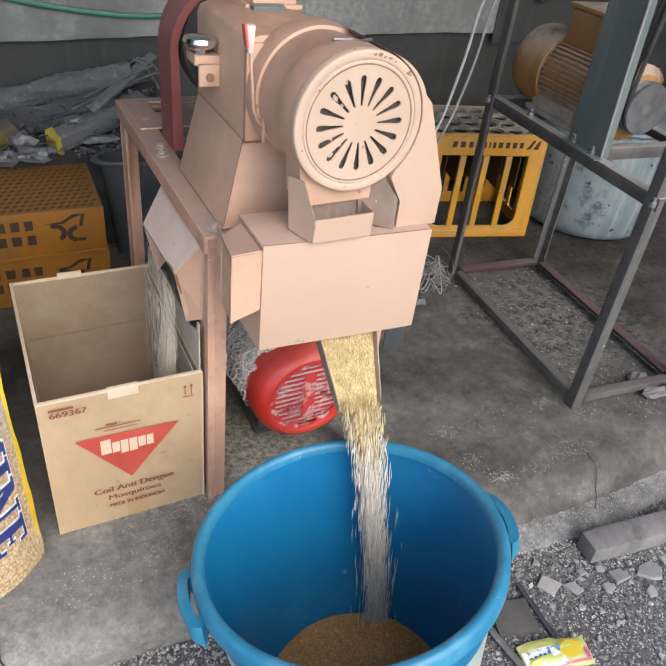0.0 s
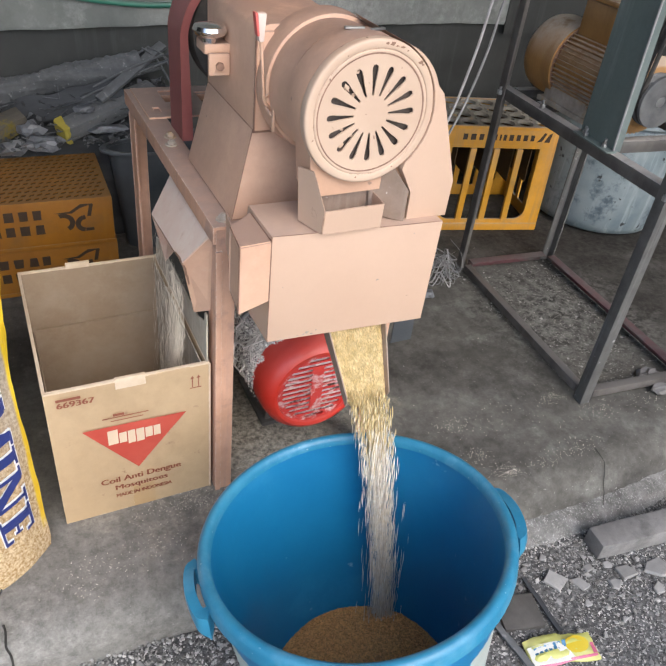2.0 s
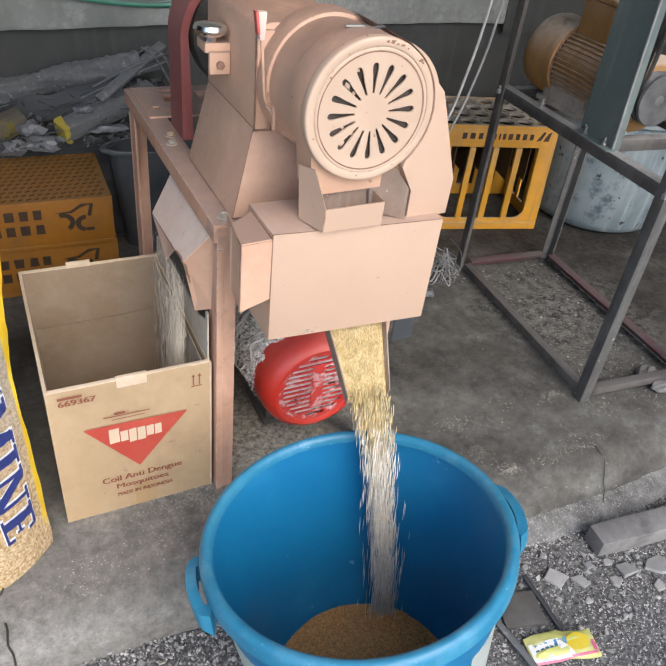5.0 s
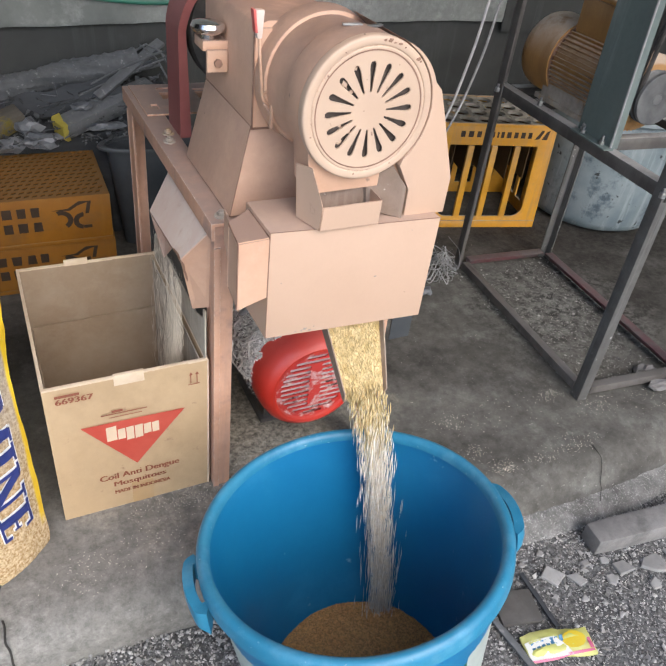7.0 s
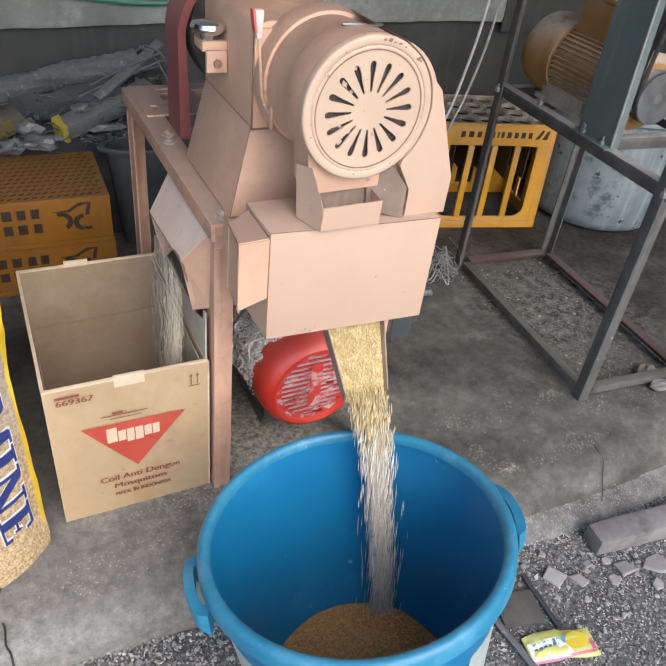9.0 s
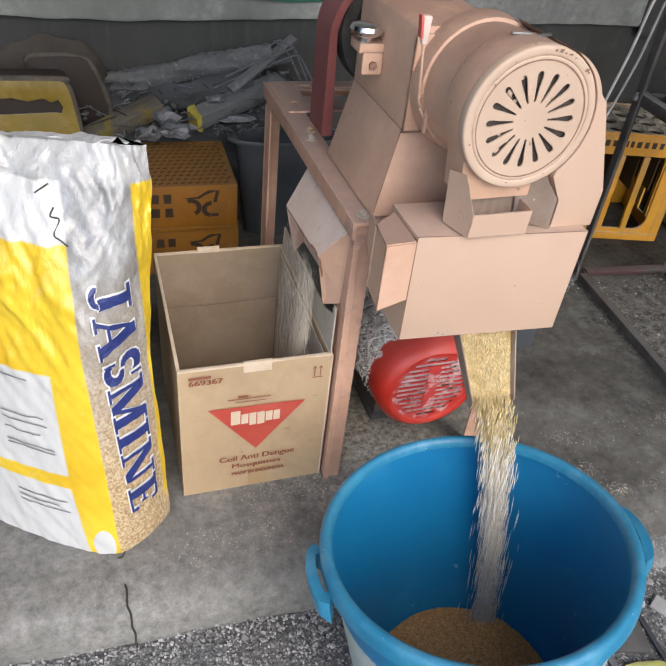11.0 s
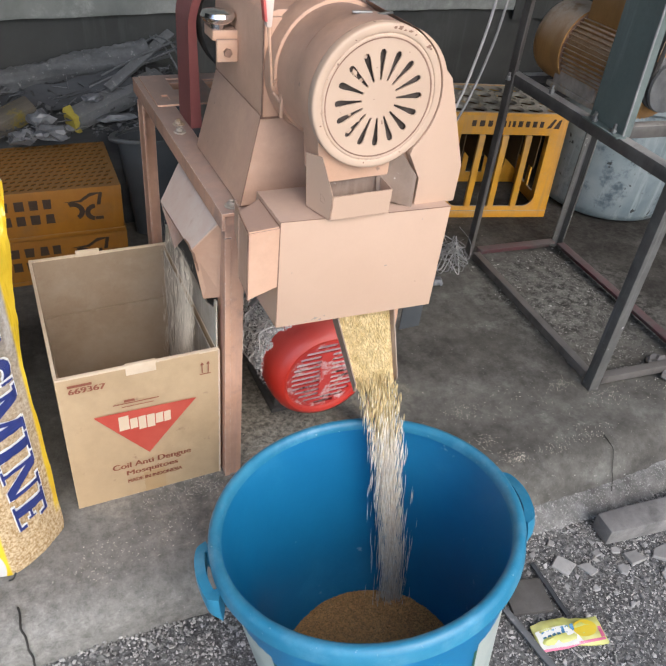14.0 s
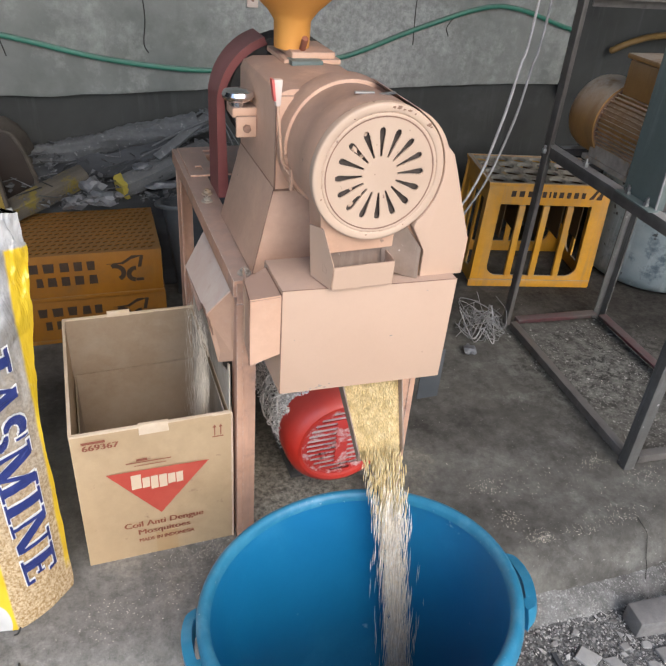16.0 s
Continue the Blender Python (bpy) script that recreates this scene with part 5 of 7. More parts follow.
# rice on the spout and falling from it
bm = bmesh.new()
rows = []
for j in range(13):
    v = j / 12
    half = 0.056 - 0.02 * v
    row = []
    for i in range(15):
        u = i / 14
        x = 0.209 - 0.009 * v + (u - 0.5) * 2 * half * 0.97
        bump = 0.0105 * (1 - (2 * u - 1) ** 2) + 0.0025 * noise.noise((u * 5, v * 3, 0))
        row.append(bm.verts.new((x, 0.985 - 0.1 * v, 0.5155 - 0.107 * v + bump)))
    rows.append(row)
for a, b in zip(rows, rows[1:]):
    for k in range(14):
        bm.faces.new((a[k], b[k], b[k + 1], a[k + 1]))
for i in range(6200):
    u, v = rng.random(), rng.random()
    half = 0.058 - 0.02 * v
    x = 0.209 - 0.009 * v + (u - 0.5) * 2 * half * 0.95
    crown = 0.014 * (1 - (2 * u - 1) ** 2)
    p = (x, 0.985 - 0.1 * v, 0.517 - 0.107 * v + crown * (0.4 + 0.6 * rng.random()))
    grain(bm, p, (rng.gauss(0, 0.35), -1 + rng.gauss(0, 0.3), -1 + rng.gauss(0, 0.3)), 0.0066, 0.00105)
pale = bmesh.new()
for i in range(4600):
    f = rng.random() ** 1.7
    z = 0.425 - 0.47 * f
    stray = rng.random() < 0.1
    spread = 0.027 - 0.009 * min(1, f * 3) + (0.022 * min(1, 2 * f) if stray else 0)
    y = 0.886 - 0.1 * math.sqrt(f) - 0.045 * f + rng.gauss(0, 0.009)
    x = 0.195 + 0.032 * f + max(-1.25, min(1.25, rng.gauss(0, 0.6))) * spread
    x += 0.004 * noise.noise((x * 160, f * 4, 0))
    d = (0.03 * rng.gauss(0, 1), -0.16 + 0.03 * rng.gauss(0, 1), -1)
    grain(bm if f < 0.24 * rng.random() ** 0.8 else pale, (x, y, z), d, 0.013 + 0.05 * min(1.0, 2.2 * f) * rng.uniform(0.35, 1.1), 0.0011 - 0.00045 * min(1.0, 2 * f))
tagged(part("rice_on_spout", bm, RICE, None, smooth=False), "unhusked golden rice sliding down the spout", "rice", kind="stuff")
tagged(part("falling_rice", pale, RICE_PALE, None, smooth=False), "stream of rice falling from the spout into the tub", "rice", kind="stuff")

# ---- bottle crates ----
def crate_low(m, label):
    """A shallow bottle crate, turned upside down: banded walls, a woven-looking floor on top."""
    ob = thing("bottle_crate", m, label, "crate", "stacked low crates")
    w, d, h, t = 0.46, 0.31, 0.142, 0.006
    for name, lo, hi in (("front_wall", (0, 0, 0), (w, t, h)), ("back_wall", (0, d - t, 0), (w, d, h)), ("end_wall", (0, t, 0), (t, d - t, h)), ("end_wall", (w - t, t, 0), (w, d - t, h))):
        bm = bmesh.new()
        bm_box(bm, lo, hi)
        ob_wall = part(name, bm, CRATE_BROWN, ob, bev=0.002)
        if name == "front_wall":
            front = ob_wall
    holes = []
    for i in range(21):
        for j in range(12):
            x, y = 0.026 + i * 0.0205 + (0.005 if j % 2 else -0.005), 0.018 + j * 0.025
            holes.append([(x - 0.0095, y - 0.006), (x - 0.0055, y + 0.007), (x + 0.0088, y + 0.0125), (x + 0.0055, y)])
    bm = bmesh.new()
    bm_holed(bm, [(0.001, 0.001), (w - 0.001, 0.001), (w - 0.001, d - 0.001), (0.001, d - 0.001)], holes, 0.002, pose(0, 0, h - 0.001))
    part("crate_floor", bm, CRATE_BROWN, ob, "slotted floor facing up, dusty")
    # dark sheet added close under the slots, so that they read as shade
    bm = bmesh.new()
    bm_box(bm, (0.008, 0.008, h - 0.006), (w - 0.008, d - 0.008, h - 0.003))
    part("inner_floor", bm, CRATE_SHADE, ob)
    bm = bmesh.new()
    bm_box(bm, (-0.003, -0.003, 0), (w + 0.003, 0.003, 0.012))
    bm_box(bm, (w - 0.004, 0.003, 0), (w + 0.003, d, 0.012))
    part("rim", bm, CRATE_BROWN, ob, bev=0.002)
    # print on the front, upside down like the crate: two rows of marks and a slanted emblem
    def mark(bm):
        part("mark", bm, CRATE_INK, front, "dark printed mark", smooth=False)

    for z, x0, sizes in ((0.09, 0.094, (0.03, 0.036, 0.031, 0.028, 0.027)), (0.046, 0.108, (0.022, 0.03, 0.029, 0.031, 0.028))):
        x = x0
        for wd in sizes:
            bm = bmesh.new()
            lean = rng.uniform(-0.12, 0.12) * wd
            bm_prism(bm, [(x + 0.08 * wd, z + 0.001), (x + 0.86 * wd + lean, z + 0.001), (x + 0.86 * wd, z + 0.029), (x + 0.08 * wd + lean, z + 0.029)], "y", -0.0012, 0.0)
            mark(bm)
            x += wd + 0.0075
    for pts in ([(0.302, 0.105), (0.345, 0.108), (0.375, 0.128), (0.408, 0.127), (0.372, 0.116), (0.35, 0.102)], [(0.398, 0.1255), (0.408, 0.1255), (0.4, 0.09), (0.39, 0.09)]):
        bm = bmesh.new()
        bm_prism(bm, pts, "y", -0.0012, 0.0)
        mark(bm)
    for cx, cz, r, a0, a1 in ((0.325, 0.075, 0.024, -60, 110), (0.385, 0.068, 0.021, 90, 260)):
        band = [(cx + q * math.cos(radians(a)), cz + q * 0.9 * math.sin(radians(a))) for q, seq in ((r + 0.0075, range(a0, a1 + 1, 10)), (r - 0.0065, range(a1, a0 - 1, -10))) for a in seq]
        bm = bmesh.new()
        bm_prism(bm, band, "y", -0.0012, 0.0)
        mark(bm)
    bm = bmesh.new()
    bm_box(bm, (0.383, -0.0016, 0.045), (0.405, 0.0, 0.054))
    mark(bm)
    return ob


crate_low(pose(-0.476, 2.0, 0, 0, 0, -1), "low amber bottle crate at the bottom of a stack")
crate_low(pose(-0.482, 1.998, 0.1465, 0, 0, -1.6), "low amber bottle crate upside down on another")


def window_loop(x0, x1, z0, z1, r0, r1):
    """An opening with rounded lower corners of radius r0 (left) and r1 (right)."""
    loop = []
    for cx, r, a0 in ((x0, r0, 180), (x1, r1, 270)):
        if r:
            c = (cx + r if a0 == 180 else cx - r, z0 + r)
            loop += [(c[0] + r * math.cos(radians(a0 + 15 * i)), c[1] + r * math.sin(radians(a0 + 15 * i))) for i in range(7)]
        else:
            loop.append((cx, z0))
    return loop + [(x1, z1), (x0, z1)]


tall = thing("bottle_crate", pose(1.09, 2.055, 0, 0, 0, -14), "tall yellow bottle crate upside down, its floor white with dust", "crate")
w, d, h, t = 0.46, 0.31, 0.4, 0.008
for name, length, m in (("front_wall", w, pose(0, t, 0, 90, 0, 0)), ("back_wall", w, pose(0, d, 0, 90, 0, 0)), ("end_wall", d, pose(t, 0, 0, 90, 0, 90)), ("end_wall", d, pose(w, 0, 0, 90, 0, 90))):
    n = 4 if length == w else 3
    span = (length - 0.09) / n
    holes = [window_loop(0.045 + i * span + 0.011, 0.045 + (i + 1) * span - 0.011, 0.045, 0.32, 0.04 if i == 0 else 0, 0.04 if i == n - 1 else 0) for i in range(n)]
    bm = bmesh.new()
    bm_holed(bm, [(0, 0), (length, 0), (length, h), (0, h)], holes, t, m)
    wall = part(name, bm, CRATE_YELLOW, tall, bev=0.0015)
    if name == "front_wall":
        for i in range(1, n):
            bm = bmesh.new()
            x = 0.045 + i * span
            bm_box(bm, (x - 0.012, -0.007, 0.045), (x + 0.012, 0.001, 0.32))
            part("rib", bm, CRATE_YELLOW, tall, bev=0.003)
        x = 0.085
        for wd in (0.024, 0.028, 0.024, 0.02, 0.021, 0.009, 0.017, 0.024, 0.022, 0.024, 0.021):
            bm = bmesh.new()
            bm_box(bm, (x + 0.1 * wd, -0.0011, 0.349), (x + 0.8 * wd, 0, 0.37))
            part("mark", bm, CRATE_INK, wall, "small dark printed mark", smooth=False)
            x += wd + 0.0055
        for pts in ([(0.383, 0.345), (0.402, 0.348), (0.418, 0.378), (0.408, 0.38), (0.396, 0.362)], [(0.412, 0.346), (0.434, 0.345), (0.44, 0.38), (0.428, 0.374)]):
            bm = bmesh.new()
            bm_prism(bm, pts, "y", -0.0011, 0.0)
            part("mark", bm, CRATE_INK, wall, "small dark printed mark", smooth=False)
for lo, hi in (((-0.005, -0.005, h - 0.012), (w + 0.005, 0.006, h)), ((-0.005, d - 0.006, h - 0.012), (w + 0.005, d + 0.005, h)), ((-0.005, 0.006, h - 0.012), (0.006, d - 0.006, h)), ((w - 0.006, 0.006, h - 0.012), (w + 0.005, d - 0.006, h)),
               ((-0.004, -0.005, 0), (w + 0.004, 0.003, 0.028))):
    bm = bmesh.new()
    bm_box(bm, lo, hi)
    part("rim", bm, CRATE_YELLOW, tall, bev=0.002)
holes = []
for i in range(6):
    for j in range(4):
        cx, cy = 0.044 + i * 0.0745, 0.043 + j * 0.0745
        holes.append([(cx + 0.031 * math.cos(radians(a)), cy + 0.031 * math.sin(radians(a))) for a in range(0, 360, 30)])
        if i < 5 and j < 3:
            holes.append([(cx + 0.03725 + 0.01 * math.cos(radians(a)), cy + 0.03725 + 0.01 * math.sin(radians(a))) for a in range(0, 360, 90)])
bm = bmesh.new()
bm_holed(bm, [(0.007, 0.007), (w - 0.007, 0.007), (w - 0.007, d - 0.007), (0.007, d - 0.007)], holes, 0.012, pose(0, 0, h - 0.014))
part("crate_floor", bm, CRATE_DUSTY, tall, "pierced crate floor white with dust")
# dividers take the darkened plastic, for the shade inside the crate
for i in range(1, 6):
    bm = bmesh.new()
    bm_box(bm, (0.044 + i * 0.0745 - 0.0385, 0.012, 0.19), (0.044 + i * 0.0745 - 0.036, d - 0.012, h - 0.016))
    part("divider", bm, CRATE_SHADE, tall)

for ob in tall.children_recursive:
    for v in ob.data.vertices:
        k = 1 - 0.05 * v.co.z / h
        v.co.x, v.co.y = w / 2 + (v.co.x - w / 2) * k, d / 2 + (v.co.y - d / 2) * k

# ---- steel stand with the spare motor ----
stand = thing("steel_stand", pose(1.004, 1.07, 0, 0, 0, -5.0), "dark angle-iron stand with a maroon-primed base, dusty", "stand")
SW, SD, SH, MID = 0.38, 0.71, 1.55, 0.622
for x, y, sx, sy in ((0, 0, 1, 1), (SW, 0, -1, 1), (0, SD, 1, -1), (SW, SD, -1, -1)):
    bm = bmesh.new()
    angle_iron(bm, (x, y, 0.0), (x, y, SH), 0.03, 0.005, X * sx, Y * sy)
    if (x > 0) == (y > 0):
        part("post", bm, GREY_STEEL, stand, "dusty grey post", 0.001)
    else:
        part("post", bm, DARK_STEEL, stand, bev=0.001)
for p0, p1, a, mat, name in (((0.006, 0.04, 0.036), (0.006, SD - 0.04, 0.036), X, DARK_STEEL, "base_bar"), ((0.04, 0.006, 0.036), (SW - 0.04, 0.006, 0.036), Y, DARK_STEEL, "base_bar"),
                             ((0.04, SD - 0.006, 0.036), (SW - 0.04, SD - 0.006, 0.036), -Y, MAROON_STEEL, "base_bar"), ((SW - 0.006, 0.04, 0.036), (SW - 0.006, SD - 0.04, 0.036), -X, MAROON_STEEL, "base_bar"),
                             ((0.006, -0.006, MID), (0.006, SD + 0.006, MID), X, TOP_DUST_STEEL, "middle_bar"), ((SW - 0.006, -0.006, MID), (SW - 0.006, SD + 0.006, MID), -X, TOP_DUST_STEEL, "middle_bar"),
                             ((0.045, SD - 0.006, MID - 0.002), (SW - 0.045, SD - 0.006, MID - 0.002), -Y, TOP_DUST_STEEL, "middle_bar"), ((0.045, 0.28, MID - 0.002), (SW - 0.045, 0.28, MID - 0.002), Y, TOP_DUST_STEEL, "middle_bar"),
                             ((0.045, 0.58, MID - 0.002), (SW - 0.045, 0.58, MID - 0.002), -Y, TOP_DUST_STEEL, "middle_bar"),
                             ((0.04, SD - 0.006, 1.017), (SW - 0.04, SD - 0.006, 1.017), -Y, DARK_STEEL, "upper_bar")):
    bm = bmesh.new()
    angle_iron(bm, p0, p1, 0.024 if mat is DARK_STEEL else 0.031, 0.005, a, -Z)
    part(name, bm, mat, stand, "maroon primer-painted bar" if mat is MAROON_STEEL else "", 0.001)
for x, y, z in ((-0.004, 0.0, MID - 0.02), (-0.004, SD - 0.015, MID - 0.02), (0.02, 0.33, MID), (0.02, 0.25, MID), (0.02, 0.52, MID)):
    bm = bmesh.new()
    bm_cyl(bm, (x, y, z), (x, y, z + 0.012), 0.008, seg=6)
    bm_cyl(bm, (x, y, z + 0.012), (x, y, z + 0.022), 0.004, seg=10)
    part("bolt", bm, ALU, stand, "bare steel bolt", 0.0006)

motor = thing("electric_motor", pose(1.188, 1.565, MID, 0, 0, -3), "ochre finned electric motor with dusty fan cover on the stand", "motor")
AZ = 0.105
bm = bmesh.new()
bm_lathe(bm, [(0, 0.0), (0.05, 0.001), (0.085, 0.008), (0.101, 0.022), (0.105, 0.04), (0.105, 0.142), (0.1, 0.142), (0.1, 0.04), (0, 0.012)], 56, Matrix.Translation((0, 0.19, AZ)) @ Matrix.Rotation(radians(90), 4, "X"))
part("fan_cover", bm, MOTOR_YELLOW, motor, "smooth ochre fan cover")
bm = bmesh.new()
bm_cyl(bm, (0, 0.046, AZ), (0, 0.052, AZ), 0.1, seg=56)
part("gap", bm, SEAM, motor, "dark gap behind the fan cover")
bm = bmesh.new()
bm_cyl(bm, (0, 0.046, AZ), (0, -0.205, AZ), 0.091, seg=56)
body = part("motor_body", bm, MOTOR_YELLOW, motor, bev=0.003)
fin_bm = bmesh.new()
bm_box(fin_bm, (-0.0017, -0.2, 0.089), (0.0017, 0.043, 0.1))
bevel(fin_bm, 0.001)
fin_me = bpy.data.meshes.new("fin")
fin_bm.to_mesh(fin_me)
fin_bm.free()
fin_me.materials.append(MOTOR_YELLOW)
for k in range(50):
    a = 2 * math.pi * k / 50
    if abs(math.sin(a / 2)) < 0.25:
        continue
    ob = new("fin", fin_me)
    ob.matrix_basis = Matrix.Translation((0, 0, AZ)) @ Matrix.Rotation(a, 4, "Y")
    ob.parent = body
bm = bmesh.new()
bm_cyl(bm, (0, -0.205, AZ), (0, -0.222, AZ), 0.096, 0.075, 48)
part("end_bell", bm, MOTOR_YELLOW, motor, bev=0.003)
bm = bmesh.new()
bm_box(bm, (-0.052, -0.085, AZ + 0.08), (0.062, 0.04, AZ + 0.168))
jbox = part("terminal_box", bm, MOTOR_YELLOW, motor, bev=0.006)
bm = bmesh.new()
bm_box(bm, (-0.06, -0.093, AZ + 0.169), (0.07, 0.048, AZ + 0.182))
part("box_lid", bm, MOTOR_YELLOW, jbox, "lid grey with dust", bev=0.005)
for x in (-0.085, 0.055):
    bm = bmesh.new()
    bm_box(bm, (x, -0.12, 0.0), (x + 0.03, 0.09, 0.014))
    bm_box(bm, (x + 0.004, -0.1, 0.013), (x + 0.026, 0.07, 0.06))
    part("foot", bm, DUST_GREY, motor, "motor foot caked with dust", bev=0.002)
bm = bmesh.new()
bm_cyl(bm, (0, -0.222, AZ), (0, -0.255, AZ), 0.014, seg=20)
part("shaft", bm, ALU, motor)
bm = bmesh.new()
bm_lathe(bm, [(0.012, 0.0), (0.03, 0.0), (0.05, 0.004), (0.062, 0.002), (0.064, -0.004), (0.056, -0.012), (0.064, -0.02), (0.056, -0.028), (0.064, -0.036), (0.06, -0.04), (0.012, -0.04)], 48, Matrix.Translation((0, -0.255, AZ)) @ Matrix.Rotation(radians(90), 4, "X"), closed=True)
pulley = part("pulley", bm, PULLEY, motor, "grey cast pulley")
for dy in (0.012, 0.028):
    bm = bmesh.new()
    path = [(0.058 * math.cos(radians(a)), -0.255 + dy, AZ + 0.058 * math.sin(radians(a))) for a in range(-170, 11, 12)]
    bm_tube(bm, [(0.09, -0.255 + dy, 0.75), (0.072, -0.255 + dy, 0.4), *path[::-1], (-0.03, -0.255 + dy, 0.4), (0.0, -0.255 + dy, 0.75)], 0.0055, 6)
    part("belt", bm, RUBBER, motor, "black drive belt")

panel = thing("sheet_panel", pose(1.052, 1.35, MID, 0, 0, -6.2), "grey-green sheet-metal upright bolted to the stand", "panel")
bm = bmesh.new()
bm_sheet(bm, [(0.0, 0.066, 0.0), (0.0, -0.062, 0.0), (0.004, -0.03, 0.9), (0.004, 0.085, 0.9)], 0.003)
bm_sheet(bm, [(0.0, -0.062, 0.0), (0.02, -0.062, 0.0), (0.02, -0.03, 0.9), (0.004, -0.03, 0.9)], 0.003)
part("sheet", bm, GALV, panel)
bm = bmesh.new()
bm_box(bm, (-0.028, -0.075, 0.0), (0.0, 0.065, 0.004))
part("foot_flange", bm, GALV, panel, bev=0.001)
bm = bmesh.new()
bm_tube(bm, curve_points([(-0.004, -0.068, 0.004), (-0.004, -0.06, 0.2), (0.0, -0.049, 0.5), (0.0, -0.036, 0.9)], 16), 0.003, 6)
part("edge_bead", bm, WIRE, panel, "bright bare edge")
for y in (-0.045, 0.03):
    bm = bmesh.new()
    bm_cyl(bm, (-0.015, y, 0.004), (-0.015, y, 0.012), 0.007, seg=6)
    bm_cyl(bm, (-0.015, y, 0.012), (-0.015, y, 0.024), 0.0035, seg=10)
    part("bolt", bm, ALU, panel, "bare steel bolt", 0.0006)

drum = thing("plastic_drum", pose(1.9, 2.03, 0), "pale blue plastic drum streaked with white, on the slab", "drum")
bm = bmesh.new()
bm_lathe(bm, [(0, 0.0), (0.21, 0.0), (0.245, 0.018), (0.262, 0.05), (0.268, 0.2), (0.262, 0.4), (0.25, 0.43), (0.245, 0.43), (0.25, 0.39), (0.256, 0.2), (0.24, 0.05), (0, 0.02)], 64)
part("body", bm, DRUM_BLUE, drum)
bm = bmesh.new()
bm_lathe(bm, [(0, 0.425), (0.23, 0.425), (0.262, 0.428), (0.268, 0.436), (0.262, 0.446), (0.2, 0.45), (0, 0.452)], 64)
part("lid", bm, DRUM_BLUE, drum, "flat pale lid")

# ---- rice sack ----
SX, SY, SHT = -0.51, 1.14, 0.75
OUTLINE = curve_points([(x, y, 0) for x, y in ((-0.33, 1.098), (-0.376, 1.052), (-0.44, 1.024), (-0.52, 1.058), (-0.61, 1.12), (-0.69, 1.19), (-0.68, 1.26), (-0.54, 1.25), (-0.41, 1.2), (-0.345, 1.145), (-0.33, 1.098))], 240)[:-1]


def sack_point(i, v):
    """A point of the sack's skin: i runs round its outline, v from foot to top."""
    p = OUTLINE[i % 240]
    dx, dy = p.x - SX, p.y - SY
    wide, deep = -0.96 * dx + 0.28 * dy, 0.28 * dx + 0.96 * dy
    pinch = max(0.0, (v - 0.74) / 0.26)
    deep *= 1 - 0.92 * pinch ** 1.4
    grow = 1.012 - 0.025 * max(0.0, 1 - v / 0.06) ** 2 - 0.02 * math.sin(3.0 * v)
    crease = 0.4 + 4.0 * max(0.0, v - 0.45)
    deep += crease * (0.006 * noise.noise((p.x * 18, v * 10, p.y * 18)) + 0.0045 * noise.noise((p.x * 50 + v * 25, v * 12, p.y * 50)) + 0.002 * noise.noise((p.x * 90 - v * 60, v * 30, p.y * 90)))
    wide += 0.005 * noise.noise((v * 8, p.y * 9, 7))
    x = SX + grow * (-0.96 * wide + 0.28 * deep) + 0.024 * min(1.0, max(0.0, v - 0.5) / 0.4) - 0.008 * min(1.0, 2 * v)
    y = SY + grow * (0.28 * wide + 0.96 * deep) + 0.13 * v
    z = SHT * v - 0.004 * pinch * max(0.0, wide) / 0.2 + 0.012 * pinch * noise.noise((p.x * 14, 0, 3))
    return Vector((x, y, max(z, 0.002)))


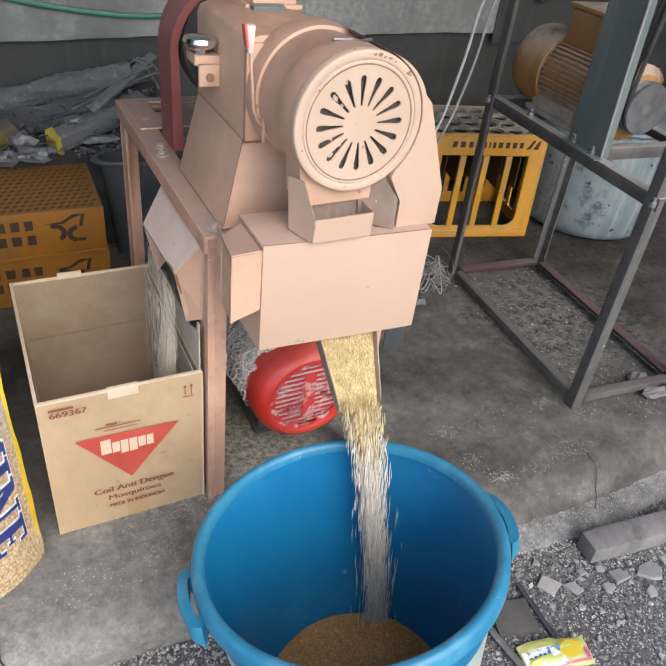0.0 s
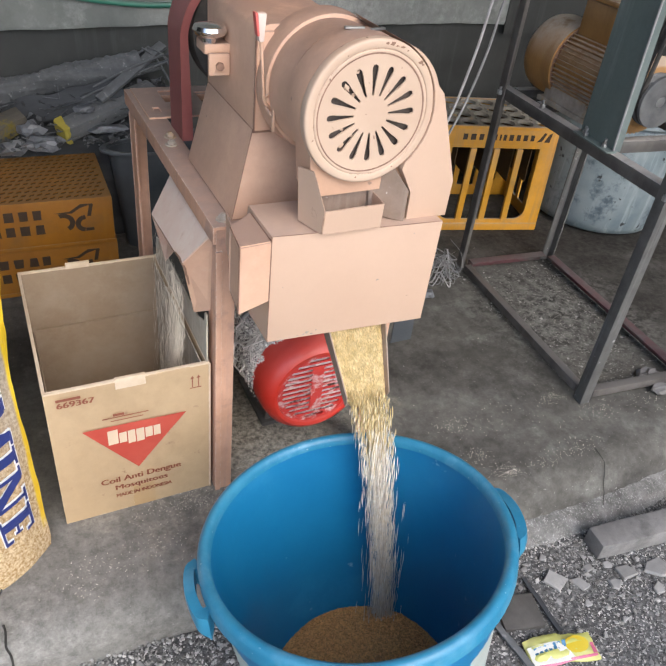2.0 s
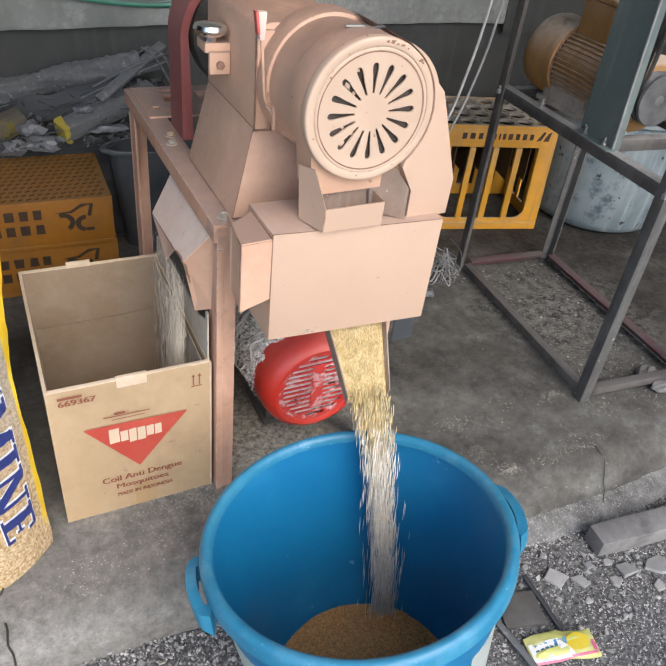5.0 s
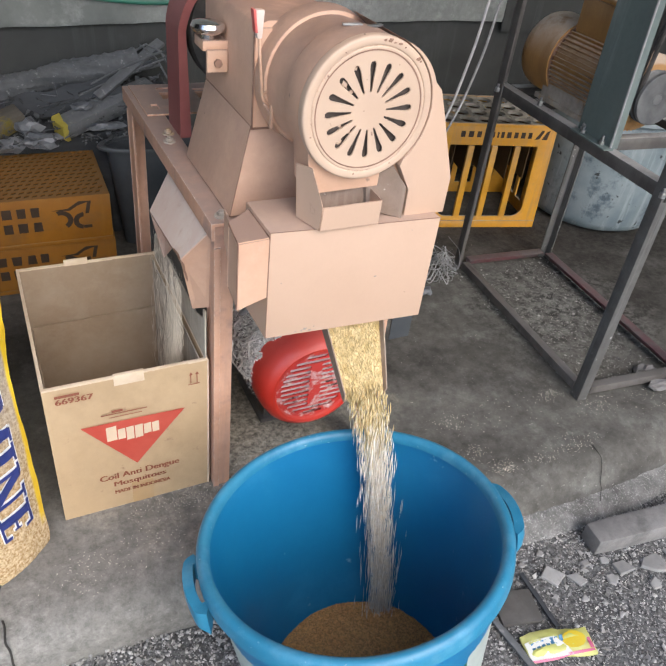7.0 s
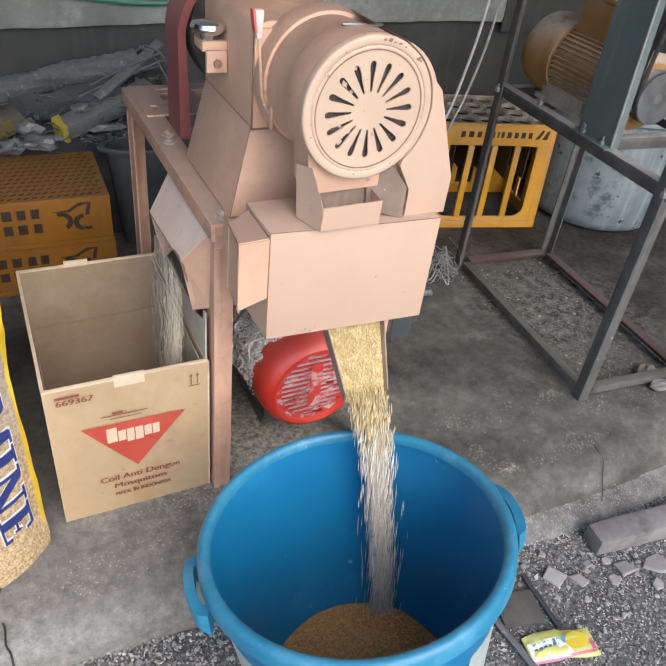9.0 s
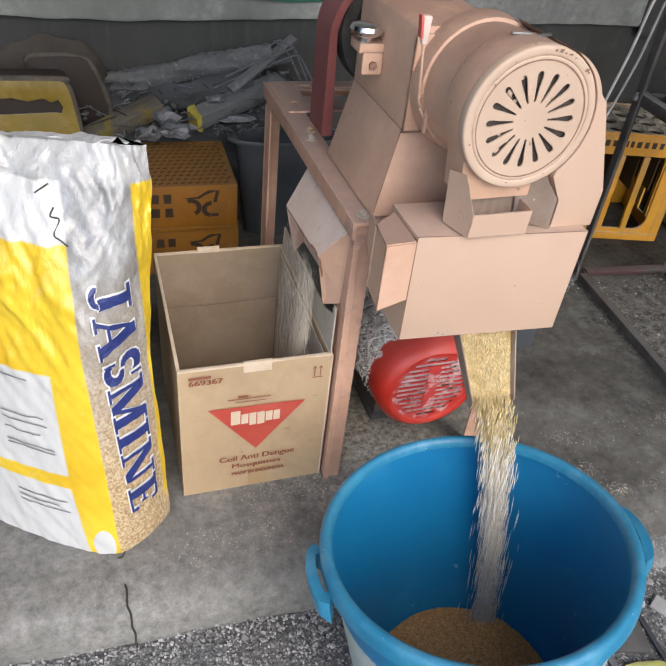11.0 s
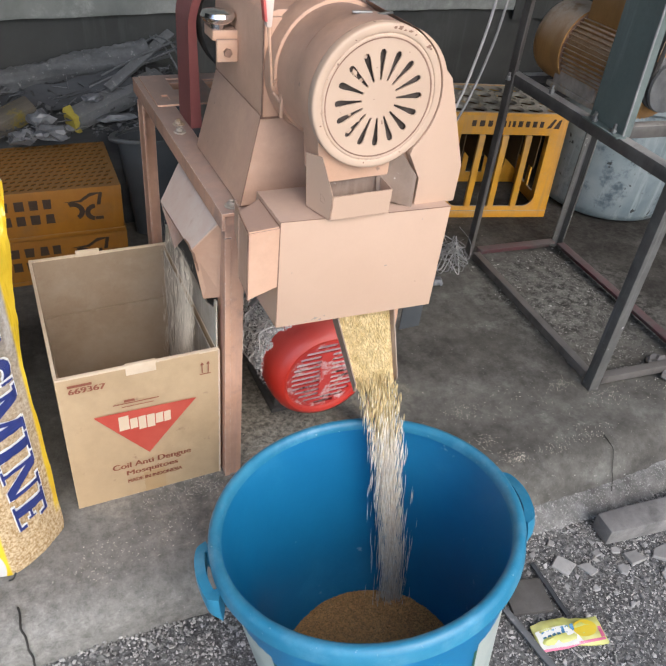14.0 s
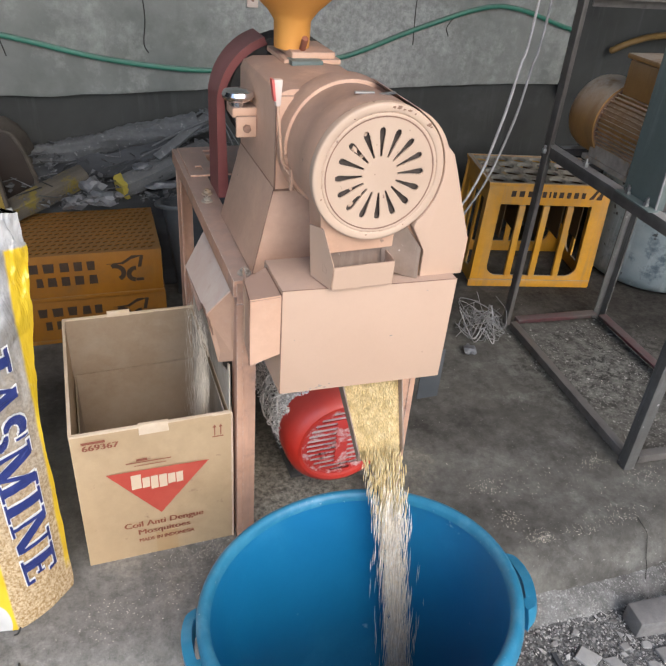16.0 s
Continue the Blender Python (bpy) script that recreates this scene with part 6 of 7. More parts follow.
def sack_skin(name):
    """Film printed yellow at the side, clear over the grain in the middle, crumpled silver above."""
    m = bpy.data.materials.new(name)
    m.use_nodes = True
    nt = m.node_tree
    bs = nt.nodes["Principled BSDF"]
    uv = nt.nodes.new("ShaderNodeUVMap")
    sep = nt.nodes.new("ShaderNodeSeparateXYZ")
    nt.links.new(uv.outputs["UV"], sep.inputs[0])
    u, v = sep.outputs["X"], sep.outputs["Y"]
    def step(a, b, wide=0.004):
        """1 where a is greater than b, with a soft edge."""
        return math_node(nt, "MAXIMUM", math_node(nt, "MINIMUM", math_node(nt, "DIVIDE", math_node(nt, "SUBTRACT", a, b), wide), 1.0), 0.0)

    def both(*facs):
        out = facs[0]
        for f in facs[1:]:
            out = math_node(nt, "MULTIPLY", out, f)
        return out

    # grain behind clear film, hazier and silvery further up
    gr = noise_tex(nt, 190, 3.0, 0.7)
    r1 = ramp(nt, (0.34, 0.22, 0.1), (0.66, 0.52, 0.33), 0.38, 0.62)
    nt.links.new(gr.outputs["Fac"], r1.inputs["Fac"])
    cl = noise_tex(nt, 20, 8.0, 0.7, stretch=(1.6, 1.6, 0.8))
    cl.inputs["Distortion"].default_value = 0.3
    r2 = ramp(nt, (0.22, 0.222, 0.222), (0.42, 0.422, 0.422), 0.34, 0.66)
    nt.links.new(cl.outputs["Fac"], r2.inputs["Fac"])
    haze = math_node(nt, "ADD", math_node(nt, "MULTIPLY", v, 2.4), math_node(nt, "MULTIPLY", cl.outputs["Fac"], 0.6))
    haze = math_node(nt, "MAXIMUM", math_node(nt, "MINIMUM", math_node(nt, "SUBTRACT", haze, 0.72), 1.0), 0.0)
    film = mix(nt, haze, r1.outputs["Color"], r2.outputs["Color"])
    yn = noise_tex(nt, 7, 5.0, 0.6)
    r3 = ramp(nt, (0.66, 0.42, 0.018), (0.76, 0.56, 0.04), 0.35, 0.65)
    nt.links.new(yn.outputs["Fac"], r3.inputs["Fac"])
    r4 = ramp(nt, (0, 0, 0), (0.8, 0.8, 0.8), 0.6, 0.72)
    nt.links.new(cl.outputs["Fac"], r4.inputs["Fac"])
    yellow = mix(nt, math_node(nt, "MULTIPLY", r4.outputs["Color"], 0.35), r3.outputs["Color"], (0.72, 0.66, 0.4))
    wob = math_node(nt, "MULTIPLY", math_node(nt, "SUBTRACT", yn.outputs["Fac"], 0.5), 0.008)
    uu, vv = math_node(nt, "ADD", u, wob), math_node(nt, "ADD", v, wob)
    # the clear strip narrows to the right towards the foot
    edge_l = math_node(nt, "ADD", -0.45, math_node(nt, "MULTIPLY", step(0.45, v, 0.45), 0.021))
    left = both(step(edge_l, uu), step(0.628, vv))
    edge_r = math_node(nt, "ADD", -0.349, math_node(nt, "MULTIPLY", step(0.6, v, 0.6), 0.009))
    right = both(step(uu, edge_r), step(0.695, vv), step(vv, 0.05, 0.03))
    col = mix(nt, math_node(nt, "MAXIMUM", left, right), film, yellow)
    # white panels low on the face, one patch by the foot, one by the mouth
    slope = math_node(nt, "ADD", -0.504, math_node(nt, "MULTIPLY", step(0.16, v, 0.16), 0.02))
    low = both(step(slope, uu), step(0.395, vv), step(math_node(nt, "ABSOLUTE", math_node(nt, "SUBTRACT", vv, 0.166)), 0.012))
    dx, dz = math_node(nt, "DIVIDE", math_node(nt, "SUBTRACT", uu, -0.458), 0.02), math_node(nt, "DIVIDE", math_node(nt, "SUBTRACT", vv, 0.025), 0.04)
    patch = step(1.0, math_node(nt, "ADD", both(dx, dx), both(dz, dz)), 0.1)
    mouth = both(step(-0.449, uu), step(vv, 0.612), step(0.7, vv))
    white = math_node(nt, "MAXIMUM", math_node(nt, "MAXIMUM", low, patch), math_node(nt, "MAXIMUM", mouth, math_node(nt, "MULTIPLY", step(vv, 0.69, 0.02), 0.5)))
    col = mix(nt, white, col, (0.58, 0.58, 0.57))
    nt.links.new(col, bs.inputs["Base Color"])
    bs.inputs["Roughness"].default_value = 0.27
    bs.inputs["Coat Weight"].default_value = 0.6
    bs.inputs["Coat Roughness"].default_value = 0.12
    bp = nt.nodes.new("ShaderNodeBump")
    bp.inputs["Strength"].default_value, bp.inputs["Distance"].default_value = 0.8, 0.009
    wr = noise_tex(nt, 13, 4.0, 0.55, stretch=(2.0, 2.0, 0.7))
    wr.inputs["Distortion"].default_value = 0.5
    # stiffer folds in the empty film above the grain
    lift = math_node(nt, "ADD", 0.35, step(v, 0.3, 0.4))
    nt.links.new(math_node(nt, "MULTIPLY", wr.outputs["Fac"], lift), bp.inputs["Height"])
    nt.links.new(bp.outputs["Normal"], bs.inputs["Normal"])
    return m


SACK = sack_skin("printed_rice_sack")
sack = thing("rice_sack", pose(SX, SY, 0), "upright plastic rice sack, yellow and clear, with blue lettering", "sack")
bm = bmesh.new()
uvl = bm.loops.layers.uv.new("UVMap")
NA, NV = 240, 120
grid = [[bm.verts.new(sack_point(i, j / NV)) for i in range(NA)] for j in range(NV + 1)]
for j in range(NV):
    for i in range(NA):
        k = (i + 1) % NA
        bm.faces.new((grid[j][i], grid[j][k], grid[j + 1][k], grid[j + 1][i]))
bm.faces.new(grid[0][::-1])
bm.faces.new(grid[NV])
for f in bm.faces:
    for lp in f.loops:
        lp[uvl].uv = (lp.vert.co.x, lp.vert.co.z)
wpart("bag", bm, SACK, sack)


def sack_front(x, z):
    """The near skin of the sack at a room x and z."""
    near = [sack_point(i, z / SHT) for i in range(0, 110)]
    return min(near, key=lambda p: abs(p.x - x))


def band(p, q, w):
    """A stroke between two points of a letter, w wide along the line of writing."""
    return [(p[0] - w / 2, p[1]), (p[0] + w / 2, p[1]), (q[0] + w / 2, q[1]), (q[0] - w / 2, q[1])]


def bar(x0, x1, y0, y1):
    return [(x0, y0), (x1, y0), (x1, y1), (x0, y1)]


def bow(cx, cy, rx, ry, a0, a1, w0, w1, n=10):
    """A curved stroke that swells from w0 at its ends to w1 in its middle, cut into quads."""
    out = []
    for k in range(n):
        pair = []
        for f in (k / n, (k + 1) / n):
            a = radians(a0 + (a1 - a0) * f)
            w = w0 + (w1 - w0) * math.sin(math.pi * f)
            pair.append([(cx + (rx + s * w / 2) * math.cos(a), cy + (ry + s * w / 2) * math.sin(a)) for s in (-1, 1)])
        out.append([pair[0][0], pair[0][1], pair[1][1], pair[1][0]])
    return out


# letters with thick and thin strokes and slab feet, in a box one high; the width comes first
SERIF = {
    "J": (0.62, [bar(0.32, 0.56, 0.2, 0.95), bar(0.16, 0.7, 0.92, 1.0), *bow(0.27, 0.2, 0.17, 0.13, -190, 0, 0.1, 0.14)]),
    "A": (0.95, [band((0.14, 0.05), (0.46, 1.0), 0.1), band((0.75, 0.05), (0.48, 1.0), 0.25), bar(0.24, 0.7, 0.3, 0.38), bar(0.0, 0.3, 0.0, 0.07), bar(0.55, 0.95, 0.0, 0.07)]),
    "S": (0.66, [*bow(0.34, 0.72, 0.24, 0.21, 20, 262, 0.11, 0.22), *bow(0.34, 0.28, 0.24, 0.21, 82, -160, 0.11, 0.22), bar(0.52, 0.58, 0.68, 0.98), bar(0.08, 0.14, 0.02, 0.32)]),
    "M": (1.1, [bar(0.12, 0.21, 0.04, 0.96), band((0.24, 0.98), (0.54, 0.02), 0.24), band((0.55, 0.02), (0.86, 0.98), 0.1), bar(0.78, 1.0, 0.04, 0.96), bar(0.0, 0.33, 0.0, 0.07), bar(0.68, 1.1, 0.0, 0.07), bar(0.0, 0.3, 0.93, 1.0), bar(0.8, 1.1, 0.93, 1.0)]),
    "I": (0.46, [bar(0.11, 0.35, 0.04, 0.96), bar(0.0, 0.46, 0.0, 0.07), bar(0.0, 0.46, 0.93, 1.0)]),
    "N": (0.95, [bar(0.13, 0.22, 0.04, 0.96), band((0.22, 0.98), (0.7, 0.02), 0.26), bar(0.73, 0.82, 0.02, 0.96), bar(0.0, 0.35, 0.0, 0.07), bar(0.6, 0.95, 0.93, 1.0), bar(0.0, 0.3, 0.93, 1.0)]),
    "E": (0.74, [bar(0.1, 0.34, 0.04, 0.96), bar(0.0, 0.7, 0.0, 0.08), bar(0.0, 0.68, 0.92, 1.0), bar(0.3, 0.54, 0.46, 0.54), bar(0.63, 0.72, 0.0, 0.26), bar(0.6, 0.68, 0.76, 1.0), bar(0.49, 0.55, 0.38, 0.62)]),
}


def outset(loop, d):
    c = (sum(p[0] for p in loop) / len(loop), sum(p[1] for p in loop) / len(loop))
    return [(x + d * (1 if x > c[0] else -1), y + d * (1 if y > c[1] else -1)) for x, y in loop]


def on_sack(grow, lift, start, letter):
    """One letter on the skin: the line of writing runs down the sack, the feet point away from the carton."""
    bm = bmesh.new()
    for k, loop in enumerate(SERIF[letter][1]):
        one = bmesh.new()
        one.faces.new([one.verts.new((x, y, k * 0.00025)) for x, y in outset(loop, grow)])
        bmesh.ops.subdivide_edges(one, edges=one.edges[:], cuts=5, use_grid_fill=True)
        for v in one.verts:
            z = 0.562 - (start + v.co.x) * WORD_STEP
            x0, x1 = -0.404 - 0.03 * (z - 0.09) / 0.49, -0.353 - 0.014 * (z - 0.09) / 0.49
            x = x0 + v.co.y * (x1 - x0)
            p = sack_front(x, z)
            up = lift + v.co.z
            v.co = Vector((x + up * 0.4, p.y - up, z))
        tmp = bpy.data.meshes.new("tmp")
        one.to_mesh(tmp)
        one.free()
        bm.from_mesh(tmp)
        bpy.data.meshes.remove(tmp)
    return bm


WORD = "JASMINE"
WORD_STEP = 0.473 / (sum(SERIF[c][0] for c in WORD) + 0.06 * 6)
start = 0.0
for c in WORD:
    wpart("letter_edge", on_sack(0.03, 0.003, start, c), WHITE_INK, sack, "white outline of a letter", smooth=False)
    wpart("letter", on_sack(0.0, 0.0055, start, c), BLUE_INK, sack, "navy letter " + c, smooth=False)
    start += SERIF[c][0] + 0.06

SCRIPT = surface("black_print", (0.02, 0.02, 0.02), (0.05, 0.05, 0.05), 20, 0.5)


def sack_bar(name, x0, x1, z0, z1, material, label):
    """A thin printed bar on the near skin, following its bulge."""
    bm = bmesh.new()
    cols = []
    for i in range(7):
        x = x0 + (x1 - x0) * i / 6
        cols.append([bm.verts.new(Vector((x, sack_front(x, z).y - 0.003, z))) for z in (z0, z1)])
    for p, q in zip(cols, cols[1:]):
        bm.faces.new((p[0], q[0], q[1], p[1]))
    wpart(name, bm, material, sack, label, smooth=False)


for z, x0, x1 in ((0.378, -0.6, -0.545), (0.3, -0.6, -0.53), (0.285, -0.6, -0.526), (0.262, -0.6, -0.54), (0.236, -0.6, -0.52), (0.228, -0.6, -0.52), (0.12, -0.6, -0.515), (0.108, -0.6, -0.53), (0.096, -0.6, -0.512)):
    sack_bar("print_line", x0, x1, z, z + 0.003, WIRE_GREY, "thin grey line of print")
for keys in (((-0.462, 0.665), (-0.468, 0.655), (-0.456, 0.648), (-0.466, 0.63), (-0.458, 0.622), (-0.448, 0.615)), ((-0.486, 0.685), (-0.475, 0.69), (-0.466, 0.693))):
    bm = bmesh.new()
    bm_tube(bm, curve_points([(x, sack_front(x, z).y - 0.002, z) for x, z in keys], 20), 0.0014, 6)
    wpart("script", bm, SCRIPT, sack, "black brush-like squiggle")
bm = bmesh.new()
bm_tube(bm, curve_points([(-0.438, 1.014, 0.004), (-0.43, 1.008, 0.014), (-0.424, 1.01, 0.026)], 8), 0.0018, 6)
wpart("thread_end", bm, SCRIPT, sack, "dark end of the stitching")

# ---- wall hose, cables ----
bm = bmesh.new()
bm_tube(bm, curve_points([(-1.6, 2.46, 1.02), (-0.9, 2.46, 0.88), (-0.41, 2.46, 0.786), (-0.1, 2.458, 0.715), (0.2, 2.458, 0.68), (0.45, 2.458, 0.695), (0.68, 2.458, 0.722), (0.95, 2.46, 0.815), (1.2, 2.46, 0.887), (1.35, 2.46, 0.885), (1.54, 2.46, 0.834), (1.62, 2.462, 0.815)], 120), 0.0085, 10)
tagged(part("hose", bm, HOSE), "green garden hose strung along the wall", "hose")
for k, (dx, r) in enumerate(((0.0, 0.0027), (0.027, 0.0025))):
    bm = bmesh.new()
    bm_tube(bm, curve_points([(0.62 + dx, 1.3, 1.7), (0.612 + dx, 1.3, 1.06), (0.6 + dx, 1.3, 0.94), (0.583 + dx, 1.3, 0.83), (0.545 + 0.8 * dx, 1.3, 0.7), (0.47 + dx, 1.32, 0.56), (0.4 + dx, 1.36, 0.42 - dx)], 70), r, 8)
    tagged(part("cable", bm, WIRE if k == 0 else WIRE_GREY), "pale loose cable hanging beside the mill" if k == 0 else "grey loose cable hanging beside the mill", "cable")

socket = thing("wall_socket", pose(0.363, WALL_Y - 0.03, 0.889), "small yellowed plastic socket on the plaster wall", "socket")
bm = bmesh.new()
bm_box(bm, (-0.018, -0.012, -0.02), (0.018, 0.0, 0.02))
plate = part("plate", bm, LEVER_WHITE, socket, bev=0.003)
bm = bmesh.new()
bm_cyl(bm, (0, -0.012, 0.002), (0, -0.0135, 0.002), 0.005, seg=16)
part("hole", bm, SEAM, plate, "dark hole of the socket")
bm = bmesh.new()
bm_tube(bm, curve_points([(1.775, 2.43, 0.752), (1.783, 2.42, 0.76), (1.839, 2.4, 0.79), (1.95, 2.4, 0.812), (2.2, 2.42, 0.82)], 40), 0.012, 12)
tagged(part("pipe", bm, PIPE), "bent ochre pipe along the wall behind the motor", "pipe")

# ---- heap of scrap behind the crates ----
rng = random.Random(12)
bm = bmesh.new()
nx, ny = 70, 16
grid = []
for i in range(nx + 1):
    x = -1.3 + 1.62 * i / nx
    row = []
    for j in range(ny + 1):
        y = 2.29 + 0.205 * j / ny
        z = 0.33 + 0.09 * j / ny + 0.035 * noise.noise((x * 7, y * 7, 0)) + 0.02 * noise.noise((x * 23, y * 23, 3))
        if i in (0, nx) or j == 0:
            z = 0.0
        row.append(bm.verts.new((x + 0.01 * noise.noise((x * 20, y * 20, 5)), y, z)))
    grid.append(row)
for a, b in zip(grid, grid[1:]):
    for j in range(ny):
        bm.faces.new((a[j], b[j], b[j + 1], a[j + 1]))
tagged(part("scrap_heap", bm, ASH_DARK), "sooty grey heap of scrap against the wall", "scrap", kind="stuff")


def board(name, p0, p1, wd, th, mat, label, category, roll=0.0, tip=None):
    """A rough sawn board between two points; tip: a painted end."""
    p0, p1 = Vector(p0), Vector(p1)
    d = p1 - p0
    m = Matrix.Translation(p0) @ d.to_track_quat("X", "Z").to_matrix().to_4x4() @ Matrix.Rotation(roll, 4, "X")
    ob = thing(name, m, label, category)
    bm = bmesh.new()
    bm_box(bm, (0, -wd / 2, -th / 2), (d.length, wd / 2, th / 2))
    bmesh.ops.subdivide_edges(bm, edges=[e for e in bm.edges if abs((e.verts[0].co - e.verts[1].co).x) > 0.01], cuts=12, use_grid_fill=True)
    for v in bm.verts:
        v.co += Vector((0, 0.004 * noise.noise((v.co.x * 14, v.co.y * 9, 2)), 0.004 * noise.noise((v.co.x * 14, v.co.z * 9, 8))))
    part("plank", bm, mat, ob, bev=min(0.006, 0.12 * th))
    if tip:
        bm = bmesh.new()
        ring = []
        for k in range(24):
            a = 2 * math.pi * k / 24
            c, n = math.cos(a), math.sin(a)
            q = 1 / max(abs(c), abs(n))
            ring.append((q * c * (wd / 2 + 0.002), q * n * (th / 2 + 0.002), 0.018 + 0.008 * c + 0.006 * noise.noise((2 * c, 2 * n, 1))))
        lo = [bm.verts.new((-0.003, 0.85 * y, 0.85 * z)) for y, z, _ in ring]
        mid = [bm.verts.new((0.003, y, z)) for y, z, _ in ring]
        hi = [bm.verts.new((x, y, z)) for y, z, x in ring]
        bm.faces.new(lo)
        for p, q in ((lo, mid), (mid, hi)):
            for k in range(24):
                bm.faces.new((p[k], p[(k + 1) % 24], q[(k + 1) % 24], q[k]))
        part("painted_end", bm, tip, ob, "yellow painted end")
    return ob


board("timber_offcut", (-0.105, 2.27, 0.37), (0.2, 2.4, 0.44), 0.06, 0.05, ASH, "ash-grey timber offcut with a yellow end on the scrap heap", "timber", 0.2, YELLOW_PAINT)
board("timber_offcut", (0.02, 2.33, 0.44), (0.25, 2.45, 0.565), 0.03, 0.012, ASH, "thin grey batten lying on the scrap heap", "timber", 0.4)
board("timber_offcut", (0.0, 2.38, 0.43), (0.22, 2.47, 0.54), 0.045, 0.014, ASH_DARK, "sooty batten lying on the scrap heap", "timber", -0.2)
for k in range(12):
    a = Vector((-0.03 + 0.03 * rng.random(), 2.33 + 0.1 * rng.random(), 0.43 + 0.02 * rng.random()))
    b = Vector((0.2 + 0.08 * rng.random(), 2.4 + 0.06 * rng.random(), 0.5 + 0.06 * rng.random()))
    bm = bmesh.new()
    bm_tube(bm, curve_points([a, (a + b) / 2 + Vector((0, 0, 0.012 * rng.random())), b], 8), 0.003 + 0.002 * rng.random(), 6)
    tagged(part("stick", bm, ASH if k % 2 else ASH_DARK), "thin grey stick in a loose bundle", "stick", "bundle of sticks")
for k, (x, dz) in enumerate(((0.24, 0.0), (0.26, 0.01), (0.28, -0.01))):
    bm = bmesh.new()
    bm_tube(bm, curve_points([(x - 0.06, 2.44, 0.56), (x - 0.02, 2.41, 0.53 + dz), (x + 0.02, 2.37, 0.45)], 8), 0.0035, 6)
    tagged(part("stick", bm, ASH), "thin grey stick in a loose bundle", "stick", "bundle of sticks")
# a long dusty roll behind them
bm = bmesh.new()
pts = curve_points([(-0.42, 2.43, 0.41), (-0.2, 2.43, 0.448), (0.0, 2.44, 0.484), (0.17, 2.44, 0.515)], 160)
bm_tube(bm, pts, 0.037, 48)
for v in bm.verts:
    q = Vector((v.co.x * 7, v.co.y * 45, v.co.z * 45))
    v.co += Vector((0, 0.008 * noise.noise(v.co * 9) + 0.009 * noise.noise(q), 0.01 * noise.noise(v.co * 9 + Vector((3, 3, 3))) + 0.011 * noise.noise(q + Vector((7, 1, 2))) + 0.006 * noise.noise(v.co * 70)))
roll = thing("sack_roll", pose(-0.15, 2.43, 0.4), "long rolled sack grey with ash, against the wall", "sack roll")
wpart("roll", bm, ASH, roll)
bm = bmesh.new()
rows = []
for i in range(41):
    f = i / 40
    x = -0.4 + 0.5 * f
    rows.append([bm.verts.new((x, 2.385 - 0.05 * g + 0.008 * noise.noise((x * 20, g * 4, 0)), 0.4 + 0.085 * f - 0.06 * g + 0.012 * noise.noise((x * 14, g * 3, 5)))) for g in (0, 0.25, 0.5, 0.75, 1.0)])
for a, b in zip(rows, rows[1:]):
    for k in range(4):
        bm.faces.new((a[k], b[k], b[k + 1], a[k + 1]))
got = bmesh.ops.extrude_face_region(bm, geom=bm.faces[:])
bmesh.ops.translate(bm, vec=(0, 0.004, -0.006), verts=[g for g in got["geom"] if isinstance(g, bmesh.types.BMVert)])
wpart("loose_flap", bm, ASH_DARK, roll, "loose sooty flap hanging from the roll")


def crumple(name, p, size, mat, label, category, seed):
    """A crumpled scrap of paper or film: a folded ball with sharp creases."""
    bm = bmesh.new()
    bmesh.ops.create_icosphere(bm, subdivisions=2, radius=1.0)
    for v in bm.verts:
        k = 1 + 0.7 * noise.noise(v.co * 1.8 + Vector((seed, 0, 0))) + 0.5 * noise.noise(v.co * 4 + Vector((0, seed, 0)))
        v.co = Vector((v.co.x * size[0], v.co.y * size[1], v.co.z * size[2])) * k
    ob = part(name, bm, mat, None, smooth=False, at=pose(*p))
    return tagged(ob, label, category)


crumple("crumpled_bag", (-0.19, 2.27, 0.385), (0.035, 0.03, 0.022), FILM, "crumpled white plastic bag on the scrap heap", "plastic bag", 1)
crumple("crumpled_bag", (-0.16, 2.24, 0.35), (0.05, 0.03, 0.02), FILM, "crumpled pale plastic bag on the scrap heap", "plastic bag", 5)
crumple("crumpled_paper", (-0.03, 2.3, 0.425), (0.028, 0.02, 0.012), FILM, "white paper scrap on the scrap heap", "paper", 9)
crumple("crumpled_paper", (0.03, 2.27, 0.372), (0.05, 0.03, 0.012), FILM, "white paper scrap on the scrap heap", "paper", 14)
crumple("crumpled_bag", (-0.25, 2.25, 0.34), (0.04, 0.03, 0.02), FILM, "crumpled pale plastic bag on the scrap heap", "plastic bag", 21)
basin = thing("basin", pose(0.19, 2.22, 0), "dark grey plastic basin full of scrap behind the crates", "basin")
squash = Matrix.Diagonal((1.15, 0.42, 1.03, 1))
bm = bmesh.new()
bm_lathe(bm, [(0.12, 0.0), (0.15, 0.3), (0.156, 0.316), (0.152, 0.316), (0.118, 0.01), (0, 0.01), (0, 0)], 48, squash)
part("body", bm, GREYBIN, basin)
bm = bmesh.new()
bm_lathe(bm, [(0.154, 0.312), (0.172, 0.314), (0.174, 0.321), (0.17, 0.326), (0.156, 0.325)], 48, squash, closed=True)
part("rim", bm, GREYBIN, basin, "flat turned-out rim, grey with dust")

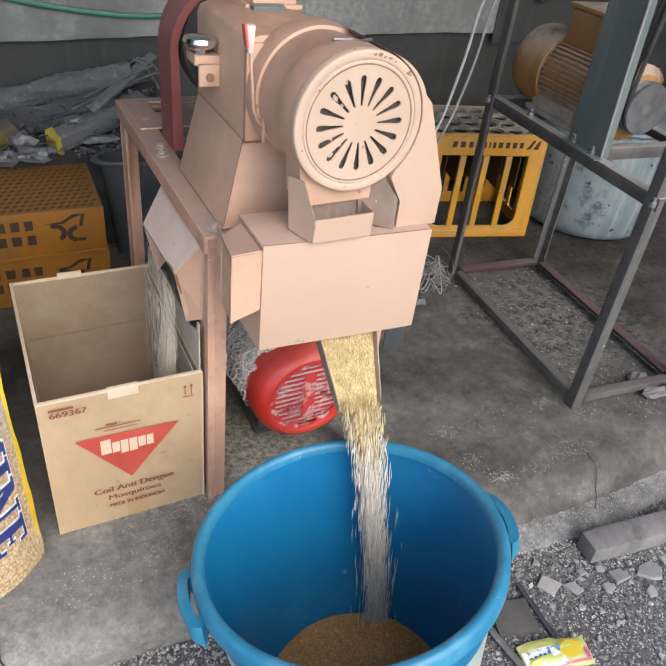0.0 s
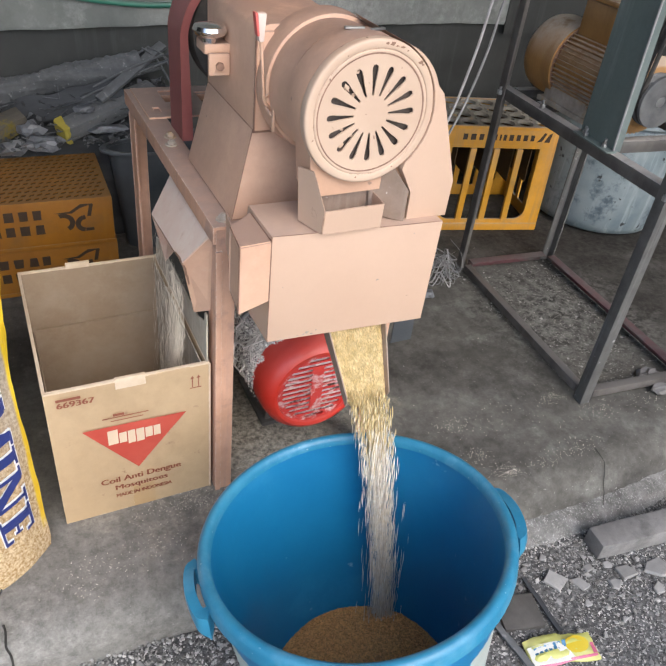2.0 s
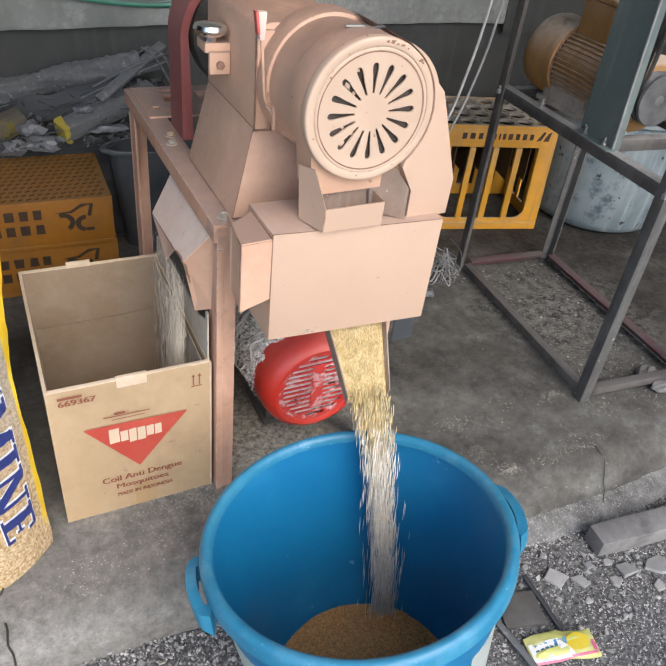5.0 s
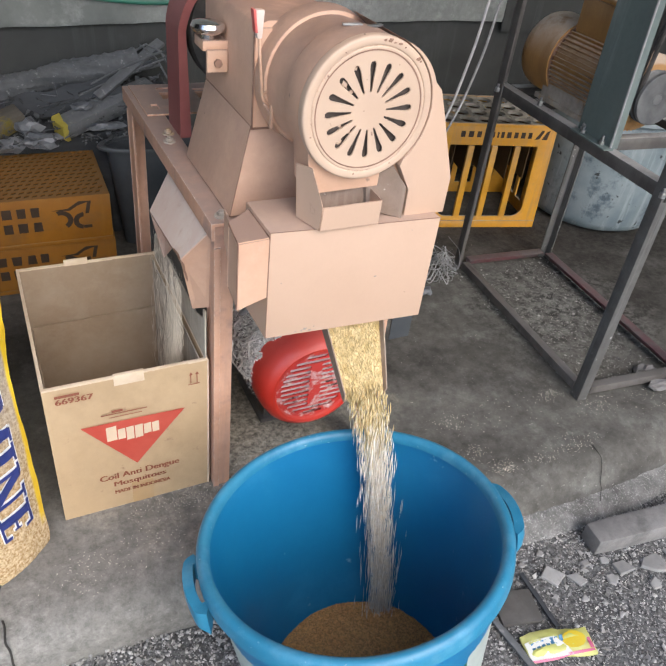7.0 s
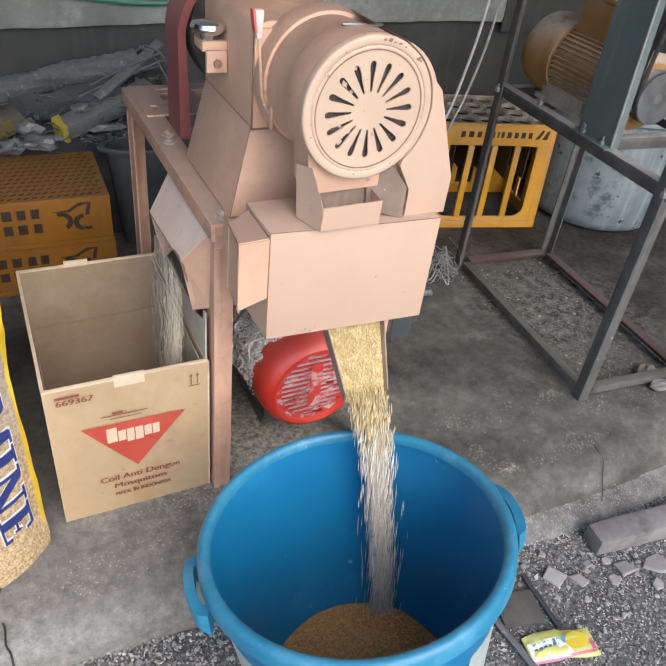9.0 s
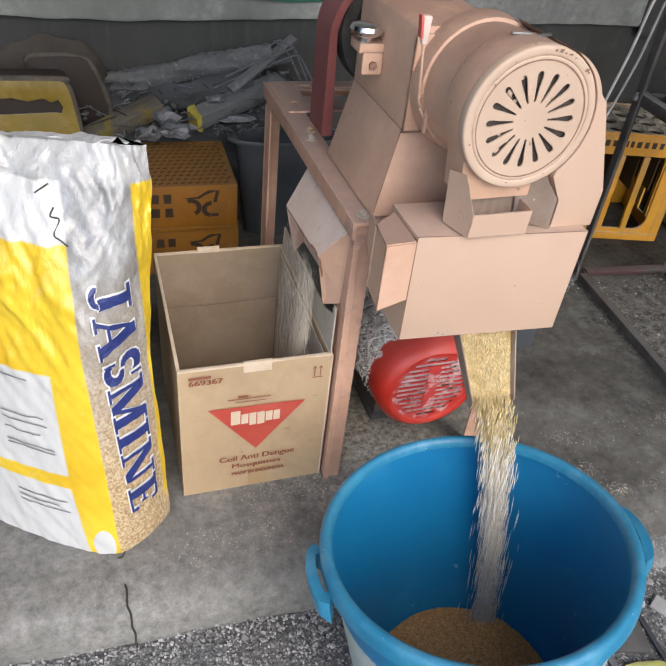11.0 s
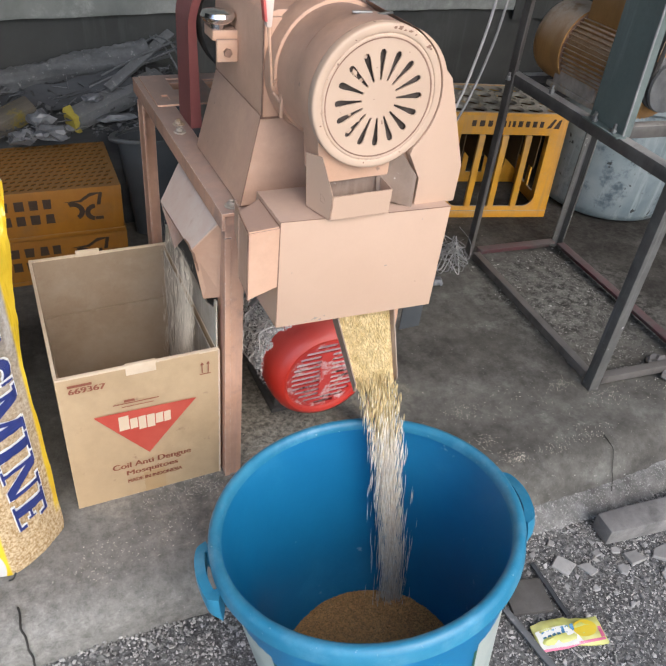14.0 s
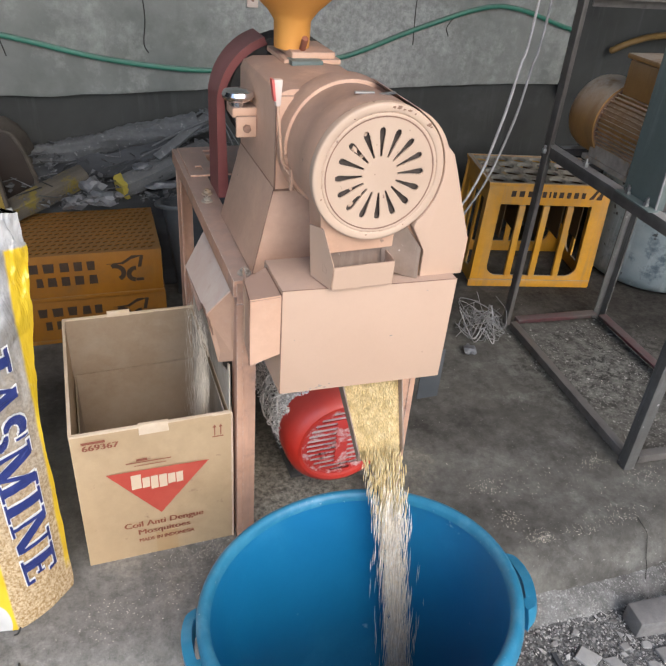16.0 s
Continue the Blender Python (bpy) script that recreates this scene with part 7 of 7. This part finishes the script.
# small broken bits all over the heap
bm = bmesh.new()
for k in range(800):
    x, y = rng.uniform(-0.5, 0.3), rng.uniform(2.2, 2.46)
    z = 0.345 + 0.5 * max(0.0, y - 2.24) + 0.02 * rng.random()
    if x < -0.03 and y < 2.33 and rng.random() < 0.3:
        continue
    r = rng.uniform(0.004, 0.015)
    n = rng.choice((3, 4, 5))
    q = Matrix.Translation((x, y, z)) @ Matrix.Rotation(rng.uniform(-0.7, 0.7), 4, "X") @ Matrix.Rotation(rng.uniform(-0.7, 0.7), 4, "Y") @ Matrix.Rotation(rng.random() * 6.28, 4, "Z")
    loop = [q @ Vector((r * rng.uniform(0.6, 1.3) * math.cos(6.283 * i / n), r * rng.uniform(0.3, 0.8) * math.sin(6.283 * i / n), 0)) for i in range(n)]
    bm_sheet(bm, loop, 0.003)
for k in range(60):
    a = Vector((rng.uniform(-0.45, 0.25), rng.uniform(2.24, 2.44), 0))
    a.z = 0.36 + 0.5 * max(0.0, a.y - 2.24) + 0.02 * rng.random()
    bm_tube(bm, [a, a + Vector((rng.uniform(-0.1, 0.1), rng.uniform(-0.03, 0.03), rng.uniform(-0.02, 0.04)))], 0.0016, 5)
CHIPS = surface("ashy_scraps", (0.05, 0.054, 0.06), (0.1, 0.106, 0.114), 30, 0.85, island=0.7)
tagged(part("scrap_chips", bm, CHIPS, None, smooth=False), "small ash-grey chips and twigs over the scrap heap", "scrap", kind="stuff")

DUST_EDGE = surface("dusty_board_edge", (0.05, 0.043, 0.036), (0.095, 0.083, 0.07), 20, 0.9, mottle=0.15)
OLD_YELLOW = surface("dusty_yellow_plastic", (0.16, 0.11, 0.012), (0.21, 0.15, 0.02), 6, 0.5, stain=(0.3, 0.22, 0.08), stain_scale=9, stain_at=(0.5, 0.75), dust=(0.24, 0.215, 0.18), dust_amount=1.0, mottle=0.08)
chair = thing("chair_back", pose(-0.45, 2.3, 0.33), "dark brown moulded chair back with a dusty rim, on scrap", "chair back")
outline = [(-0.56, 0.33), (-0.56, 0.535), (-0.54, 0.55), (-0.45, 0.552), (-0.402, 0.545), (-0.385, 0.525), (-0.366, 0.484), (-0.352, 0.43), (-0.345, 0.395), (-0.36, 0.345), (-0.38, 0.33)]
bm = bmesh.new()
bm_prism(bm, outline, "y", 2.3, 2.335)
wpart("panel", bm, BROWN_BOARD, chair, bev=0.006)
bm = bmesh.new()
bm_tube(bm, curve_points([(x, 2.303, z) for x, z in outline[1:-1]], 60), 0.007, 8)
wpart("rim", bm, DUST_EDGE, chair, "rolled rim pale with dust")

# a slumped brown bag behind it
bm = bmesh.new()
bmesh.ops.create_icosphere(bm, subdivisions=4, radius=1.0)
for v in bm.verts:
    q = v.co.copy()
    k = 1 + 0.12 * noise.noise(q * 1.6) + 0.06 * noise.noise(q * 4) + 0.03 * noise.noise(q * 9)
    v.co = Vector((q.x * 0.17, q.y * 0.055, max(-0.6, q.z) * 0.15)) * k
tagged(part("slumped_bag", bm, surface("brown_dusty_cloth", (0.026, 0.022, 0.018), (0.055, 0.048, 0.04), 9, 0.95, bump=0.5, mottle=0.15, dust=(0.075, 0.068, 0.058)), None, at=pose(-0.5, 2.41, 0.425, 0, 8, 0)), "dusty brown cloth bag slumped against the wall", "bag")

box = thing("plastic_box", pose(-0.53, 2.21, 0.28), "dusty yellow plastic box with a broken dark opening", "box")
outer = [(-0.7, 0.28), (-0.428, 0.28), (-0.432, 0.36), (-0.445, 0.47), (-0.456, 0.508), (-0.475, 0.52), (-0.7, 0.522)]
gap = [(-0.66, 0.425), (-0.5, 0.43), (-0.478, 0.428), (-0.472, 0.444), (-0.482, 0.466), (-0.5, 0.458), (-0.52, 0.47), (-0.56, 0.462), (-0.6, 0.472), (-0.66, 0.468)]
bm = bmesh.new()
bm_holed(bm, outer, [gap], 0.006, Matrix.Translation((0, 2.196, 0)) @ Matrix.Rotation(radians(90), 4, "X"))
wpart("face", bm, OLD_YELLOW, box, bev=0.0015)
bm = bmesh.new()
bm_prism(bm, outer, "y", 2.2, 2.28)
wpart("body", bm, BROWN_BOARD, box, "dark inside behind the broken face")
bm = bmesh.new()
bm_tube(bm, curve_points([(x, 2.198, z) for x, z in outer[1:]], 50), 0.009, 8)
wpart("rim", bm, DUST_EDGE, box, "rounded rim caked with dust")

beam = board("timber_offcut", (-0.46, 2.225, 0.318), (-0.2, 2.31, 0.405), 0.055, 0.05, surface("pale_dirty_wood", (0.055, 0.05, 0.042), (0.1, 0.09, 0.075), 9, 0.9, bump=0.4, stretch=(0.3, 2, 2), mottle=0.15, stain=(0.14, 0.11, 0.018), stain_scale=14, stain_at=(0.56, 0.64)), "pale timber offcut smeared with yellow paint on the scrap heap", "timber", 0.3)

# ---- floor litter ----
rng = random.Random(21)
tangle = thing("wire_tangle", pose(0.95, 1.735, 0), "tangle of thin grey wire and strips on the slab", "wire")
for k in range(26):
    pts = []
    a = rng.random() * 6.28
    for i in range(6):
        a += rng.uniform(0.5, 1.4)
        r = rng.uniform(0.02, 0.085)
        pts.append((r * math.cos(a), r * math.sin(a) * 1.1, 0.004 + 0.12 * rng.random() ** 1.5))
    bm = bmesh.new()
    bm_tube(bm, curve_points(pts, 30), rng.choice((0.0008, 0.0012, 0.0018)), 5)
    part("strand", bm, WIRE if k % 4 == 0 else WIRE_GREY, tangle)
crumple("plastic_bag", (0.872, 1.65, 0.014), (0.02, 0.028, 0.012), FILM, "clear crumpled bag beside the wire", "plastic bag", 33)

bm = bmesh.new()
bm_lathe(bm, [(0.008, 0.0), (0.016, 0.0), (0.018, 0.004), (0.018, 0.04), (0.016, 0.044), (0.009, 0.044), (0.007, 0.04)], 24, pose(1.325, 1.03, 0.018, 82, 0, 35), closed=True)
tagged(part("pipe_end", bm, PULLEY, None), "short dull pipe end lying by the stand", "pipe")
for p, size, seed in (((1.28, 1.035, 0.012), (0.045, 0.02, 0.012), 41), ((1.285, 1.1, 0.014), (0.035, 0.025, 0.012), 47)):
    crumple("crumpled_paper", p, size, POST_GREY, "grey crumpled paper by the foot of the stand", "paper", seed)

bm = bmesh.new()
for i in range(1900):
    if rng.random() < 0.975:
        cx, cy, s = rng.choice(((0.622, 1.008, 0.03), (0.66, 0.945, 0.035), (0.672, 0.935, 0.015), (0.78, 0.93, 0.04), (0.9, 0.94, 0.05), (0.62, 1.11, 0.04), (0.8, 1.1, 0.12), (0.1, 1.07, 0.1), (-0.15, 1.03, 0.08), (-0.28, 1.0, 0.06), (1.25, 1.4, 0.15), (0.08, 1.2, 0.06), (0.12, 1.06, 0.05), (0.1, 1.0, 0.05), (0.95, 1.12, 0.03), (-0.02, 1.1, 0.04), (0.02, 1.08, 0.03), (-0.12, 1.12, 0.05), (-0.06, 1.11, 0.03), (1.05, 1.04, 0.05), (1.2, 1.02, 0.06)))
        x, y = rng.gauss(cx, 0.7 * s), rng.gauss(cy, s * 0.4)
    else:
        x, y = rng.uniform(-0.5, 1.7), rng.uniform(0.93, 1.95)
    if y < edge_top(x) + 0.015:
        continue
    grain(bm, (x, y, 0.0012), (rng.gauss(0, 1), rng.gauss(0, 1), 0.05 * rng.gauss(0, 1)), rng.uniform(0.0012, 0.0045), rng.uniform(0.0004, 0.0009))
tagged(part("spilt_husk", bm, BRAN, None, smooth=False), "pale husks scattered over the slab", "husk", kind="stuff")
bm = bmesh.new()
for i in range(4200):
    x, y = rng.uniform(1.03, 1.44), rng.uniform(1.08, 1.74)
    if noise.noise((x * 7, y * 7, 0)) + 0.5 * noise.noise((x * 21, y * 21, 3)) < rng.uniform(-0.7, 0.4):
        continue
    pebble(bm, (x, y, 0.0), rng.uniform(0.001, 0.0032) if rng.random() < 0.95 else rng.uniform(0.0032, 0.007), rng, 0.5)
tagged(part("grit", bm, GRIT, None, smooth=False), "grit and crumbs on the slab under the stand", "grit", kind="stuff")

bm = bmesh.new()
for i in range(12000):
    x = rng.uniform(-0.75, 1.7)
    y = rng.uniform(0.3, edge_foot(x) + 0.012)
    r = rng.uniform(0.0008, 0.0026) if rng.random() < 0.975 else rng.uniform(0.0026, 0.008)
    pebble(bm, (x, y, GROUND_Z + r * 0.1), r, rng)
for i in range(22000):
    x = rng.uniform(-0.75, 1.5)
    y = rng.uniform(0.32, edge_foot(x))
    chip(bm, (x, y, GROUND_Z + 0.0015), rng.uniform(0.0016, 0.0045) if rng.random() < 0.96 else rng.uniform(0.0045, 0.011), rng)
for i in range(3200):
    x = rng.uniform(-0.75, 1.7)
    y = edge_foot(x) - 0.09 * rng.random() ** 1.6 + 0.02 * noise.noise((x * 6, 0, 0))
    pebble(bm, (x, min(y, edge_foot(x) + 0.004), GROUND_Z + 0.012 * rng.random() * max(0.0, 1 - (edge_foot(x) - y) / 0.05)), rng.uniform(0.001, 0.0045), rng)
tagged(part("gravel", bm, PEBBLE, None, smooth=False), "loose grey gravel and crushed stone", "gravel", kind="stuff")
for x, y, r, tip in ((0.825, 0.658, 0.038, 8), (0.9, 0.64, 0.042, 14), (0.65, 0.703, 0.033, 5), (0.7, 0.676, 0.03, 10), (0.77, 0.642, 0.024, 7), (0.955, 0.652, 0.026, 12), (0.74, 0.7, 0.018, 6), (0.6, 0.75, 0.014, 8), (0.86, 0.6, 0.02, 9), (0.68, 0.63, 0.013, 10),
                    (0.79, 0.69, 0.016, 4), (1.0, 0.6, 0.022, 9), (0.66, 0.76, 0.016, 15), (0.73, 0.57, 0.012, 5), (0.93, 0.585, 0.016, 8)):
    n = rng.choice((4, 4, 5, 6))
    turn = rng.random() * 6.28
    loop = [(r * rng.uniform(0.7, 1.2) * math.cos(turn + 6.283 * (k + rng.uniform(-0.3, 0.3)) / n), r * 0.8 * rng.uniform(0.7, 1.2) * math.sin(turn + 6.283 * (k + rng.uniform(-0.3, 0.3)) / n)) for k in range(n)]
    bm = bmesh.new()
    bm_prism(bm, [(0.85 * p[0], 0.85 * p[1]) for p in loop], "z", 0.0, 0.004 + 0.12 * r)
    bevel(bm, 0.0018, 1)
    for v in bm.verts:
        v.co += 0.0016 * Vector((noise.noise(v.co * 70 + Vector((x * 50, 0, 0))), noise.noise(v.co * 70 + Vector((0, y * 50, 3))), 0.6 * noise.noise(v.co * 90)))
    tagged(part("stone", bm, STONE, None, smooth=False, at=pose(x, y, GROUND_Z + 0.001, tip * rng.uniform(-1, 1), tip * rng.uniform(-1, 1), 0)), "pale flat broken piece of stone on the gravel", "stone", "broken stones")

board("concrete_post", (0.782, 0.738, -0.075), (1.6, 0.648, -0.075), 0.058, 0.05, POST_GREY, "grey squared post lying on the gravel", "post")
board("lath", (0.457, 0.66, -0.088), (0.475, 0.52, -0.09), 0.014, 0.006, ASH, "thin grey lath on the gravel beside the tub", "stick")
board("lath", (0.58, 0.73, -0.088), (0.575, 0.6, -0.09), 0.01, 0.005, ASH_DARK, "thin dark stick on the gravel", "stick")
bm = bmesh.new()
bm_box(bm, (0.48, 0.625, GROUND_Z), (0.57, 0.7, GROUND_Z + 0.012))
bmesh.ops.rotate(bm, verts=bm.verts[:], cent=(0.55, 0.68, 0), matrix=Matrix.Rotation(radians(-15), 3, "Z"))
tagged(part("tile_piece", bm, TILE, None, bev=0.003), "dark grey flat slab fragment on the gravel", "tile")

packet = thing("snack_packet", pose(0.548, 0.568, GROUND_Z + 0.012, 3, -2, -11.5), "empty yellow and white snack packet on the gravel", "packet")
PK = surface("packet_film", (0.5, 0.52, 0.14), (0.6, 0.6, 0.24), 14, 0.35)
bm = bmesh.new()
top, low = [], []
for i in range(21):
    for j in range(11):
        u, v = i / 20, j / 10
        bulge = 0.006 * (1 - (2 * u - 1) ** 4) * (1 - (2 * v - 1) ** 4) + 0.004 * noise.noise((u * 9, v * 5, 1))
        x, y = (u - 0.5) * 0.145, (v - 0.5) * 0.056 + 0.006 * math.sin(u * 5)
        top.append(bm.verts.new((x, y, bulge + 0.002)))
        low.append(bm.verts.new((x, y, -0.002)))
for i in range(20):
    for j in range(10):
        q = [i * 11 + j, (i + 1) * 11 + j, (i + 1) * 11 + j + 1, i * 11 + j + 1]
        bm.faces.new([top[k] for k in q])
        bm.faces.new([low[k] for k in q[::-1]])
part("film", bm, PK, packet)


def packet_print(name, pts, mat, label):
    bm = bmesh.new()
    f = bm.faces.new([bm.verts.new((x, y * 0.74, 0.0)) for x, y in pts])
    bmesh.ops.subdivide_edges(bm, edges=list(f.edges), cuts=4, use_grid_fill=True)
    for v in bm.verts:
        u, w = v.co.x / 0.145 + 0.5, (v.co.y - 0.006 * math.sin((v.co.x / 0.145 + 0.5) * 5)) / 0.056 + 0.5
        v.co.z = 0.006 * (1 - (2 * u - 1) ** 4) * (1 - (2 * w - 1) ** 4) + 0.004 * noise.noise((u * 9, w * 5, 1)) + 0.0035
    part(name, bm, mat, packet, label)


PRINT_BLUE = surface("print_blue", (0.06, 0.2, 0.36), (0.1, 0.26, 0.42), 30, 0.4)
PRINT_PINK = surface("print_pink", (0.5, 0.1, 0.2), (0.56, 0.16, 0.25), 30, 0.4)
PRINT_WHITE = surface("packet_white", (0.6, 0.61, 0.56), (0.68, 0.68, 0.64), 14, 0.35)
PRINT_LEMON = surface("print_lemon", (0.62, 0.46, 0.03), (0.68, 0.54, 0.07), 14, 0.35)
packet_print("print_panel", [(-0.07, -0.03), (0.02, -0.034), (0.012, -0.004), (-0.005, 0.02), (-0.07, 0.018)], PRINT_WHITE, "white printed panel")
packet_print("print_lemon", [(0.034 + 0.026 * math.cos(radians(a)), 0.002 + 0.024 * math.sin(radians(a))) for a in range(0, 360, 30)], PRINT_LEMON, "deep yellow printed fruit")
for k in range(7):
    x = -0.06 + 0.0105 * k
    packet_print("print_mark", [(x, -0.006 + 0.001 * k), (x + 0.0075, -0.005 + 0.001 * k), (x + 0.0085, 0.013 + 0.001 * k), (x + 0.0015, 0.012 + 0.001 * k)], PRINT_BLUE, "blue printed mark")
packet_print("print_band", [(-0.068, -0.036), (0.068, -0.037), (0.068, -0.03), (-0.068, -0.03)], PRINT_PINK, "pink band along the edge")
packet_print("print_band", [(0.06, -0.029), (0.07, -0.029), (0.07, 0.0), (0.062, 0.0)], PRINT_PINK, "pink band along the edge")

# bran drifting from the chute into the carton
bm = bmesh.new()
for i in range(5600):
    f = rng.random() ** 0.8
    y = 1.185 + (0.21 * rng.random() if i % 3 == 0 else 0.085 * rng.random()) * (1 - 0.25 * f)
    p = (-0.03 - 0.014 * rng.random() - 0.03 * f * rng.random() + 0.004 * noise.noise((y * 60, f * 3, 0)), y + 0.012 * noise.noise((f * 9, y * 30, 4)), 0.5 - 0.43 * f)
    grain(bm, p, (0.06 * rng.gauss(0, 1), 0.1 * rng.gauss(0, 1), -1), 0.012 + 0.035 * rng.random() * (0.3 + f), 0.00022)
tagged(part("falling_bran", bm, BRAN_SOFT, None, smooth=False), "pale bran falling from the chute into the carton", "bran", kind="stuff")
bm = bmesh.new()
bm_lathe(bm, [(0.0, 0.06), (0.04, 0.045), (0.09, 0.015), (0.12, 0.0), (0, 0)], 40, Matrix.Translation((-0.14, 1.35, 0.0075)) @ Matrix.Diagonal((1.05, 1.4, 1, 1)))
for v in bm.verts:
    v.co.z += 0.006 * noise.noise(v.co * 20)
tagged(part("bran_heap", bm, BRAN, None), "soft pale heap of bran on the bottom of the carton", "bran", kind="stuff")
